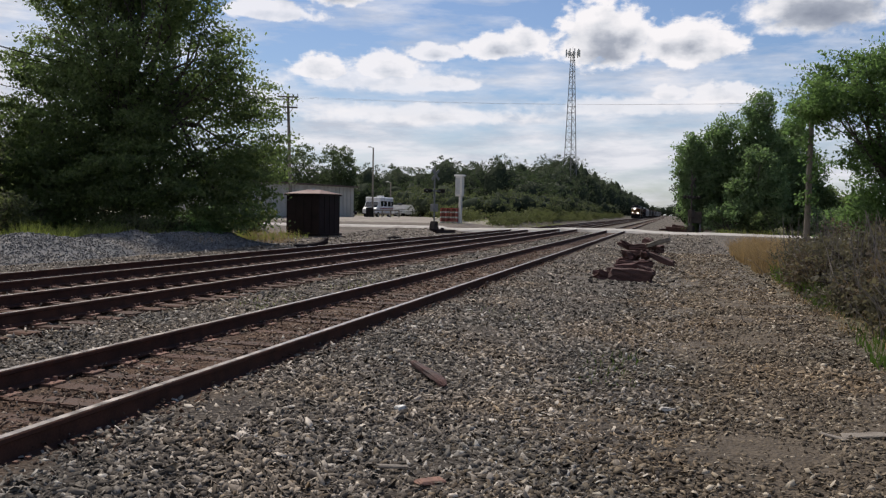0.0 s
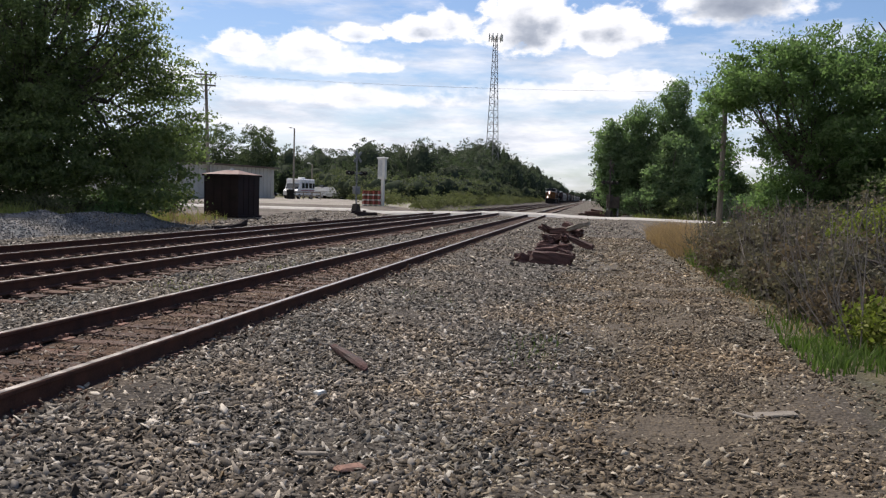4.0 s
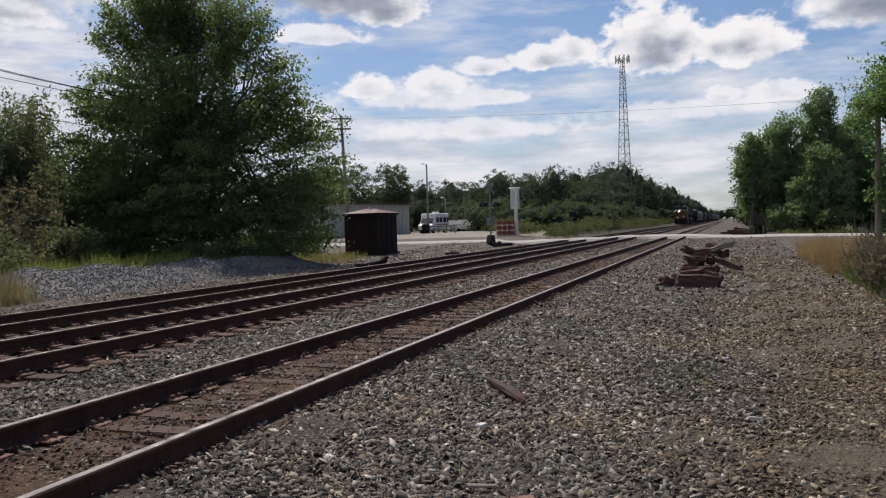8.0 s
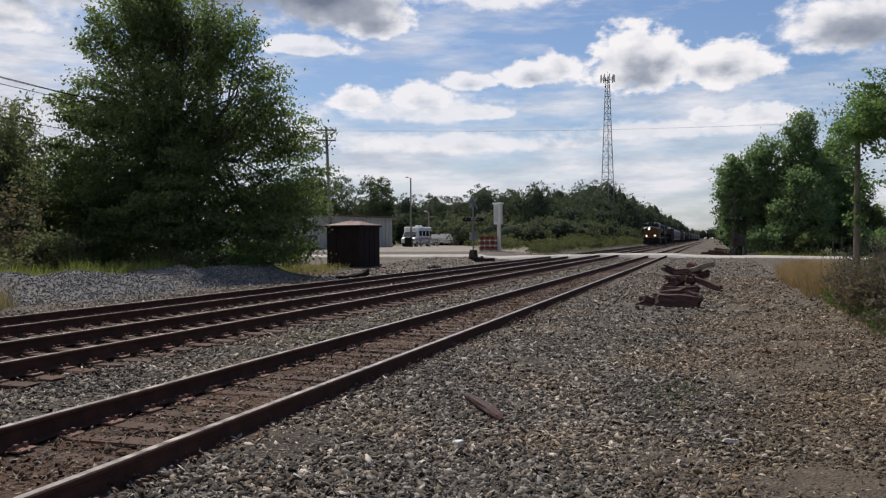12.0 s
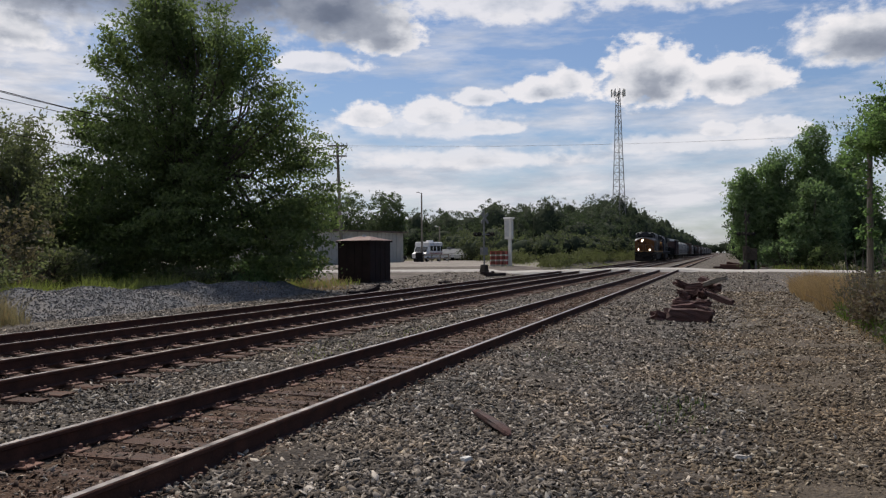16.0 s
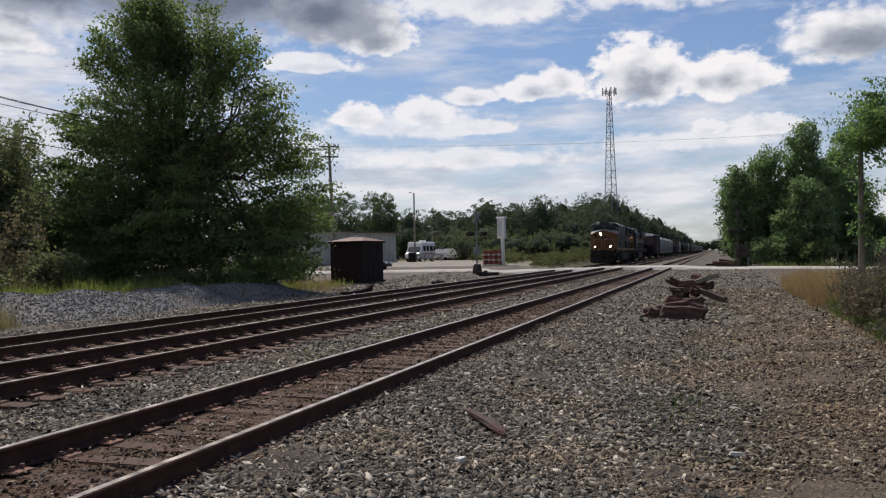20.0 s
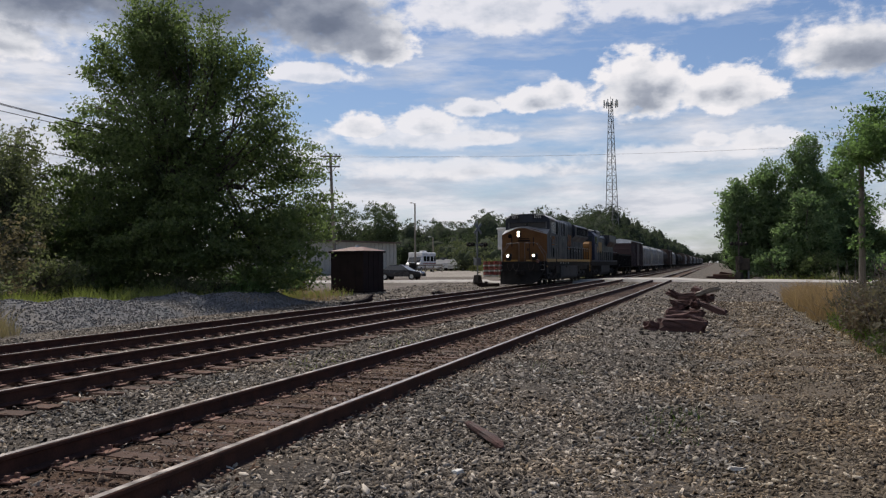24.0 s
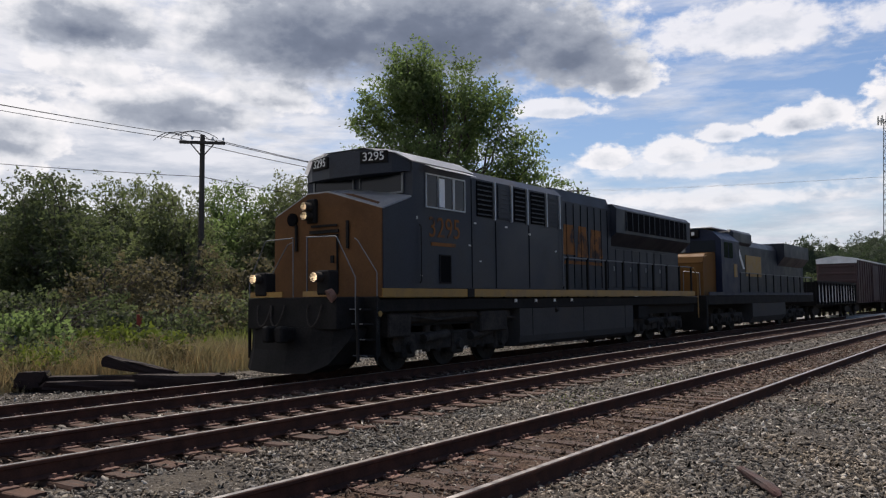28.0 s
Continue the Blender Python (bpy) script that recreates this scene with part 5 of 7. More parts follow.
def wire(name, a, b, sag, radius, label, group="overhead wires", material=None):
    bm = bmesh.new()
    a, b = Vector(a), Vector(b)
    pts = []
    for k in range(25):
        t = k / 24
        p = a.lerp(b, t)
        p.z -= sag * 4 * t * (1 - t)
        pts.append(p)
    across = (b - a).cross(Vector((0, 0, 1))).normalized()
    rings = []
    for p in pts:
        rings.append([bm.verts.new(p + across * (radius * math.cos(k * 1.2566)) + Vector((0, 0, radius * math.sin(k * 1.2566)))) for k in range(5)])
    for p, q in zip(rings, rings[1:]):
        for k in range(5):
            bm.faces.new((p[k], p[k - 1], q[k - 1], q[k]))
    tagged(part(name, bm, material or BLACK), label, "cable", group)


for dx, dz in ((-0.6, 9.85), (0.1, 9.95), (0.6, 9.85), (0.0, 8.1)):
    wire("overhead_wire", (-32.1 + dx, 25.9 + dx * 1.1, gz(-32, 25) + dz), (-32.3 + dx * 0.9, 68.0, gz(-31, 68) + dz + 1.3), 0.9, 0.018, "thin black overhead power wire between poles")
    wire("overhead_wire", (-32.1 + dx, 25.9 + dx * 1.1, gz(-32, 25) + dz), (-64.0 + dx, 2.0 + dx, gz(-31, 25) + dz + (9.0 if dz > 9 else 5.0)), 0.7, 0.015, "thin black overhead power wire between poles")
for dx, dz in ((-0.6, 11.4), (0.5, 11.45)):
    wire("overhead_wire", (-32.3 + dx, 68.0, gz(-31, 68) + dz), (48.0, 80.0 + dx, 12.8), 1.3, 0.006, "thin grey overhead power wire across the tracks", material=GALV)


for k, side in enumerate((-0.75, -0.3, 0.35, 0.8)):
    top = Vector((-32.1 + side * 0.67, 25.9 + side * 0.74, gz(-32, 25) + 9.95))
    wire("jumper_wire", top, top + Vector((-1.1 - 0.25 * k, -0.9, -0.15 + 0.12 * k)), -0.32, 0.02, "short looped black wire on the pole", "jumper wires")


def make_lot_pole(at, height, label, lamp):
    p = thing("lamp_post", at, 0, label, "lamp post")
    bm = bmesh.new()
    rod(bm, (0, 0, -0.2), (0, 0, height), 0.15, 0.1, 10)
    part("post", bm, POLE_WOOD, p)
    if lamp:
        bm = bmesh.new()
        rod(bm, (0, 0, height - 0.1), (-0.4, -0.1, height + 0.1), 0.03, sides=6)
        part("bracket", bm, GALV, p)
        bm = bmesh.new()
        box(bm, -0.75, -0.35, -0.22, 0.05, height + 0.02, height + 0.18, 0.04)
        part("lamp_head", bm, GALV, p)


make_lot_pole((-42.0, 116.0, gz(-42, 116)), 10.1, "tall grey wooden lamp post in the gravel lot", True)
make_lot_pole((-42.3, 125.0, gz(-42, 125)), 5.4, "short lamp post at the back of the lot", True)


def make_tower():
    t = thing("radio_tower", (-28.6, 246.0, -0.6), 12, "tall thin steel lattice tower with antennas on top", "radio tower")
    high, w0, w1 = 48.6, 2.7, 0.62
    feet = [(math.cos(a), math.sin(a)) for a in (0.5, 0.5 + 2.0944, 0.5 + 4.1888)]

    def leg_at(k, z):
        w = w0 + (w1 - w0) * z / high
        return (feet[k][0] * w, feet[k][1] * w, z)

    for k in range(3):
        bm = bmesh.new()
        rod(bm, leg_at(k, 0), leg_at(k, high), 0.13, 0.09, 8)
        part("leg", bm, LATTICE, t)
    for k in range(3):
        bm = bmesh.new()
        z, flip = 0.0, 0
        while z < high - 1:
            dz = 2.6 - 1.2 * z / high
            a, b = (k, (k + 1) % 3) if flip else ((k + 1) % 3, k)
            rod(bm, leg_at(a, z), leg_at(b, min(z + dz, high)), 0.055, sides=5, caps=False)
            rod(bm, leg_at(k, z), leg_at((k + 1) % 3, z), 0.05, sides=5, caps=False)
            z, flip = z + dz, 1 - flip
        part("bracing", bm, LATTICE, t)
    bm = bmesh.new()
    for a in range(12):
        c, s, c2, s2 = math.cos(a * 0.5236), math.sin(a * 0.5236), math.cos(a * 0.5236 + 0.5236), math.sin(a * 0.5236 + 0.5236)
        rod(bm, (1.9 * c, 1.9 * s, high - 0.6), (1.9 * c2, 1.9 * s2, high - 0.6), 0.06, sides=5)
        if a % 3 == 0:
            rod(bm, (0, 0, high - 0.7), (1.9 * c, 1.9 * s, high - 0.6), 0.06, sides=5)
    part("platform", bm, LATTICE, t)
    for a in range(9):
        bm = bmesh.new()
        c, s = math.cos(a * 0.698), math.sin(a * 0.698)
        box(bm, 1.95 * c - 0.16, 1.95 * c + 0.16, 1.95 * s - 0.12, 1.95 * s + 0.12, high - 1.5, high + 0.6, 0.03)
        part("panel_antenna", bm, WHITE_METAL, t)
    bm = bmesh.new()
    rod(bm, (0, 0, high - 1), (0, 0, high + 1.6), 0.07, 0.03, 6)
    part("lightning_rod", bm, LATTICE, t)


make_tower()


# ---- loose timber ----
def timber_stack(name, at, turn, timbers, label, material=None):
    """Old ties thrown on a heap: timbers are (x, y, z, length, turn, tilt, thickness)."""
    root = thing(name, at, turn, label, "timber pile", "piles of old ties")
    rng = random.Random(int(at[1] * 10))
    for x, y, z, length, rz, ry, th in timbers:
        bm = bmesh.new()
        box(bm, -length / 2, length / 2, -th * 0.62, th * 0.62, -th / 2, th / 2)
        bmesh.ops.subdivide_edges(bm, edges=bm.edges, cuts=3, use_grid_fill=True)
        for v in bm.verts:
            end = abs(v.co.x) > length * 0.45
            v.co += Vector((rng.uniform(-0.09, 0.09) if end else 0.0, rng.uniform(-0.025, 0.025), rng.uniform(-0.03, 0.02)))
        ob = part("old_tie", bm, material or WOOD_DARK, root)
        ob.matrix_basis = pose(x, y, z, 0, ry, rz)
    return root


timber_stack("tie_pile", (-0.98, 22.5, gz(-0.9, 22)), 0, [(0.14, 0.0, 0.17, 1.1, 6, 3, 0.34), (0.12, 0.3, 0.4, 0.85, 22, -7, 0.15), (-0.5, -0.06, 0.14, 0.5, 38, 14, 0.24), (0.3, 0.45, 0.15, 0.8, 75, 4, 0.26), (-0.25, 0.5, 0.15, 0.7, 62, -4, 0.26), (0.52, 0.12, 0.3, 0.34, -30, 14, 0.17)], "broken reddish old railway ties heaped on the gravel")
timber_stack("tie_pile", (-0.78, 28.6, gz(-0.9, 28)), 0, [(-0.2, 0, 0.11, 1.2, 5, 2, 0.2), (0.05, 0.4, 0.14, 0.9, 95, 0, 0.24), (-0.35, 0.3, 0.34, 0.6, 52, 18, 0.2), (0.55, 0.1, 0.34, 1.15, -30, 17, 0.16), (-0.05, 0.25, 0.48, 0.5, -38, -24, 0.17), (0.12, 0.2, 0.42, 0.4, 75, 14, 0.2), (-0.55, 0.1, 0.25, 0.4, 20, -22, 0.18), (-0.1, 0.5, 0.12, 0.8, 12, 0, 0.22)], "broken reddish old railway ties heaped on the gravel")
timber_stack("tie_pile", (-0.85, 36.0, gz(-0.9, 36)), 0, [(-0.45, 0, 0.14, 1.0, 30, 0, 0.26), (0.3, 0.3, 0.14, 1.0, 80, 0, 0.26), (-0.15, 0.1, 0.42, 1.1, -14, -6, 0.24), (-0.8, 0.3, 0.46, 0.6, 35, 22, 0.24), (0.3, 0.2, 0.42, 0.8, 60, 6, 0.22), (0.55, 0.1, 0.34, 0.5, 88, 0, 0.3), (0.1, 0.3, 0.66, 0.4, -40, 12, 0.2)], "broken reddish old railway ties heaped on the gravel")
timber_stack("pale_tie", (-0.42, 35.8, gz(-0.9, 36) + 0.55), 0, [(0.1, 0, 0.1, 0.9, 18, -16, 0.16)], "split pale end of an old tie on the heap", POLE_WOOD)
timber_stack("tie_pile", (1.2, 92.0, gz(1, 92)), 0, [(0, 0, 0.15, 2.6, 4, 0, 0.26), (0.4, 0.5, 0.15, 2.6, -5, 0, 0.26), (-0.3, 0.2, 0.42, 2.6, 12, 2, 0.26), (1.0, 3, 0.15, 2.6, 0, 0, 0.26)], "broken reddish old railway ties heaped on the gravel")
timber_stack("tie_pile", (0.6, 97.0, gz(1, 97)), 0, [(0, 0, 0.15, 2.4, 60, 0, 0.26), (-0.8, 0.5, 0.15, 2.0, 25, 0, 0.26), (1.2, 0.2, 0.4, 2.6, -8, 3, 0.24), (2.6, 0.2, 0.3, 2.6, 4, 0, 0.24), (0.4, 0.4, 0.55, 1.6, 30, 8, 0.24)], "broken reddish old railway ties heaped on the gravel")
timber_stack("scrap_steel", (-17.0, 38.4, gz(-17, 38)), 70, [(0, 0, 0.12, 2.2, 0, -6, 0.18), (-0.6, 0.2, 0.1, 1.0, 30, 0, 0.16), (0.9, 0.1, 0.28, 1.1, 12, -14, 0.14)], "dark scrap switch steel lying beside the track", RUST_DARK)
timber_stack("scrap_steel", (-17.6, 66.0, gz(-17.6, 66)), 80, [(0, 0, 0.15, 3.6, 0, 0, 0.24), (0.4, 0.4, 0.3, 1.2, 25, 5, 0.2), (-1.2, 0.2, 0.28, 1.2, -20, 5, 0.2)], "dark scrap switch steel lying beside the track", RUST_DARK)
timber_stack("scrap_steel", (-17.2, 52.0, gz(-17.2, 52)), 85, [(0, 0, 0.1, 1.8, 0, 0, 0.16), (0.4, 0.2, 0.14, 0.9, 25, 5, 0.14)], "dark scrap switch steel lying beside the track", RUST_DARK)
timber_stack("steel_girder", (-17.5, 11.8, gz(-17.5, 11.8)), 36, [(0, 0, 0.18, 4.6, 0, 0, 0.36), (-2.0, -0.2, 0.3, 0.6, 6, 0, 0.36), (0.35, 0.25, 0.5, 1.7, -3, 13, 0.22), (1.5, -0.1, 0.2, 2.2, 5, 2, 0.3), (-0.6, -0.35, 0.14, 2.0, 8, 0, 0.26)], "dark rusty steel girder lying in the weeds", RUST_DARK)


def make_stick():
    bm = bmesh.new()
    rng = np.random.default_rng(9)
    pts = [((-2.4, 8.28, -0.2), 0.02), ((-2.34, 8.2, -0.195), 0.04), ((-2.16, 7.96, -0.215), 0.048), ((-1.98, 7.74, -0.24), 0.055), ((-1.88, 7.61, -0.256), 0.048), ((-1.84, 7.56, -0.265), 0.015)]
    rings = []
    for p, r in pts:
        rings.append([bm.verts.new(Vector(p) + Vector((0.7 * math.cos(k * 0.785), 0.7 * math.cos(k * 0.785), 0.75 * math.sin(k * 0.785))) * r * rng.uniform(0.8, 1.2)) for k in range(8)])
    for p, q in zip(rings, rings[1:]):
        for k in range(8):
            bm.faces.new((p[k], p[k - 1], q[k - 1], q[k]))
    bm.faces.new(rings[0])
    bm.faces.new(rings[-1][::-1])
    tagged(part("driftwood_stick", bm, WOOD_DARK), "short weathered piece of wood lying on the ballast", "stick")


make_stick()


# ---- crossing signals and lot ----
def crossing_signal(at, turn, label, steel):
    """A mast with crossbuck, two pairs of lamps, a base and a small case."""
    c = thing("crossing_signal", at, turn, label, "crossing signal", "level crossing signals")
    bm = bmesh.new()
    rod(bm, (0, 0, 0), (0, 0, 5.5), 0.07, sides=10)
    part("mast", bm, steel, c)
    bm = bmesh.new()
    prism(bm, [(-0.34, 0.0), (0.34, 0.0), (0.14, 0.7), (-0.14, 0.7)], -0.28, 0.28)
    part("base", bm, GREASE, c)
    bm = bmesh.new()
    for s in (-1, 1):
        box(bm, -0.62, 0.62, -0.115, -0.085, -0.115, 0.115, m=Matrix.Translation((0, -0.012 * s, 4.75)) @ pose(0, 0, 0, 0, 45 * s, 0))
    part("crossbuck", bm, steel, c, "grey crossed boards")
    bm = bmesh.new()
    box(bm, -0.95, 0.95, -0.05, 0.05, 3.3, 3.4)
    arm = part("lamp_arm", bm, steel, c)
    for x in (-0.8, 0.8):
        for y in (-0.16, 0.16):
            bm = bmesh.new()
            rod(bm, (x, y, 3.35), (x, y * 1.2, 3.35), 0.2, sides=16)
            rod(bm, (x, y * 1.2, 3.35), (x, y * 2.4, 3.35), 0.13, 0.16, 12)
            lamp = part("signal_lamp", bm, BLACK, arm)
    bm = bmesh.new()
    box(bm, -0.3, 0.3, -0.2, 0.2, 1.55, 2.2, 0.02)
    part("case", bm, steel, c)


crossing_signal((-19.8, 70.6, gz(-19.8, 70.6)), 62, "grey crossing signal mast with crossbuck and lamps", LATTICE)
crossing_signal((1.95, 82.8, gz(1.95, 82.8) - 0.02), 58, "dull grey crossing signal mast with crossbuck and lamps", GREASE)


def make_relay_case():
    c = thing("relay_case", (2.3, 83.8, gz(2.3, 83.8)), 4, "small dull steel equipment case on legs", "equipment case")
    bm = bmesh.new()
    box(bm, -0.6, 0.6, -0.4, 0.4, 0.9, 2.0, 0.03)
    part("case", bm, GREASE, c)
    for x in (-0.5, 0.5):
        for y in (-0.3, 0.3):
            bm = bmesh.new()
            box(bm, x - 0.04, x + 0.04, y - 0.04, y + 0.04, 0, 0.9)
            part("leg", bm, LATTICE, c)


make_relay_case()


def make_tall_sign():
    c = thing("tall_sign", (-21.3, 86.0, gz(-21.3, 86)), -12, "tall white box sign on a white post", "sign")
    bm = bmesh.new()
    box(bm, -0.16, 0.16, -0.14, 0.14, -0.1, 3.0, 0.02)
    part("post", bm, WHITE_METAL, c)
    bm = bmesh.new()
    box(bm, -0.52, 0.3, -0.25, 0.25, 2.85, 4.95, 0.03)
    cabinet = part("cabinet", bm, WHITE_METAL, c)
    bm = bmesh.new()
    box(bm, -0.62, 0.42, -0.34, 0.34, 4.95, 5.12, 0.03)
    part("cap", bm, WHITE_PAINT, cabinet)
    bm = bmesh.new()
    box(bm, -0.46, 0.0, -0.27, -0.25, 3.1, 4.8)
    part("panel", bm, GALV, cabinet)


make_tall_sign()


def make_pallets():
    c = thing("pallet_stack", (-22.4, 86.4, gz(-22.4, 86)), -12, "stack of red painted wooden pallets", "pallet stack")
    for k in range(9):
        bm = bmesh.new()
        z = 0.18 * k
        for y in (-0.5, -0.17, 0.17, 0.5):
            box(bm, -0.98, 0.98, y - 0.12, y + 0.12, z + 0.12, z + 0.165)
        for x in (-0.92, -0.3, 0.3, 0.92):
            box(bm, x - 0.07, x + 0.07, -0.62, 0.62, z, z + 0.12)
        ob = part("pallet", bm, RED if k % 3 else WHITE_METAL, c)
        ob.matrix_basis = pose(0.03 * ((k * 7) % 3 - 1), 0, 0, 0, 0, (k * 5) % 4 - 2)


make_pallets()


def wheel(parent, x, y, r, w, side):
    bm = bmesh.new()
    rod(bm, (x - w / 2, y, r), (x + w / 2, y, r), r, sides=20)
    tyre = part("wheel", bm, BLACK, parent)
    bm = bmesh.new()
    rod(bm, (x + side * w / 2, y, r), (x + side * (w / 2 + 0.015), y, r), r * 0.6, sides=14)
    part("rim", bm, GALV, tyre)


def make_car(name, at, turn, paint, label, group=""):
    """A sedan about 4.6 m long; its front looks along its own -y."""
    c = thing(name, at, turn, label, "car", group)
    bm = bmesh.new()
    side = [(-2.28, 0.32), (-2.3, 0.62), (-2.1, 0.8), (-1.1, 0.94), (1.5, 0.98), (2.2, 0.93), (2.3, 0.6), (2.25, 0.32)]
    v = prism(bm, side, -0.88, 0.88, "x")
    for q in v:
        if q.co.z > 0.75:
            q.co.x *= 0.93
        if abs(q.co.y) > 2.0:
            q.co.x *= 0.9
    part("body", bm, paint, c)
    bm = bmesh.new()
    v = prism(bm, [(-1.15, 0.93), (-0.35, 1.4), (0.2, 1.45), (1.0, 1.42), (1.75, 0.97)], -0.78, 0.78, "x")
    for q in v:
        if q.co.z > 1.2:
            q.co.x *= 0.78
    part("glasshouse", bm, GLASS, c)
    bm = bmesh.new()
    v = prism(bm, [(-0.36, 1.405), (0.2, 1.455), (1.0, 1.425), (1.0, 1.44), (0.2, 1.475), (-0.36, 1.42)], -0.62, 0.62, "x")
    part("roof", bm, paint, c)
    for s in (-1, 1):
        for y in (-1.4, 1.4):
            wheel(c, s * 0.78, y, 0.33, 0.22, s)
        bm = bmesh.new()
        box(bm, s * 0.5, s * 0.78, -2.29, -2.2, 0.62, 0.76, 0.02)
        part("headlamp", bm, WHITE_PAINT, c)
        bm = bmesh.new()
        box(bm, s * 0.84, s * 0.99, -0.75, -0.6, 0.92, 1.04, 0.02)
        part("mirror", bm, paint, c)
        bm = bmesh.new()
        box(bm, s * 0.5, s * 0.8, 2.2, 2.3, 0.65, 0.8, 0.02)
        part("tail_lamp", bm, RED, c)
    bm = bmesh.new()
    box(bm, -0.55, 0.55, -2.31, -2.26, 0.4, 0.56)
    part("grille", bm, BLACK, c)
    return c


CAR_DARK = surface("dark_car_paint", (0.012, 0.014, 0.02), (0.02, 0.023, 0.03), 2, 0.22, 0.2, 0.02, 30)
CAR_WHITE = surface("white_car_paint", (0.7, 0.7, 0.7), (0.8, 0.8, 0.8), 2, 0.3, 0.0, 0.02, 30)
CAR_SILVER = surface("silver_car_paint", (0.4, 0.41, 0.42), (0.5, 0.51, 0.52), 2, 0.3, 0.4, 0.02, 30)
sedan = make_car("sedan", (-62, 77.6, gz(-29, 77.6) + 0.06), 90, CAR_DARK, "dark sedan waiting at the level crossing")
for k, (x, y, turn, paint, label) in enumerate(((-47.5, 138, 70, CAR_WHITE, "white car parked at the back of the lot"), (-43.5, 139, 60, CAR_SILVER, "silver car parked at the back of the lot"), (-39.5, 140, 75, CAR_WHITE, "white car parked at the back of the lot"), (-36.0, 140, 70, CAR_DARK, "dark car parked at the back of the lot"), (-45.5, 113, 160, CAR_DARK, "dark car parked beside the shed"))):
    make_car("parked_car", (x, y, gz(x, y) + 0.03), turn, paint, label, "parked cars")


def make_camper():
    c = thing("camper_van", (-42.2, 119.0, gz(-42.2, 119)), -2, "boxy white motor home parked in the lot", "camper van")
    bm = bmesh.new()
    box(bm, -1.15, 1.15, -2.2, 3.4, 0.55, 2.95, 0.12)
    body = part("body", bm, CAR_WHITE, c)
    bm = bmesh.new()
    prism(bm, [(-3.5, 0.55), (-3.55, 1.2), (-2.9, 1.45), (-2.2, 2.3), (-2.2, 0.55)], -1.05, 1.05, "x")
    part("cab", bm, CAR_WHITE, c)
    bm = bmesh.new()
    prism(bm, [(-2.92, 1.47), (-2.28, 2.24), (-2.25, 2.24), (-2.88, 1.45)], -0.95, 0.95, "x")
    part("windscreen", bm, GLASS, c)
    for s in (-1, 1):
        for y0, y1 in ((-1.8, -0.8), (-0.5, 0.6), (1.0, 2.2), (2.5, 3.2)):
            bm = bmesh.new()
            box(bm, s * 1.15, s * 1.165, y0, y1, 1.6, 2.35)
            part("side_window", bm, GLASS, c)
        bm = bmesh.new()
        box(bm, s * 1.15, s * 1.162, -2.1, 3.3, 1.2, 1.32)
        part("side_band", bm, RED, c)
        for y in (-2.6, 2.0):
            wheel(c, s * 0.95, y, 0.4, 0.26, s)
    bm = bmesh.new()
    box(bm, -0.4, 0.4, 0.4, 1.4, 2.95, 3.2, 0.05)
    part("roof_unit", bm, CAR_WHITE, c)


make_camper()


def make_fence():
    """A low rail fence and a bin at the edge of the lot."""
    f = thing("rail_fence", (-38.4, 112.0, gz(-38.4, 112)), -20, "low grey rail fence at the edge of the lot", "fence")
    for k in range(4):
        bm = bmesh.new()
        box(bm, -2.4 + 1.5 * k, -2.28 + 1.5 * k, -0.06, 0.06, -0.1, 1.1)
        part("post", bm, POLE_WOOD, f)
    for z in (0.5, 1.0):
        bm = bmesh.new()
        box(bm, -2.4, 2.25, -0.1, -0.06, z - 0.08, z + 0.08)
        part("rail", bm, POLE_WOOD, f)
    b = thing("rubbish_bin", (-41.2, 112.6, gz(-41.2, 112.6)), 0, "dark green steel rubbish bin in the lot", "rubbish bin")
    bm = bmesh.new()
    rod(bm, (0, 0, 0), (0, 0, 1.3), 0.5, 0.55, 16)
    part("drum", bm, BLACK, b)
    bm = bmesh.new()
    rod(bm, (0, 0, 1.3), (0, 0, 1.38), 0.58, 0.5, 16)
    part("lid", bm, BLACK, b)


make_fence()


def make_boats():
    for x, y, turn, label in ((-44.0, 137.0, 75, "white boat hull on a trailer in the lot"), (-40.4, 138.0, 82, "white boat hull on a trailer in the lot")):
        c = thing("boat", (x, y, gz(x, y)), turn, label, "boat", "boats in the lot")
        bm = bmesh.new()
        v = prism(bm, [(-0.9, 1.9), (0.9, 1.9), (0.75, 1.2), (0.0, 0.8), (-0.75, 1.2)], -2.6, 2.6)
        for q in v:
            if q.co.y < -2:
                q.co.x *= 0.15
                q.co.z += 0.2
        part("hull", bm, CAR_WHITE, c)
        bm = bmesh.new()
        box(bm, -0.6, 0.6, 0.0, 0.9, 1.88, 2.3, 0.05)
        part("windscreen", bm, GLASS, c)
        bm = bmesh.new()
        box(bm, -0.7, 0.7, -2.6, 2.2, 0.55, 0.7)
        box(bm, -0.1, 0.1, -0.3, 0.3, 0.7, 0.95)
        part("trailer_frame", bm, GALV, c)
        for s in (-1, 1):
            wheel(c, s * 0.8, 0.6, 0.33, 0.2, s)


make_boats()


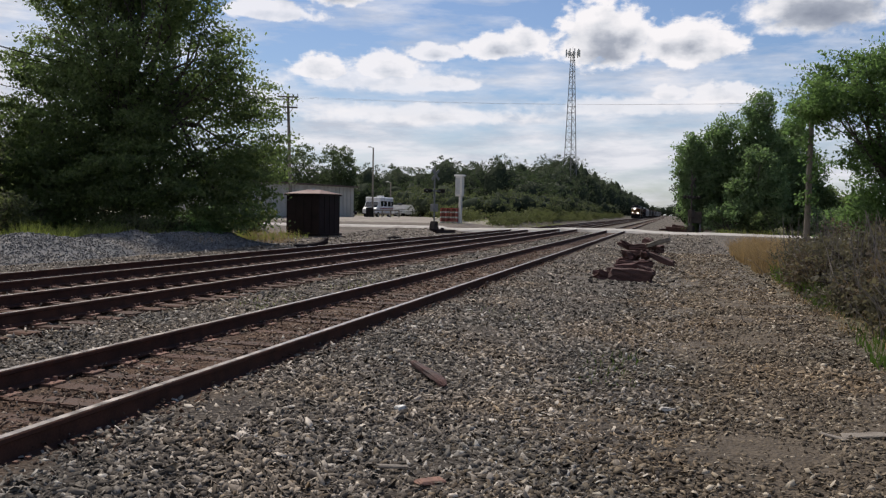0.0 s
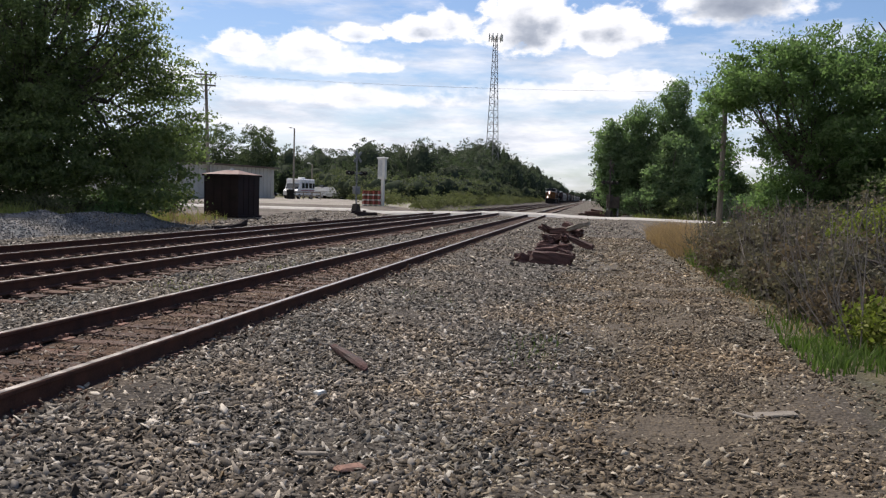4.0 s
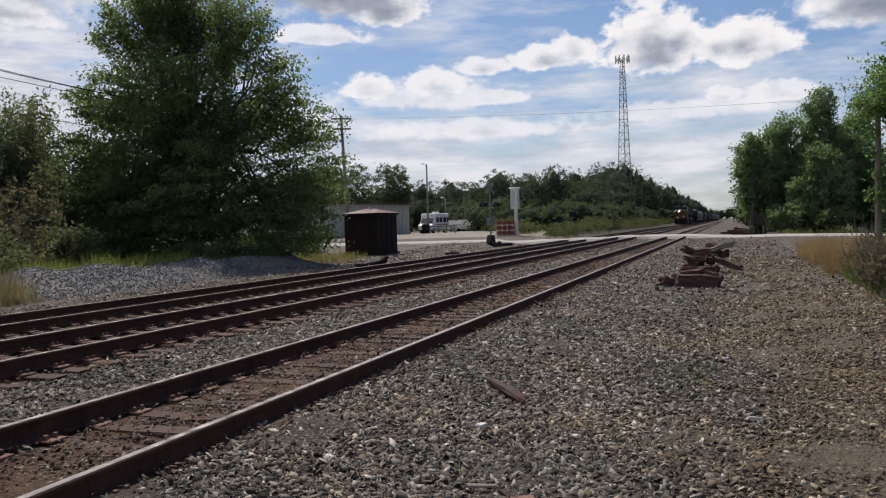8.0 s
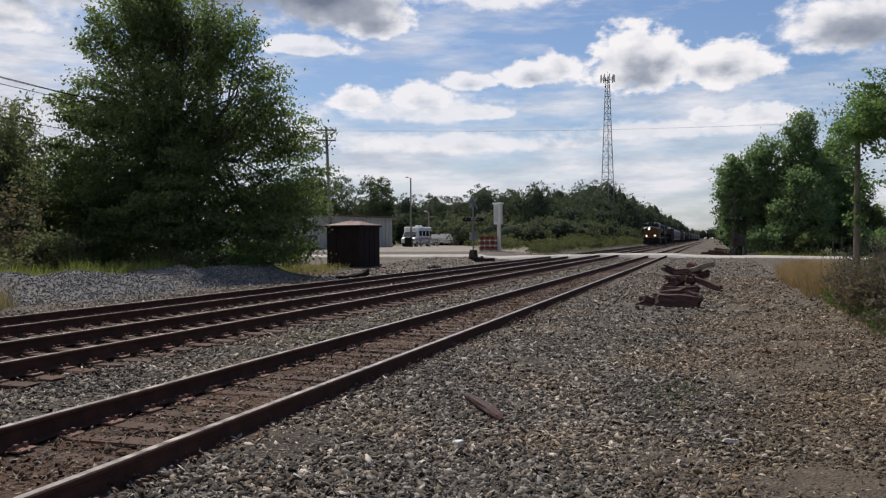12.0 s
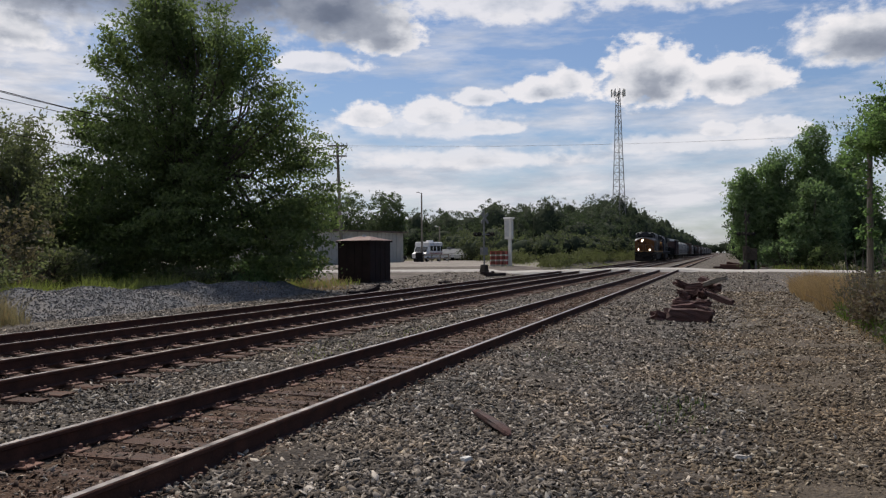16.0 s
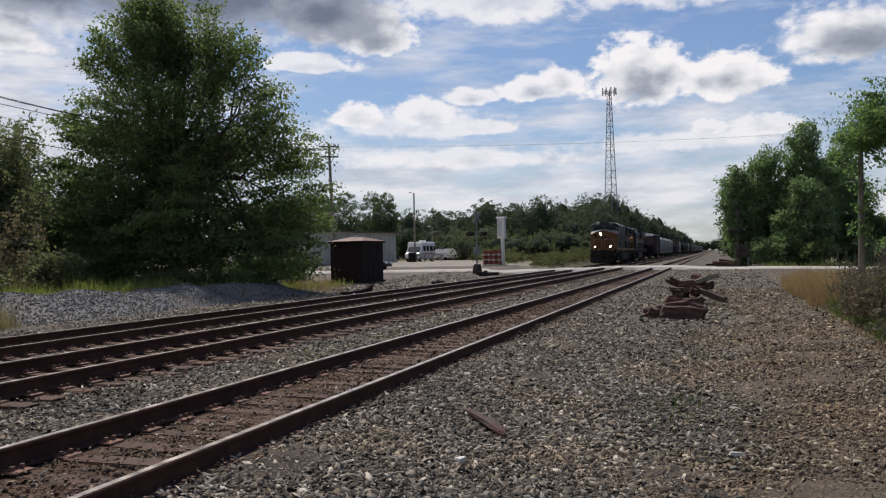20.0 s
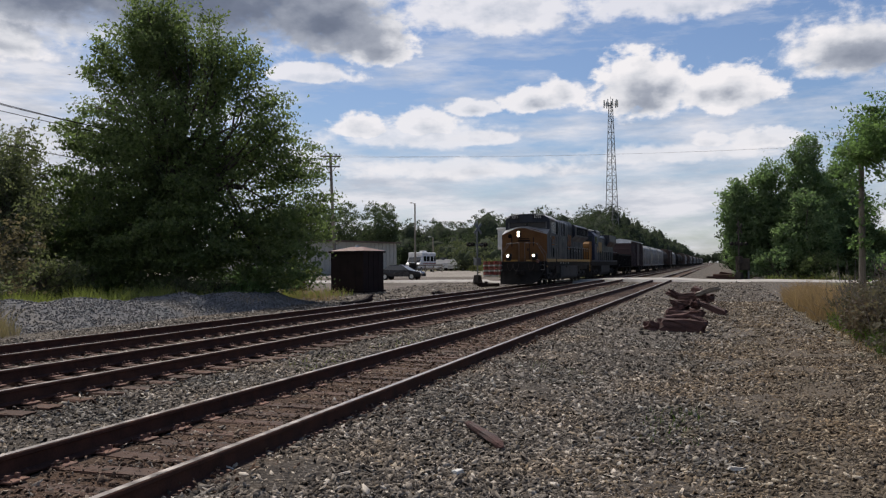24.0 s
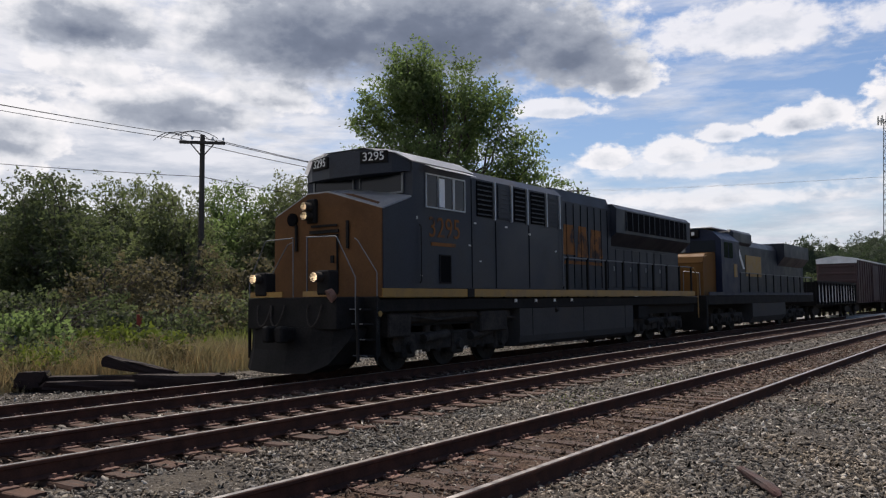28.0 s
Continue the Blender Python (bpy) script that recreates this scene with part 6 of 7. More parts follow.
def small_litter():
    rng = random.Random(3)

    def slab(name, at, size, turn, material, label, category):
        bm = bmesh.new()
        box(bm, -size[0], size[0], -size[1], size[1], -size[2], size[2], size[2] * 0.5)
        for v in bm.verts:
            v.co += Vector((rng.uniform(-0.2, 0.2) * size[0], rng.uniform(-0.25, 0.25) * size[1], rng.uniform(-0.2, 0.2) * size[2]))
        ob = part(name, bm, material)
        ob.matrix_basis = pose(*at, rng.uniform(-8, 8), rng.uniform(-8, 8), turn)
        tagged(ob, label, category)

    slab("white_rock", (0.17, 7.75, -0.375), (0.065, 0.036, 0.016), 20, ROAD, "flat pale rock lying on the dirt path", "rock")
    slab("wood_chip", (1.68, 7.35, -0.38), (0.17, 0.05, 0.012), 12, POLE_WOOD, "splintered pale wood chip on the path", "wood chip")
    slab("wood_chip", (1.45, 7.25, -0.385), (0.1, 0.03, 0.012), -20, POLE_WOOD, "splintered pale wood chip on the path", "wood chip")
    slab("rusty_scrap", (-1.25, 5.0, -0.32), (0.09, 0.045, 0.012), 50, PLATE, "rusty scrap of sheet iron on the ballast", "scrap")
    slab("pale_splinter", (-1.55, 5.15, -0.3), (0.1, 0.018, 0.012), 25, POLE_WOOD, "pale wood splinter on the ballast", "wood chip")
    slab("white_rock", (-1.98, 6.63, -0.28), (0.05, 0.03, 0.02), 60, WHITE_METAL, "small white stone on the ballast", "rock")


small_litter()


def weed_markers():
    """A leaning blue post and a red marker standing in the weeds."""
    c = thing("blue_post", (-24.4, 13.05, gz(-24.4, 13.05)), 0, "leaning bright blue post standing in the weeds", "post")
    bm = bmesh.new()
    rod(bm, (0.14, 0, -0.1), (-0.26, 0, 1.75), 0.06, 0.055, 10)
    part("post", bm, BLUE_POST, c)
    c = thing("red_marker", (-24.4, 17.2, gz(-24.4, 17.2)), 0, "small faded red marker in the weeds", "marker")
    bm = bmesh.new()
    box(bm, -0.025, 0.025, -0.025, 0.025, -0.1, 1.6)
    part("stake", bm, POLE_WOOD, c)
    bm = bmesh.new()
    box(bm, -0.15, 0.15, -0.05, -0.026, 1.3, 1.7, 0.01)
    part("board", bm, RED, c)


BLUE_POST = surface("blue_plastic", (0.02, 0.09, 0.3), (0.03, 0.13, 0.4), 4, 0.4, 0.0, 0.05, 30)
weed_markers()
make_grass("pale_weeds", leafy("pale_weed_stems", (0.16, 0.15, 0.09), (0.3, 0.26, 0.17), (0.36, 0.27, 0.19), 0.45, through_tint=STRAW), [(-24.2, -19.6, 5, 20, 240, 0.9), (-21.0, -18.8, 9, 20, 140, 0.5)], 19, "tall pale seeding weeds behind the tracks", 0.009, 0.4)
make_grass("ballast_weeds", GRASS_GREEN, [(-0.75, -0.1, 8.6, 10.6, 90, 0.12), (-2.9, -1.9, 12.5, 14.5, 60, 0.1)], 17, "thin green weeds growing through the ballast", 0.008)
make_grass("yellow_weeds", GRASS_YELLOW, [(-6.6, -5.8, 11.5, 14.0, 70, 0.1), (-6.4, -5.8, 15, 18, 50, 0.1)], 18, "yellowish weeds between the tracks", 0.008)


def dead_brush():
    """Bare grey twigs standing among the shrubs."""
    rng = np.random.default_rng(55)
    bm = bmesh.new()
    for _ in range(620):
        x, y = rng.uniform(3.1, 5.8), rng.uniform(10.5, 28)
        foot = Vector((x, y, gz(x, y)))
        top = foot + Vector((rng.normal(-0.2, 0.35), rng.normal(0, 0.35), rng.uniform(0.5, 1.9)))
        limb(bm, foot, top, 0.011, 0.004, rng, 3, 0.12, 4)
    tagged(part("dead_twigs", bm, TWIG), "bare grey dead twigs among the shrubs", "twigs", kind="stuff")


dead_brush()


# ---- train ----
# Top of the lead nose: reflected sky put into a pale, glossy grey.
NOSE_TOP = surface("sky_paled_nose_grey", (0.18, 0.18, 0.185), (0.34, 0.34, 0.35), 3, 0.4, 0.1, 0.15, 30, spec=0.6)
NOSE_LIGHTER = surface("lighter_yellow_paint", (0.145, 0.068, 0.02), (0.2, 0.096, 0.028), 1.5, 0.7, 0.0, 0.05, 25, spec=0.12)
NOSE_END, SPEED = 12.45, 10.87  # the first coupler at 28 s; metres a second


def text_mesh(words, size):
    data = bpy.data.curves.new("lettering", "FONT")
    data.body, data.size, data.extrude, data.align_x, data.align_y = words, size, 0.004, "CENTER", "CENTER"
    temp = bpy.data.objects.new("lettering", data)
    scene.collection.objects.link(temp)
    mesh = bpy.data.meshes.new_from_object(temp.evaluated_get(bpy.context.evaluated_depsgraph_get()))
    bpy.data.objects.remove(temp)
    return mesh


def lettering(name, words, size, m, material, parent, label=""):
    ob = finish(name, text_mesh(words, size), material, parent, label)
    ob.matrix_basis = m
    return ob


def make_truck(parent, y, axles, wheels, side_x=1.12):
    """A three-axle truck about y, with side frames, boxes and springs; its wheelsets are added to wheels."""
    bm = bmesh.new()
    ends = max(abs(a) for a in axles)
    for s in (-1, 1):
        prism(bm, [(-ends - 0.55, 0.62), (-ends - 0.45, 0.45), (ends + 0.45, 0.45), (ends + 0.55, 0.62), (ends + 0.5, 0.85), (-ends - 0.5, 0.85)], s * side_x - 0.08, s * side_x + 0.08, "x")
        for a in axles:
            box(bm, s * side_x - 0.14, s * side_x + 0.14, a - 0.24, a + 0.24, 0.3, 0.82, 0.04)
            rod(bm, (s * side_x + s * 0.12, a, 0.53), (s * side_x + s * 0.24, a, 0.53), 0.15, 0.12, 12)
        for a, b in zip(axles, axles[1:]):
            for q in (-0.2, 0.2):
                rod(bm, (s * (side_x + 0.02), (a + b) / 2 + q, 0.4), (s * (side_x + 0.02), (a + b) / 2 + q, 1.0), 0.1, sides=10)
            rod(bm, (s * (side_x + 0.16), (a + b) / 2 - 0.5, 0.7), (s * (side_x + 0.16), (a + b) / 2 + 0.45, 0.78), 0.11, sides=10)
    bmesh.ops.translate(bm, verts=bm.verts, vec=(0, y, 0))
    part("truck_frame", bm, GREASE, parent)
    for a in axles:
        bm = bmesh.new()
        for s in (-1, 1):
            rod(bm, (s * 0.69, 0, 0), (s * 0.83, 0, 0), 0.53, sides=24)
            rod(bm, (s * 0.655, 0, 0), (s * 0.69, 0, 0), 0.56, sides=24)
            for k in range(6):
                t = k * math.pi / 3
                rod(bm, (s * 0.83, 0.3 * math.cos(t), 0.3 * math.sin(t)), (s * 0.845, 0.3 * math.cos(t), 0.3 * math.sin(t)), 0.06, sides=8)
        rod(bm, (-0.7, 0, 0), (0.7, 0, 0), 0.1, sides=10)
        w = part("wheelset", bm, GREASE, parent)
        w.matrix_basis = pose(0, y + a, 0.54)
        wheels.append((w, y + a, 0.54))


def handrail(bm, points, r=0.02):
    for a, b in zip(points, points[1:]):
        rod(bm, a, b, r, sides=6)


def make_lead_engine(wheels):
    e = thing("locomotive", label="dark blue and yellow diesel freight locomotive with bright headlights", category="locomotive", group="train")
    W = 1.58  # half width of cab
    # frame, sill and walkway
    bm = bmesh.new()
    box(bm, -1.5, 1.5, 0.95, 21.7, 1.32, 1.62, 0.03)
    box(bm, -1.25, 1.25, 0.9, 21.75, 1.0, 1.32)
    part("frame", bm, BLACK, e)
    for s in (-1, 1):
        bm = bmesh.new()
        box(bm, s * 1.5, s * 1.6, 0.99, 20.9, 1.64, 1.83)
        part("stripe", bm, STRIPE, e, "yellow stripe along the sill")
        for k in range(4):
            bm = bmesh.new()
            box(bm, s * 1.5, s * 1.53, 6.6 + 1.1 * k, 6.7 + 1.1 * k, 1.5, 1.58)
            part("reflector", bm, WHITE_PAINT, e)
    # plow, front porch and steps
    bm = bmesh.new()
    rings = []
    for x, y, low, high in ((-1.52, 0.28, 0.16, 1.0), (-1.2, 0.05, 0.12, 1.02), (-0.6, -0.1, 0.1, 1.04), (0.0, -0.16, 0.1, 1.04), (0.6, -0.1, 0.12, 1.04), (1.05, 0.05, 0.3, 1.02), (1.38, 0.28, 0.75, 1.0)):
        rings.append([bm.verts.new(p) for p in ((x, y - 0.14, low), (x, y - 0.02, (low + high) / 2), (x, y + 0.02, high), (x, 0.75, high), (x, 0.6, low))])
    for a, b in zip(rings, rings[1:]):
        for k in range(5):
            bm.faces.new((a[k], b[k], b[(k + 1) % 5], a[(k + 1) % 5]))
    bm.faces.new(rings[0])
    bm.faces.new(rings[-1][::-1])
    part("snow_plow", bm, BLACK, e, "black curved snow plow")
    bm = bmesh.new()
    box(bm, -1.3, 1.25, -0.05, 0.95, 1.0, 1.66, 0.02)
    box(bm, -1.56, 1.54, 0.8, 0.98, 0.4, 1.66, 0.02)
    part("pilot", bm, BLACK, e)
    for x0, x1 in ((-1.2, -0.25), (0.35, 1.2)):
        bm = bmesh.new()
        box(bm, x0, x1, -0.08, -0.05, 1.67, 1.78)
        part("porch_edge", bm, STRIPE, e, "yellow edge of the front porch")
    bm = bmesh.new()
    box(bm, -0.2, 0.2, -0.45, 0.2, 0.76, 1.04, 0.05)
    box(bm, -0.3, -0.12, -0.62, -0.35, 0.74, 1.08, 0.04)
    box(bm, 0.1, 0.3, -0.64, -0.4, 0.74, 1.08, 0.04)
    part("coupler", bm, BLACK, e)
    for s in (-0.95, -0.55, 0.5):
        bm = bmesh.new()
        pts = [(s + 0.19 - 0.19 * math.cos(k * math.pi / 10), -0.08 - 0.1 * math.sin(k * math.pi / 10), 1.5 - 0.44 * math.sin(k * math.pi / 10)) for k in range(11)]
        handrail(bm, pts, 0.021)
        part("air_hose", bm, GREASE, e, "dusty hanging air hose")
    bm = bmesh.new()
    rod(bm, (1.16, -0.02, 1.72), (1.1, -0.12, 1.66), 0.12, 0.14, 12)
    part("hand_brake_wheel", bm, PLATE, e)
    for s in (-1, 1):
        bm = bmesh.new()
        box(bm, s * 1.54, s * 1.58, 0.2, 0.26, 0.35, 1.66)
        box(bm, s * 1.54, s * 1.58, 0.78, 0.84, 0.35, 1.66)
        part("step_side", bm, BLACK, e)
        for z in (0.45, 0.78, 1.1, 1.4):
            bm = bmesh.new()
            box(bm, s * 1.1, s * 1.56, 0.64 - z * 0.2, 0.95 - z * 0.2, z - 0.02, z + 0.012)
            step = part("step", bm, BLACK, e)
            bm = bmesh.new()
            box(bm, s * 1.14, s * 1.54, 0.62 - z * 0.2, 0.642 - z * 0.2, z - 0.004, z + 0.014)
            part("tread_edge", bm, GALV, step, "worn bright step edge")
        bm = bmesh.new()
        handrail(bm, [(s * 1.46, 0.3, 1.0), (s * 1.53, 0.2, 1.14), (s * 1.53, 0.2, 2.05), (s * 1.04, 0.2, 2.88), (s * 1.0, 0.2, 2.9)], 0.013)
        handrail(bm, [(s * 1.55, 0.86, 0.85), (s * 1.55, 0.86, 2.16), (s * 1.04, 0.86, 2.84), (s * 0.92, 0.9, 2.9)], 0.013)
        handrail(bm, [(s * 1.0, 0.2, 2.9), (s * 0.2, 0.2, 2.92), (s * 0.2, 0.2, 1.66)], 0.013)
        part("front_handrail", bm, LATTICE, e, "worn steel handrail")
    # nose
    bm = bmesh.new()
    face = [(-1.58, 1.66), (1.57, 1.66), (1.57, 3.5), (0.05, 3.96), (-0.55, 3.96), (-1.58, 3.5)]
    back = [(-1.58, 1.66), (1.57, 1.66), (1.57, 3.82), (0.05, 4.07), (-0.55, 4.07), (-1.58, 3.82)]
    a = [bm.verts.new((x, 0.98 if z < 3 else 1.02, z)) for x, z in face]
    b = [bm.verts.new((x, 2.1, z)) for x, z in back]
    bm.faces.new(a)
    bm.faces.new(b[::-1])
    for k in range(6):
        bm.faces.new((a[k], a[k - 1], b[k - 1], b[k]))
    part("nose", bm, YELLOW_SHADED, e, "yellow nose")
    bm = bmesh.new()
    for lo, hi in (((1.57, 3.5), (0.05, 3.96)), ((0.05, 3.96), (-0.55, 3.96)), ((-0.55, 3.96), (-1.58, 3.5))):
        rise = {3.5: 0.345, 3.96: 0.14}
        ends = ((lo, 1.03, 0.0), (hi, 1.03, 0.0), (hi, 2.05, rise[hi[1]]), (lo, 2.05, rise[lo[1]]))
        under = [bm.verts.new((q[0], y, q[1] + up - 0.01)) for q, y, up in ends]
        over = [bm.verts.new((q[0], y, q[1] + up + 0.03)) for q, y, up in ends]
        bm.faces.new(over)
        bm.faces.new(under[::-1])
        for k in range(4):
            bm.faces.new((over[k], over[k - 1], under[k - 1], under[k]))
    part("nose_top", bm, NOSE_TOP, e, "grey top of the nose, paled for the sky it reflects")
    for s in (-1, 1):
        bm = bmesh.new()
        prism(bm, [(1.02, 1.68), (2.1, 1.68), (2.1, 3.84), (1.03, 3.5)], s * 1.57, s * 1.592, "x")
        part("nose_side", bm, BLUE, e, "blue side of the nose")
    bm = bmesh.new()
    box(bm, -0.5, 0.35, 0.945, 0.99, 1.75, 2.98, 0.015)
    door = part("nose_door", bm, YELLOW_SHADED, e)
    bm = bmesh.new()
    for q in ((-0.53, -0.5, 1.75, 3.0), (0.35, 0.38, 1.75, 3.0), (-0.53, 0.38, 2.985, 3.02)):
        box(bm, q[0], q[1], 0.95, 0.985, q[2], q[3])
    part("door_seal", bm, BLACK, door)
    bm = bmesh.new()
    box(bm, 0.22, 0.3, 0.9, 0.95, 2.4, 2.56)
    part("door_latch", bm, BLACK, door)
    bm = bmesh.new()
    box(bm, -0.45, 0.4, 0.955, 0.985, 3.06, 3.13)
    box(bm, -0.4, 0.35, 0.955, 0.985, 3.2, 3.25)
    for x in (-0.9, 0.62):
        box(bm, x, x + 0.06, 0.95, 0.99, 2.7, 3.3)
    part("nose_grab_irons", bm, BLACK, e, "dark grab irons and lettering bar")
    bm = bmesh.new()
    rod(bm, (-1.0, 0.96, 3.42), (-1.0, 1.03, 3.42), 0.15, sides=14)
    part("bell_hole", bm, DARK, e)
    bm = bmesh.new()
    box(bm, -0.53, -0.25, 0.92, 1.06, 3.3, 3.84, 0.03)
    case = part("headlight_case", bm, BLACK, e)
    for z in (3.45, 3.66):
        bm = bmesh.new()
        rod(bm, (-0.39, 0.7, z), (-0.39, 0.925, z), 0.1, 0.09, sides=16, caps=False)
        bmesh.ops.solidify(bm, geom=bm.faces, thickness=0.008)
        part("lamp_tube", bm, GREASE, case)
        bm = bmesh.new()
        rod(bm, (-0.39, 0.912, z), (-0.39, 0.922, z), 0.07, sides=14)
        part("headlight", bm, LAMP, case, "glowing headlight")
    for s in (-1, 1):
        bm = bmesh.new()
        box(bm, s * 0.9 - 0.14, s * 0.9 + 0.2, -0.12, 0.2, 1.7, 2.2, 0.03)
        case = part("ditch_light_case", bm, BLACK, e)
        bm = bmesh.new()
        rod(bm, (s * 0.88, -0.32, 2.06), (s * 0.88, -0.12, 2.06), 0.11, 0.1, sides=16, caps=False)
        bmesh.ops.solidify(bm, geom=bm.faces, thickness=0.008)
        part("lamp_tube", bm, GREASE, case)
        bm = bmesh.new()
        rod(bm, (s * 0.88, -0.135, 2.06), (s * 0.88, -0.125, 2.06), 0.075, sides=14)
        part("ditch_light", bm, LAMP, case, "glowing ditch light")
    # cab
    bm = bmesh.new()
    prism(bm, [(-W, 1.84), (W, 1.84), (W, 4.62), (1.22, 4.86), (0.6, 4.95), (-0.6, 4.95), (-1.22, 4.86), (-W, 4.62)], 2.08, 4.45)
    cab = part("cab", bm, BLUE, e, "dark blue cab")
    bm = bmesh.new()
    for s in (-1, 1):
        v = [bm.verts.new(p) for p in ((s * 1.22, 1.75, 4.885), (s * 0.6, 1.6, 4.975), (s * 0.6, 4.5, 4.975), (s * 1.22, 4.5, 4.885), (s * (W + 0.05), 4.5, 4.63), (s * (W + 0.03), 2.0, 4.64))]
        bm.faces.new(v[:4])
        bm.faces.new((v[0], v[3], v[4], v[5]))
    v = [bm.verts.new(p) for p in ((-0.6, 1.6, 4.975), (0.6, 1.6, 4.975), (0.6, 4.5, 4.975), (-0.6, 4.5, 4.975))]
    bm.faces.new(v)
    bmesh.ops.solidify(bm, geom=bm.faces, thickness=0.03)
    part("cab_roof", bm, ROOF_GREY, e, "grey cab roof, paled for the sun glare on it")
    bm = bmesh.new()
    rings = []
    for x, y, low, high in ((-1.54, 2.06, 4.42, 4.62), (-1.2, 1.84, 4.4, 4.85), (-0.45, 1.62, 4.38, 4.95), (0.45, 1.62, 4.38, 4.95), (1.2, 1.84, 4.4, 4.85), (1.54, 2.06, 4.42, 4.62)):
        rings.append([bm.verts.new(p) for p in ((x, y, low), (x, y, high), (x, 2.1, high), (x, 2.1, low))])
    for a, b in zip(rings, rings[1:]):
        for k in range(4):
            bm.faces.new((a[k], b[k], b[(k + 1) % 4], a[(k + 1) % 4]))
    part("visor", bm, BLUE, e)
    for s in (-1, 1):
        bm = bmesh.new()
        box(bm, s * 0.12, s * 1.3, 2.05, 2.075, 3.98, 4.38)
        pane = part("windshield", bm, CAB_GLASS, e)
        bm = bmesh.new()
        for q in ((s * 0.08, s * 0.12, 3.95, 4.4), (s * 1.3, s * 1.35, 3.95, 4.4), (s * 0.12, s * 1.3, 3.95, 3.99)):
            box(bm, q[0], q[1], 2.03, 2.07, q[2], q[3])
        part("windshield_frame", bm, LATTICE, pane)
        bm = bmesh.new()
        box(bm, -0.33, 0.33, -0.03, 0.03, -0.13, 0.13, 0.01)
        board = part("number_board", bm, BLACK, e)
        board.matrix_basis = pose(s * 0.8, 1.7, 4.76, 0, 0, 16 * s)
        lettering("number", "3295", 0.27, pose(0, -0.035, 0, 90, 0, 0), WHITE_PAINT, board, "white road number")
        # side windows with pale frames
        for y0, y1 in ((2.58, 3.0), (3.04, 3.62), (3.7, 4.12)):
            bm = bmesh.new()
            box(bm, s * W - 0.01, s * (W + 0.012), y0, y1, 3.68, 4.4)
            pane = part("side_window", bm, CAB_GLASS, e)
            bm = bmesh.new()
            for q in ((y0 - 0.03, y0, 3.65, 4.43), (y1, y1 + 0.03, 3.65, 4.43), (y0, y1, 3.65, 3.68), (y0, y1, 4.4, 4.43)):
                box(bm, s * W, s * (W + 0.03), *q)
            part("window_frame", bm, GALV, pane)
        if s > 0:
            bm = bmesh.new()
            v = [bm.verts.new(p) for p in ((s * W, 2.5, 4.62), (s * W, 4.25, 4.62), (s * (W + 0.3), 4.25, 4.5), (s * (W + 0.3), 2.5, 4.5))]
            bm.faces.new(v)
            bmesh.ops.solidify(bm, geom=bm.faces, thickness=0.02)
            part("sun_shade", bm, ROOF_GREY, e)
        lettering("number", "3295", 0.66, pose(s * (W + 0.006), 3.3, 3.2, 90, 0, 90 * s), FADED, e, "faded orange road number")
        bm = bmesh.new()
        box(bm, s * W, s * (W + 0.012), 2.75, 3.75, 2.8, 2.88)
        part("underline", bm, FADED, e)
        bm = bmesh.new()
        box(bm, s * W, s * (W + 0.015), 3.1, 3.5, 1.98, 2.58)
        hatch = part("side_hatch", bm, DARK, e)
        bm = bmesh.new()
        for q in ((3.07, 3.1, 1.95, 2.61), (3.5, 3.53, 1.95, 2.61), (3.1, 3.5, 2.58, 2.61), (3.1, 3.5, 1.95, 1.98)):
            box(bm, s * W, s * (W + 0.022), *q)
        part("hatch_frame", bm, BLACK, hatch)
        bm = bmesh.new()
        box(bm, s * (W + 0.013), s * (W + 0.018), 3.08, 3.3, 3.7, 4.36)
        part("window_blind", bm, ROOF_GREY, e, "pale blind in the cab window")
        for y, z, w, h in ((2.2, 3.36, 0.05, 0.07), (4.3, 2.86, 0.09, 0.04), (4.62, 3.42, 0.1, 0.04), (4.85, 2.5, 0.08, 0.03), (2.35, 2.1, 0.05, 0.03), (6.1, 3.42, 0.12, 0.04), (7.35, 3.3, 0.1, 0.05), (8.9, 2.9, 0.07, 0.05)):
            bm = bmesh.new()
            off = W if y < 4.45 else 1.54
            box(bm, s * off, s * (off + 0.01), y, y + w, z, z + h)
            part("stencil_bar", bm, WHITE_METAL, e)
        for y in (4.44, 5.62, 7.36, 9.36):
            bm = bmesh.new()
            box(bm, s * 1.54, s * (1.552 if y > 5 else W + 0.008), y, y + 0.025, 1.86, 3.55 if y > 5 else 4.5)
            part("panel_seam", bm, DARK, e)
        bm = bmesh.new()
        handrail(bm, [(s * (W + 0.01), 2.3, 1.95), (s * (W + 0.06), 2.3, 2.0), (s * (W + 0.06), 2.3, 3.2), (s * (W + 0.01), 2.3, 3.25)], 0.012)
        part("grab_iron", bm, BLACK, e)
        bm = bmesh.new()
        handrail(bm, [(s * 1.55, 9.25, 1.9), (s * 1.61, 9.25, 1.95), (s * 1.61, 9.25, 3.6), (s * 1.55, 9.25, 3.65)], 0.014)
        part("grab_iron", bm, LATTICE, e)
        bm = bmesh.new()
        box(bm, s * 1.5, s * 1.612, 4.2, 4.5, 1.635, 1.836)
        part("stripe_gap", bm, BLACK, e)
        bm = bmesh.new()
        rod(bm, (s * 1.57, 0.92, 1.3), (s * 1.59, 0.92, 1.3), 0.06, sides=12)
        part("brake_indicator", bm, STRIPE, e)
        for y0, y1 in ((1.35, 2.15), (5.0, 6.3)):
            bm = bmesh.new()
            box(bm, s * 1.12, s * 1.46, y0, y1, 0.78, 1.3, 0.03)
            part("sandbox", bm, GREASE, e)
        bm = bmesh.new()
        handrail(bm, [(s * 1.36, 2.0, 1.25), (s * 1.38, 3.2, 1.12), (s * 1.36, 4.6, 1.18), (s * 1.38, 6.8, 1.1)], 0.028)
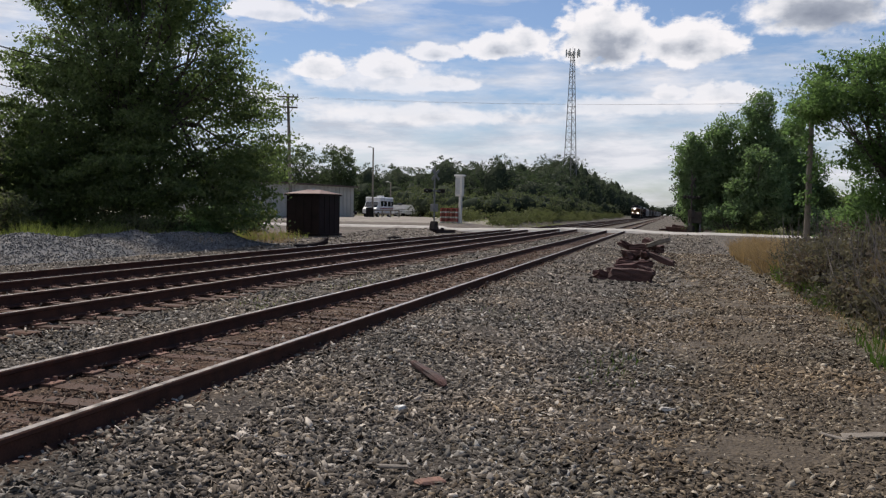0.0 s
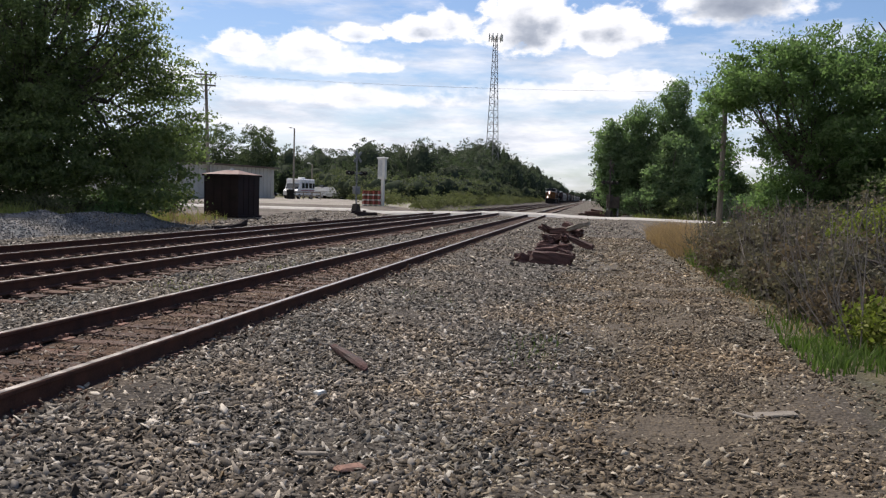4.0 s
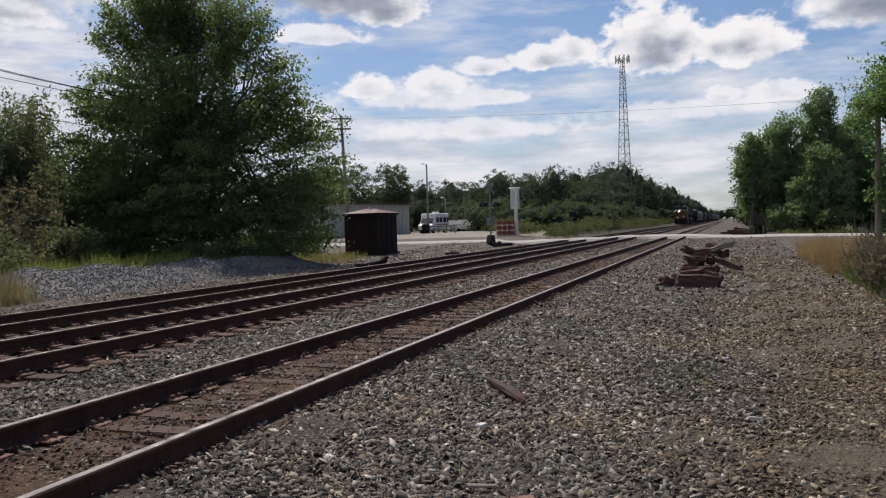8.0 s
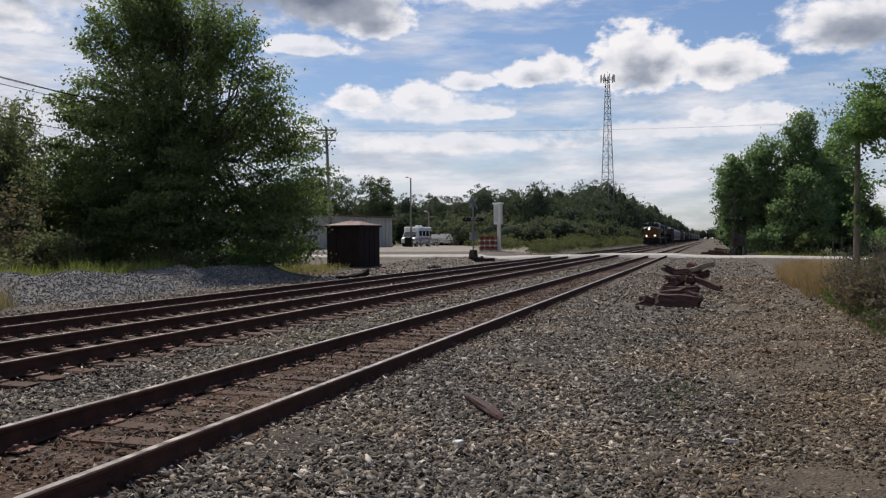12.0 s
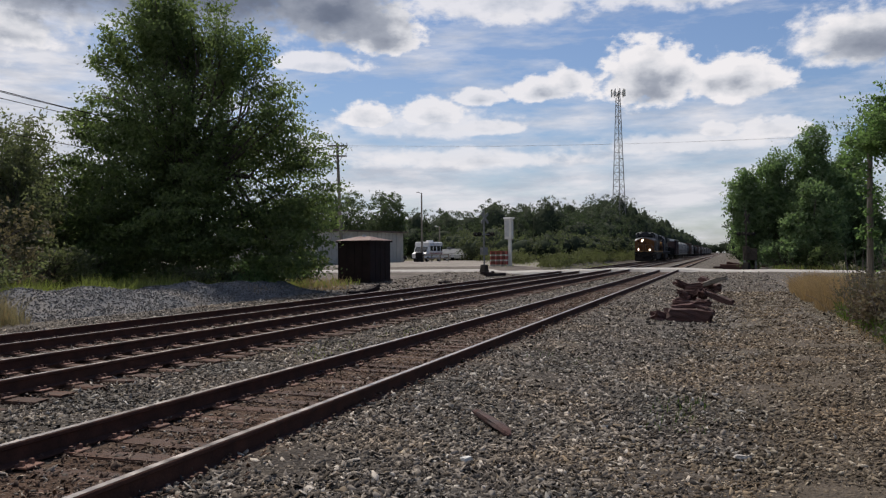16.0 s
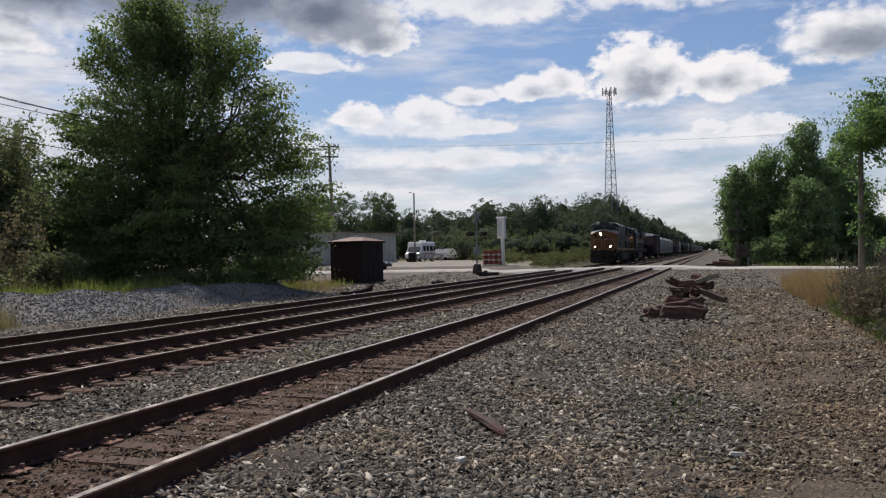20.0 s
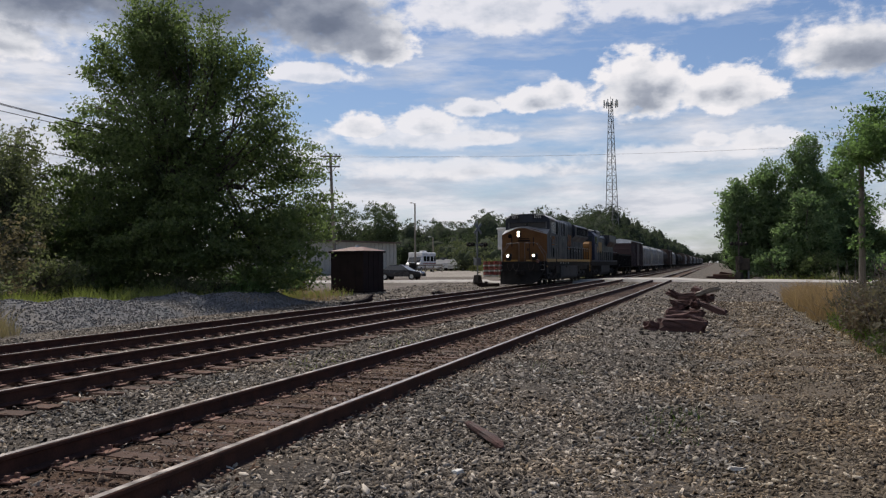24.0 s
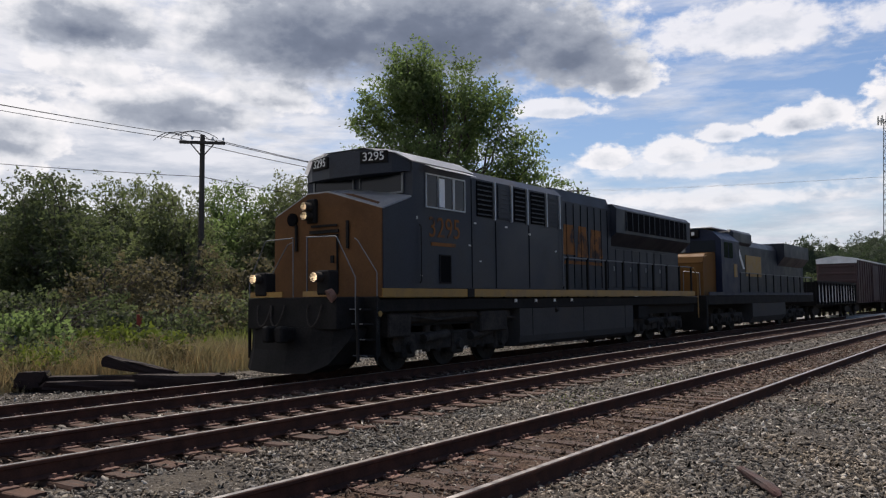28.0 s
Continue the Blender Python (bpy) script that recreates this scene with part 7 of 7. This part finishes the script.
        part("brake_pipe", bm, GREASE, e)
    # long hood
    bm = bmesh.new()
    prism(bm, [(-1.54, 1.84), (1.54, 1.84), (1.54, 4.55), (1.3, 4.76), (-1.3, 4.76), (-1.54, 4.55)], 4.45, 9.4)
    part("auxiliary_cab", bm, BLUE, e)
    for s in (-1, 1):
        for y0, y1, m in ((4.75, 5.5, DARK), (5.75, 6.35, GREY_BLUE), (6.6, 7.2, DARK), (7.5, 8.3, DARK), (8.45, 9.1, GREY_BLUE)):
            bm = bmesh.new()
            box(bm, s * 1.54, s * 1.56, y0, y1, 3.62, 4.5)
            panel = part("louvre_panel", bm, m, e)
            bm = bmesh.new()
            for k in range(7):
                box(bm, s * 1.555, s * 1.575, y0, y1, 3.67 + 0.12 * k, 3.7 + 0.12 * k)
            part("louvre_slats", bm, BLUE, panel)
            bm = bmesh.new()
            box(bm, s * 1.54, s * 1.6, y1 + 0.03, y1 + 0.08, 3.58, 4.54)
            part("louvre_post", bm, GALV, panel)
    bm = bmesh.new()
    prism(bm, [(-1.05, 1.7), (1.05, 1.7), (1.05, 4.35), (0.85, 4.62), (-0.85, 4.62), (-1.05, 4.35)], 9.4, 20.6)
    part("engine_hood", bm, GREY_BLUE, e, "dusty blue engine hood")
    bm = bmesh.new()
    prism(bm, [(-1.3, 1.84), (1.3, 1.84), (1.3, 4.5), (1.15, 4.86), (-1.15, 4.86), (-1.3, 4.5)], 9.45, 13.4)
    blower = part("exhaust_housing", bm, GREY_BLUE, e)
    for s in (-1, 1):
        for k in range(8):
            bm = bmesh.new()
            box(bm, s * 1.3, s * 1.315, 9.6 + 0.5 * k, 9.63 + 0.5 * k, 1.9, 4.45)
            part("hood_seam", bm, DARK, e)
            bm = bmesh.new()
            box(bm, s * 1.05, s * 1.075, 13.6 + 0.72 * k, 14.2 + 0.72 * k, 1.95, 3.25, 0.012)
            door = part("hood_door", bm, GREY_BLUE, e)
            bm = bmesh.new()
            box(bm, s * 1.075, s * 1.1, 14.1 + 0.72 * k, 14.13 + 0.72 * k, 2.5, 2.66)
            part("latch", bm, GALV, door)
    for s in (-1, 1):
        for k, (y0, y1, z0, z1) in enumerate(((9.85, 10.7, 2.9, 3.8), (10.85, 11.6, 2.85, 3.8), (11.75, 12.7, 2.85, 3.75), (9.9, 12.7, 2.62, 2.72))):
            bm = bmesh.new()
            outline = [(y0, z0), (y1, z0), (y1 - 0.12, z1), (y0 + 0.1, z1)]
            prism(bm, outline, s * 1.3, s * 1.31, "x")
            part("emblem", bm, FADED, e, "faded orange emblem shape")
    bm = bmesh.new()
    prism(bm, [(-1.05, 3.35), (1.05, 3.35), (1.5, 3.75), (1.52, 4.55), (1.35, 4.7), (-1.35, 4.7), (-1.52, 4.55), (-1.5, 3.75)], 13.4, 20.8)
    rad = part("radiator_housing", bm, BLUE, e, "flared dark radiator housing")
    for s in (-1, 1):
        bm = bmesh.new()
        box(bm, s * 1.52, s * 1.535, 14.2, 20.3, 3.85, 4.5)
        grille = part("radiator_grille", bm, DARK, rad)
        for k in range(12):
            bm = bmesh.new()
            box(bm, s * 1.53, s * 1.545, 14.2 + 0.52 * k, 14.24 + 0.52 * k, 3.85, 4.5)
            part("grille_bar", bm, BLUE, grille)
    bm = bmesh.new()
    rod(bm, (0, 11.0, 4.84), (0, 11.0, 4.98), 0.35, 0.3, 16)
    box(bm, -0.45, 0.45, 11.6, 13.1, 4.84, 4.96, 0.03)
    part("exhaust_stack", bm, BLACK, e)
    bm = bmesh.new()
    for y in (15.5, 17.5, 19.4):
        rod(bm, (0, y, 4.7), (0, y, 4.78), 0.7, sides=20)
    part("fan_cowls", bm, BLACK, e)
    bm = bmesh.new()
    for k in range(3):
        rod(bm, (-0.35 + 0.3 * k, 3.6, 4.98), (-0.35 + 0.3 * k, 3.2, 4.98), 0.05, 0.11, 10)
    box(bm, -0.5, 0.5, 3.5, 3.75, 4.88, 4.96)
    rod(bm, (0.3, 2.4, 4.88), (0.3, 2.4, 5.15), 0.03, sides=6)
    part("horn", bm, BLACK, e)
    # side handrails
    for s in (-1, 1):
        bm = bmesh.new()
        handrail(bm, [(s * 1.5, 9.5, 2.78), (s * 1.5, 21.0, 2.78)], 0.022)
        part("handrail", bm, LATTICE, e)
        for k in range(9):
            bm = bmesh.new()
            box(bm, s * 1.5 - 0.03, s * 1.5 + 0.03, 9.7 + 1.38 * k, 9.78 + 1.38 * k, 1.62, 2.8)
            part("stanchion", bm, BLACK, e)
        bm = bmesh.new()
        handrail(bm, [(s * 1.53, 21.5, 0.75), (s * 1.53, 21.5, 2.4), (s * 1.53, 21.0, 2.78)], 0.022)
        part("rear_handrail", bm, STRIPE, e)
    # tank and underframe
    bm = bmesh.new()
    prism(bm, [(-1.3, 0.32), (1.3, 0.32), (1.44, 0.42), (1.48, 0.6), (1.48, 1.36), (-1.48, 1.36), (-1.48, 0.6), (-1.44, 0.42)], 6.9, 14.7)
    tank = part("fuel_tank", bm, TANK, e, "grey fuel tank")
    for s in (-1, 1):
        for k in range(3):
            bm = bmesh.new()
            box(bm, s * 1.48, s * 1.488, 7.6 + 3.2 * k, 7.62 + 3.2 * k, 0.6, 1.34)
            part("tank_seam", bm, BLACK, tank)
        bm = bmesh.new()
        rod(bm, (s * 1.44, 9.0, 1.24), (s * 1.54, 9.0, 1.3), 0.07, sides=10)
        part("filler_cap", bm, GREASE, tank)
    for s in (-1, 1):
        bm = bmesh.new()
        rod(bm, (s * 1.2, 1.6, 1.2), (s * 1.2, 6.6, 1.2), 0.16, sides=12)
        part("air_reservoir", bm, GREASE, e)
        bm = bmesh.new()
        box(bm, s * 1.15, s * 1.45, 15.3, 16.2, 0.85, 1.32, 0.03)
        part("equipment_box", bm, BLACK, e)
    make_truck(e, 4.3, (-1.95, 0.0, 1.95), wheels)
    make_truck(e, 17.9, (-1.95, 0.0, 1.95), wheels)
    return e


def make_second_engine(wheels):
    e = thing("trailing_locomotive", label="second dark blue locomotive with a yellow nose", category="locomotive", group="train")
    bm = bmesh.new()
    box(bm, -1.5, 1.5, 0.6, 21.8, 1.25, 1.66, 0.03)
    part("frame", bm, BLACK, e)
    bm = bmesh.new()
    box(bm, -1.5, 1.5, 0.35, 0.6, 0.2, 1.66, 0.03)
    box(bm, -0.2, 0.2, -0.25, 0.4, 0.72, 1.02, 0.05)
    part("pilot", bm, BLACK, e)
    bm = bmesh.new()
    prism(bm, [(0.95, 1.66), (0.92, 2.7), (0.98, 3.05), (1.15, 3.3), (1.4, 3.42), (2.7, 3.55), (2.7, 1.66)], -1.22, 1.22, "x")
    nose = part("nose", bm, NOSE_LIGHTER, e, "yellow nose with a rounded brow")
    bm = bmesh.new()
    prism(bm, [(0.97, 3.06), (1.14, 3.31), (1.4, 3.43), (2.68, 3.56), (2.68, 3.59), (1.39, 3.46), (1.12, 3.335), (0.95, 3.07)], -1.18, 1.18, "x")
    part("nose_top", bm, NOSE_LIGHTER, nose)
    bm = bmesh.new()
    box(bm, -0.36, 0.3, 0.9, 0.925, 1.75, 2.95, 0.01)
    part("nose_door", bm, NOSE_LIGHTER, nose)
    bm = bmesh.new()
    handrail(bm, [(-1.2, 0.5, 1.66), (-1.2, 0.5, 2.6), (-0.5, 0.5, 2.7), (-0.5, 0.5, 1.66)], 0.016)
    handrail(bm, [(1.2, 0.5, 1.66), (1.2, 0.5, 2.6), (0.5, 0.5, 2.7), (0.5, 0.5, 1.66)], 0.016)
    part("front_handrail", bm, LATTICE, e)
    bm = bmesh.new()
    box(bm, -0.55, 0.55, 2.5, 2.7, 4.28, 4.6, 0.02)
    board = part("number_board", bm, BLACK, e)
    bm = bmesh.new()
    for k in range(4):
        box(bm, -0.42 + 0.22 * k, -0.28 + 0.22 * k, 2.485, 2.5, 4.36, 4.52)
    part("number_bar", bm, WHITE_PAINT, board)
    for s in (-1, 1):
        bm = bmesh.new()
        box(bm, s * 1.5, s * 1.515, 4.55, 5.05, 2.5, 3.1)
        part("cab_emblem", bm, STRIPE, e, "small yellow emblem panel")
    bm = bmesh.new()
    prism(bm, [(-1.5, 1.66), (1.5, 1.66), (1.5, 4.15), (1.1, 4.55), (0.5, 4.68), (-0.5, 4.68), (-1.1, 4.55), (-1.5, 4.15)], 2.7, 5.5)
    part("cab", bm, BLUE_CAB, e)
    bm = bmesh.new()
    box(bm, -1.15, 1.15, 2.55, 5.1, 4.66, 4.72, 0.02)
    part("cab_roof", bm, ROOF_GREY, e)
    for s in (-1, 1):
        bm = bmesh.new()
        box(bm, s * 0.1, s * 1.25, 2.66, 2.69, 3.62, 4.12)
        part("windshield", bm, GLASS, e)
        for y0, y1 in ((3.1, 3.7), (3.8, 4.4)):
            bm = bmesh.new()
            box(bm, s * 1.5, s * 1.515, y0, y1, 3.35, 4.05)
            part("side_window", bm, GLASS, e)
        bm = bmesh.new()
        prism(bm, [(6.5, 3.95), (6.85, 3.95), (7.8, 2.95), (7.5, 2.95)], s * 1.1, s * 1.125, "x")
        part("slanting_panel", bm, WHITE_PAINT, e, "pale slanting panel")
        bm = bmesh.new()
        box(bm, s * 1.1, s * 1.13, 8.0, 10.9, 2.6, 3.65)
        part("emblem", bm, STRIPE, e, "yellow emblem panel")
        bm = bmesh.new()
        box(bm, s * 1.5, s * 1.53, 0.7, 21.6, 1.66, 1.8)
        part("stripe", bm, BLUE_CAB, e)
        bm = bmesh.new()
        handrail(bm, [(s * 1.5, 5.4, 2.72), (s * 1.5, 21.4, 2.72)], 0.022)
        part("handrail", bm, LATTICE, e)
        for k in range(11):
            bm = bmesh.new()
            box(bm, s * 1.5 - 0.025, s * 1.5 + 0.025, 5.5 + 1.58 * k, 5.56 + 1.58 * k, 1.7, 2.73)
            part("stanchion", bm, BLACK, e)
    bm = bmesh.new()
    prism(bm, [(-1.1, 1.66), (1.1, 1.66), (1.1, 4.1), (0.9, 4.4), (-0.9, 4.4), (-1.1, 4.1)], 5.5, 21.0)
    part("engine_hood", bm, BLUE, e)
    bm = bmesh.new()
    box(bm, -1.25, 1.25, 5.4, 8.8, 4.1, 4.78, 0.12)
    part("blower_housing", bm, BLUE, e)
    bm = bmesh.new()
    prism(bm, [(-1.1, 3.3), (1.1, 3.3), (1.5, 3.8), (1.5, 4.55), (-1.5, 4.55), (-1.5, 3.8)], 14.5, 20.8)
    part("radiator_housing", bm, BLUE, e)
    bm = bmesh.new()
    prism(bm, [(-1.3, 0.32), (1.3, 0.32), (1.48, 0.6), (1.48, 1.3), (-1.48, 1.3), (-1.48, 0.6)], 7.6, 14.4)
    part("fuel_tank", bm, TANK, e)
    make_truck(e, 4.3, (-1.95, 0.0, 1.95), wheels)
    make_truck(e, 17.7, (-1.95, 0.0, 1.95), wheels)
    return e


def car_trucks(e, length):
    for y in (1.9, length - 1.9):
        bm = bmesh.new()
        for s in (-1, 1):
            prism(bm, [(y - 1.15, 0.5), (y - 0.4, 0.32), (y + 0.4, 0.32), (y + 1.15, 0.5), (y + 1.1, 0.72), (y + 0.4, 0.85), (y - 0.4, 0.85), (y - 1.1, 0.72)], s * 1.05 - 0.07, s * 1.05 + 0.07, "x")
        box(bm, -1.0, 1.0, y - 0.2, y + 0.2, 0.6, 0.95)
        part("truck_frame", bm, GREASE, e)
        for a in (-0.86, 0.86):
            bm = bmesh.new()
            for s in (-1, 1):
                rod(bm, (s * 0.67, y + a, 0.46), (s * 0.82, y + a, 0.46), 0.45, sides=18)
            rod(bm, (-0.7, y + a, 0.46), (0.7, y + a, 0.46), 0.08, sides=8)
            part("wheelset", bm, GREASE, e)
    bm = bmesh.new()
    box(bm, -0.15, 0.15, -0.4, length + 0.4, 0.75, 1.0)
    part("draft_gear", bm, BLACK, e)


def make_gondola():
    e = thing("gondola_car", label="low dark gondola car with pale graffiti on its side", category="freight car", group="train")
    n = 15.6
    bm = bmesh.new()
    for s in (-1, 1):
        box(bm, s * 1.4, s * 1.48, 0.3, n - 0.3, 1.0, 2.5)
        box(bm, s * 1.38, s * 1.56, 0.3, n - 0.3, 2.44, 2.58)
    for y in (0.3, n - 0.4):
        box(bm, -1.48, 1.48, y, y + 0.1, 1.0, 2.5)
    box(bm, -1.45, 1.45, 0.3, n - 0.3, 0.98, 1.12)
    part("body", bm, BLACK, e)
    for s in (-1, 1):
        for k in range(14):
            bm = bmesh.new()
            y = 0.6 + 1.1 * k
            box(bm, s * 1.48, s * 1.58, y, y + 0.14, 1.05, 2.46)
            part("side_post", bm, BLACK, e)
        rng = random.Random(5)
        bm = bmesh.new()
        for k in range(13):
            y = 0.85 + 1.1 * k
            prism(bm, [(y, 1.2 + rng.random() * 0.2), (y + 0.75, 1.15), (y + 0.8 - rng.random() * 0.3, 2.3), (y + 0.1 + rng.random() * 0.3, 2.25)], s * 1.481, s * 1.49, "x")
        part("graffiti", bm, WHITE_METAL, e, "pale painted graffiti shapes")
    car_trucks(e, n)
    return e


def make_boxcar(material, label, roof):
    e = thing("boxcar", label=label, category="freight car", group="train")
    n = 18.6
    bm = bmesh.new()
    box(bm, -1.48, 1.48, 0.2, n - 0.2, 1.0, 4.5, 0.04)
    body = part("body", bm, material, e)
    for s in (-1, 1):
        bm = bmesh.new()
        for k in range(16):
            y = 0.35 + 1.18 * k
            box(bm, s * 1.48, s * 1.54, y, y + 0.1, 1.05, 4.4)
        part("side_ribs", bm, material, e)
        bm = bmesh.new()
        box(bm, s * 1.55, s * 1.6, 7.6, 11.0, 1.15, 4.2)
        part("sliding_door", bm, material, e)
    bm = bmesh.new()
    for z in (1.5, 2.1, 2.7, 3.3, 3.9):
        box(bm, -1.35, 1.35, 0.12, 0.22, z, z + 0.18, 0.03)
    part("end_ribs", bm, material, e)
    bm = bmesh.new()
    prism(bm, [(-1.55, 4.46), (1.55, 4.46), (1.55, 4.56), (0, 4.8), (-1.55, 4.56)], 0.15, n - 0.15)
    top = part("roof", bm, roof, e)
    bm = bmesh.new()
    prism(bm, [(-1.5, 4.2), (1.5, 4.2), (1.52, 4.58), (0, 4.82), (-1.52, 4.58)], 0.1, 0.2)
    part("roof_end", bm, roof, top)
    car_trucks(e, n)
    return e


def make_hopper(material):
    e = thing("hopper_car", label="grey covered hopper car with rounded sides", category="freight car", group="train")
    n = 17.4
    bm = bmesh.new()
    side = [(-0.9, 0.95), (0.9, 0.95), (1.35, 1.5), (1.55, 2.4), (1.55, 3.2), (1.35, 3.9), (0.8, 4.35), (-0.8, 4.35), (-1.35, 3.9), (-1.55, 3.2), (-1.55, 2.4), (-1.35, 1.5)]
    prism(bm, side, 1.6, n - 1.6)
    part("body", bm, material, e, smooth=False)
    bm = bmesh.new()
    for s in (-1, 1):
        box(bm, s * 1.3, s * 1.5, 0.2, n - 0.2, 1.0, 1.28)
        for k in range(5):
            box(bm, s * 1.5, s * 1.6, 2.4 + 3.1 * k, 2.5 + 3.1 * k, 1.3, 3.7)
    for y in (0.2, n - 0.4):
        box(bm, -1.5, 1.5, y, y + 0.2, 0.95, 1.3)
    part("side_sill", bm, material, e)
    for k in range(3):
        bm = bmesh.new()
        y = 4.2 + 4.3 * k
        prism(bm, [(y - 1.6, 1.4), (y + 1.6, 1.4), (y + 0.4, 0.4), (y - 0.4, 0.4)], -0.9, 0.9, "x")
        part("discharge_chute", bm, GREASE, e)
    bm = bmesh.new()
    box(bm, -0.35, 0.35, 1.4, n - 1.4, 4.42, 4.5)
    part("running_board", bm, GALV, e)
    for s in (0, 1):
        bm = bmesh.new()
        y = 0.5 if not s else n - 0.5
        handrail(bm, [(-1.3, y, 1.2), (-1.3, y, 4.3)], 0.03)
        part("corner_post", bm, material, e)
        bm = bmesh.new()
        handrail(bm, [(1.3, y, 1.2), (1.3, y, 4.3)], 0.03)
        handrail(bm, [(1.02, y, 1.2), (1.02, y, 4.3)], 0.03)
        for k in range(8):
            handrail(bm, [(1.0, y, 1.4 + 0.38 * k), (1.35, y, 1.4 + 0.38 * k)], 0.02)
        part("end_ladder", bm, material, e)
    car_trucks(e, n)
    return e


def make_tank_car():
    e = thing("tank_car", label="black cylindrical tank car with a top platform", category="freight car", group="train")
    n = 17.0
    bm = bmesh.new()
    rod(bm, (0, 1.0, 2.75), (0, n - 1.0, 2.75), 1.5, sides=28)
    for y, s in ((1.0, -1), (n - 1.0, 1)):
        rod(bm, (0, y, 2.75), (0, y + s * 0.4, 2.75), 1.5, 1.0, 28)
    part("tank", bm, BLACK, e)
    bm = bmesh.new()
    box(bm, -0.8, 0.8, n / 2 - 1.2, n / 2 + 1.2, 4.22, 4.3)
    rod(bm, (0, n / 2, 4.2), (0, n / 2, 4.6), 0.4, sides=14)
    part("top_platform", bm, GREASE, e)
    bm = bmesh.new()
    box(bm, -1.2, 1.2, 0.2, n - 0.2, 0.95, 1.2)
    part("underframe", bm, BLACK, e)
    car_trucks(e, n)
    return e


WHEELS = []
TRAIN = []


def make_train():
    y = NOSE_END
    x, z = RAILS[2][0] - 0.06, RAILS[2][1]
    lead_wheels, second_wheels = [], []
    lead = make_lead_engine(lead_wheels)
    second = make_second_engine(second_wheels)
    WHEELS.extend(lead_wheels + second_wheels)
    gondola, box_a = make_gondola(), make_boxcar(MAROON, "tall maroon boxcar with a pale roof edge", ROOF_GREY)
    hopper, tank, box_b = make_hopper(CAR_GREY), make_tank_car(), make_boxcar(CAR_BROWN, "dull brown steel boxcar with ribbed sides", CAR_BROWN)
    order = [(lead, 22.3), (second, 22.4), (gondola, 16.2), (box_a, 19.2), (hopper, 18.0), (hopper, 18.0), (hopper, 18.0), (tank, 17.6), (box_b, 19.2), (hopper, 18.0), (gondola, 16.2), (tank, 17.6), (tank, 17.6), (box_b, 19.2), (hopper, 18.0), (tank, 17.6), (box_b, 19.2), (tank, 17.6), (hopper, 18), (box_b, 19.2)] + [(tank, 17.6), (hopper, 18.0), (hopper, 18.0), (box_b, 19.2)] * 4
    used = set()
    for ob, length in order:
        car = ob if ob not in used else copy_thing(ob, pose(x, y, z))
        used.add(ob)
        TRAIN.append((car, x, y, z))
        y += length


make_train()


def motions():
    """The train rolls along the far track at an even pace, its wheels turning."""
    times = [0.0, 0.2, 0.6] + list(range(1, 28)) + [27.4, 27.8, 28.0]
    for car, x, y, z in TRAIN:
        walk(car, [(t, pose(x, y + SPEED * (28.0 - t), z)) for t in times])
    stops = [(0.0, -64.0), (9.0, -63.0), (11.0, -58.0), (17.0, -39.0), (19.0, -34.2), (20.0, -33.1), (20.5, -32.58), (20.8, -31.85), (21.5, -30.45), (22.4, -29.75), (23.2, -29.58), (24.0, -29.56), (28.0, -29.56)]
    walk(sedan, [(t, pose(x, 77.6, gz(-29, 77.6) + 0.06, 0, 0, 90)) for t, x in stops])
    steps = [k / 15 for k in range(421)]
    for wheel, y, r in WHEELS:
        walk(wheel, [(t, pose(0, y, r, math.degrees(SPEED * t / r) % 360)) for t in steps])


motions()
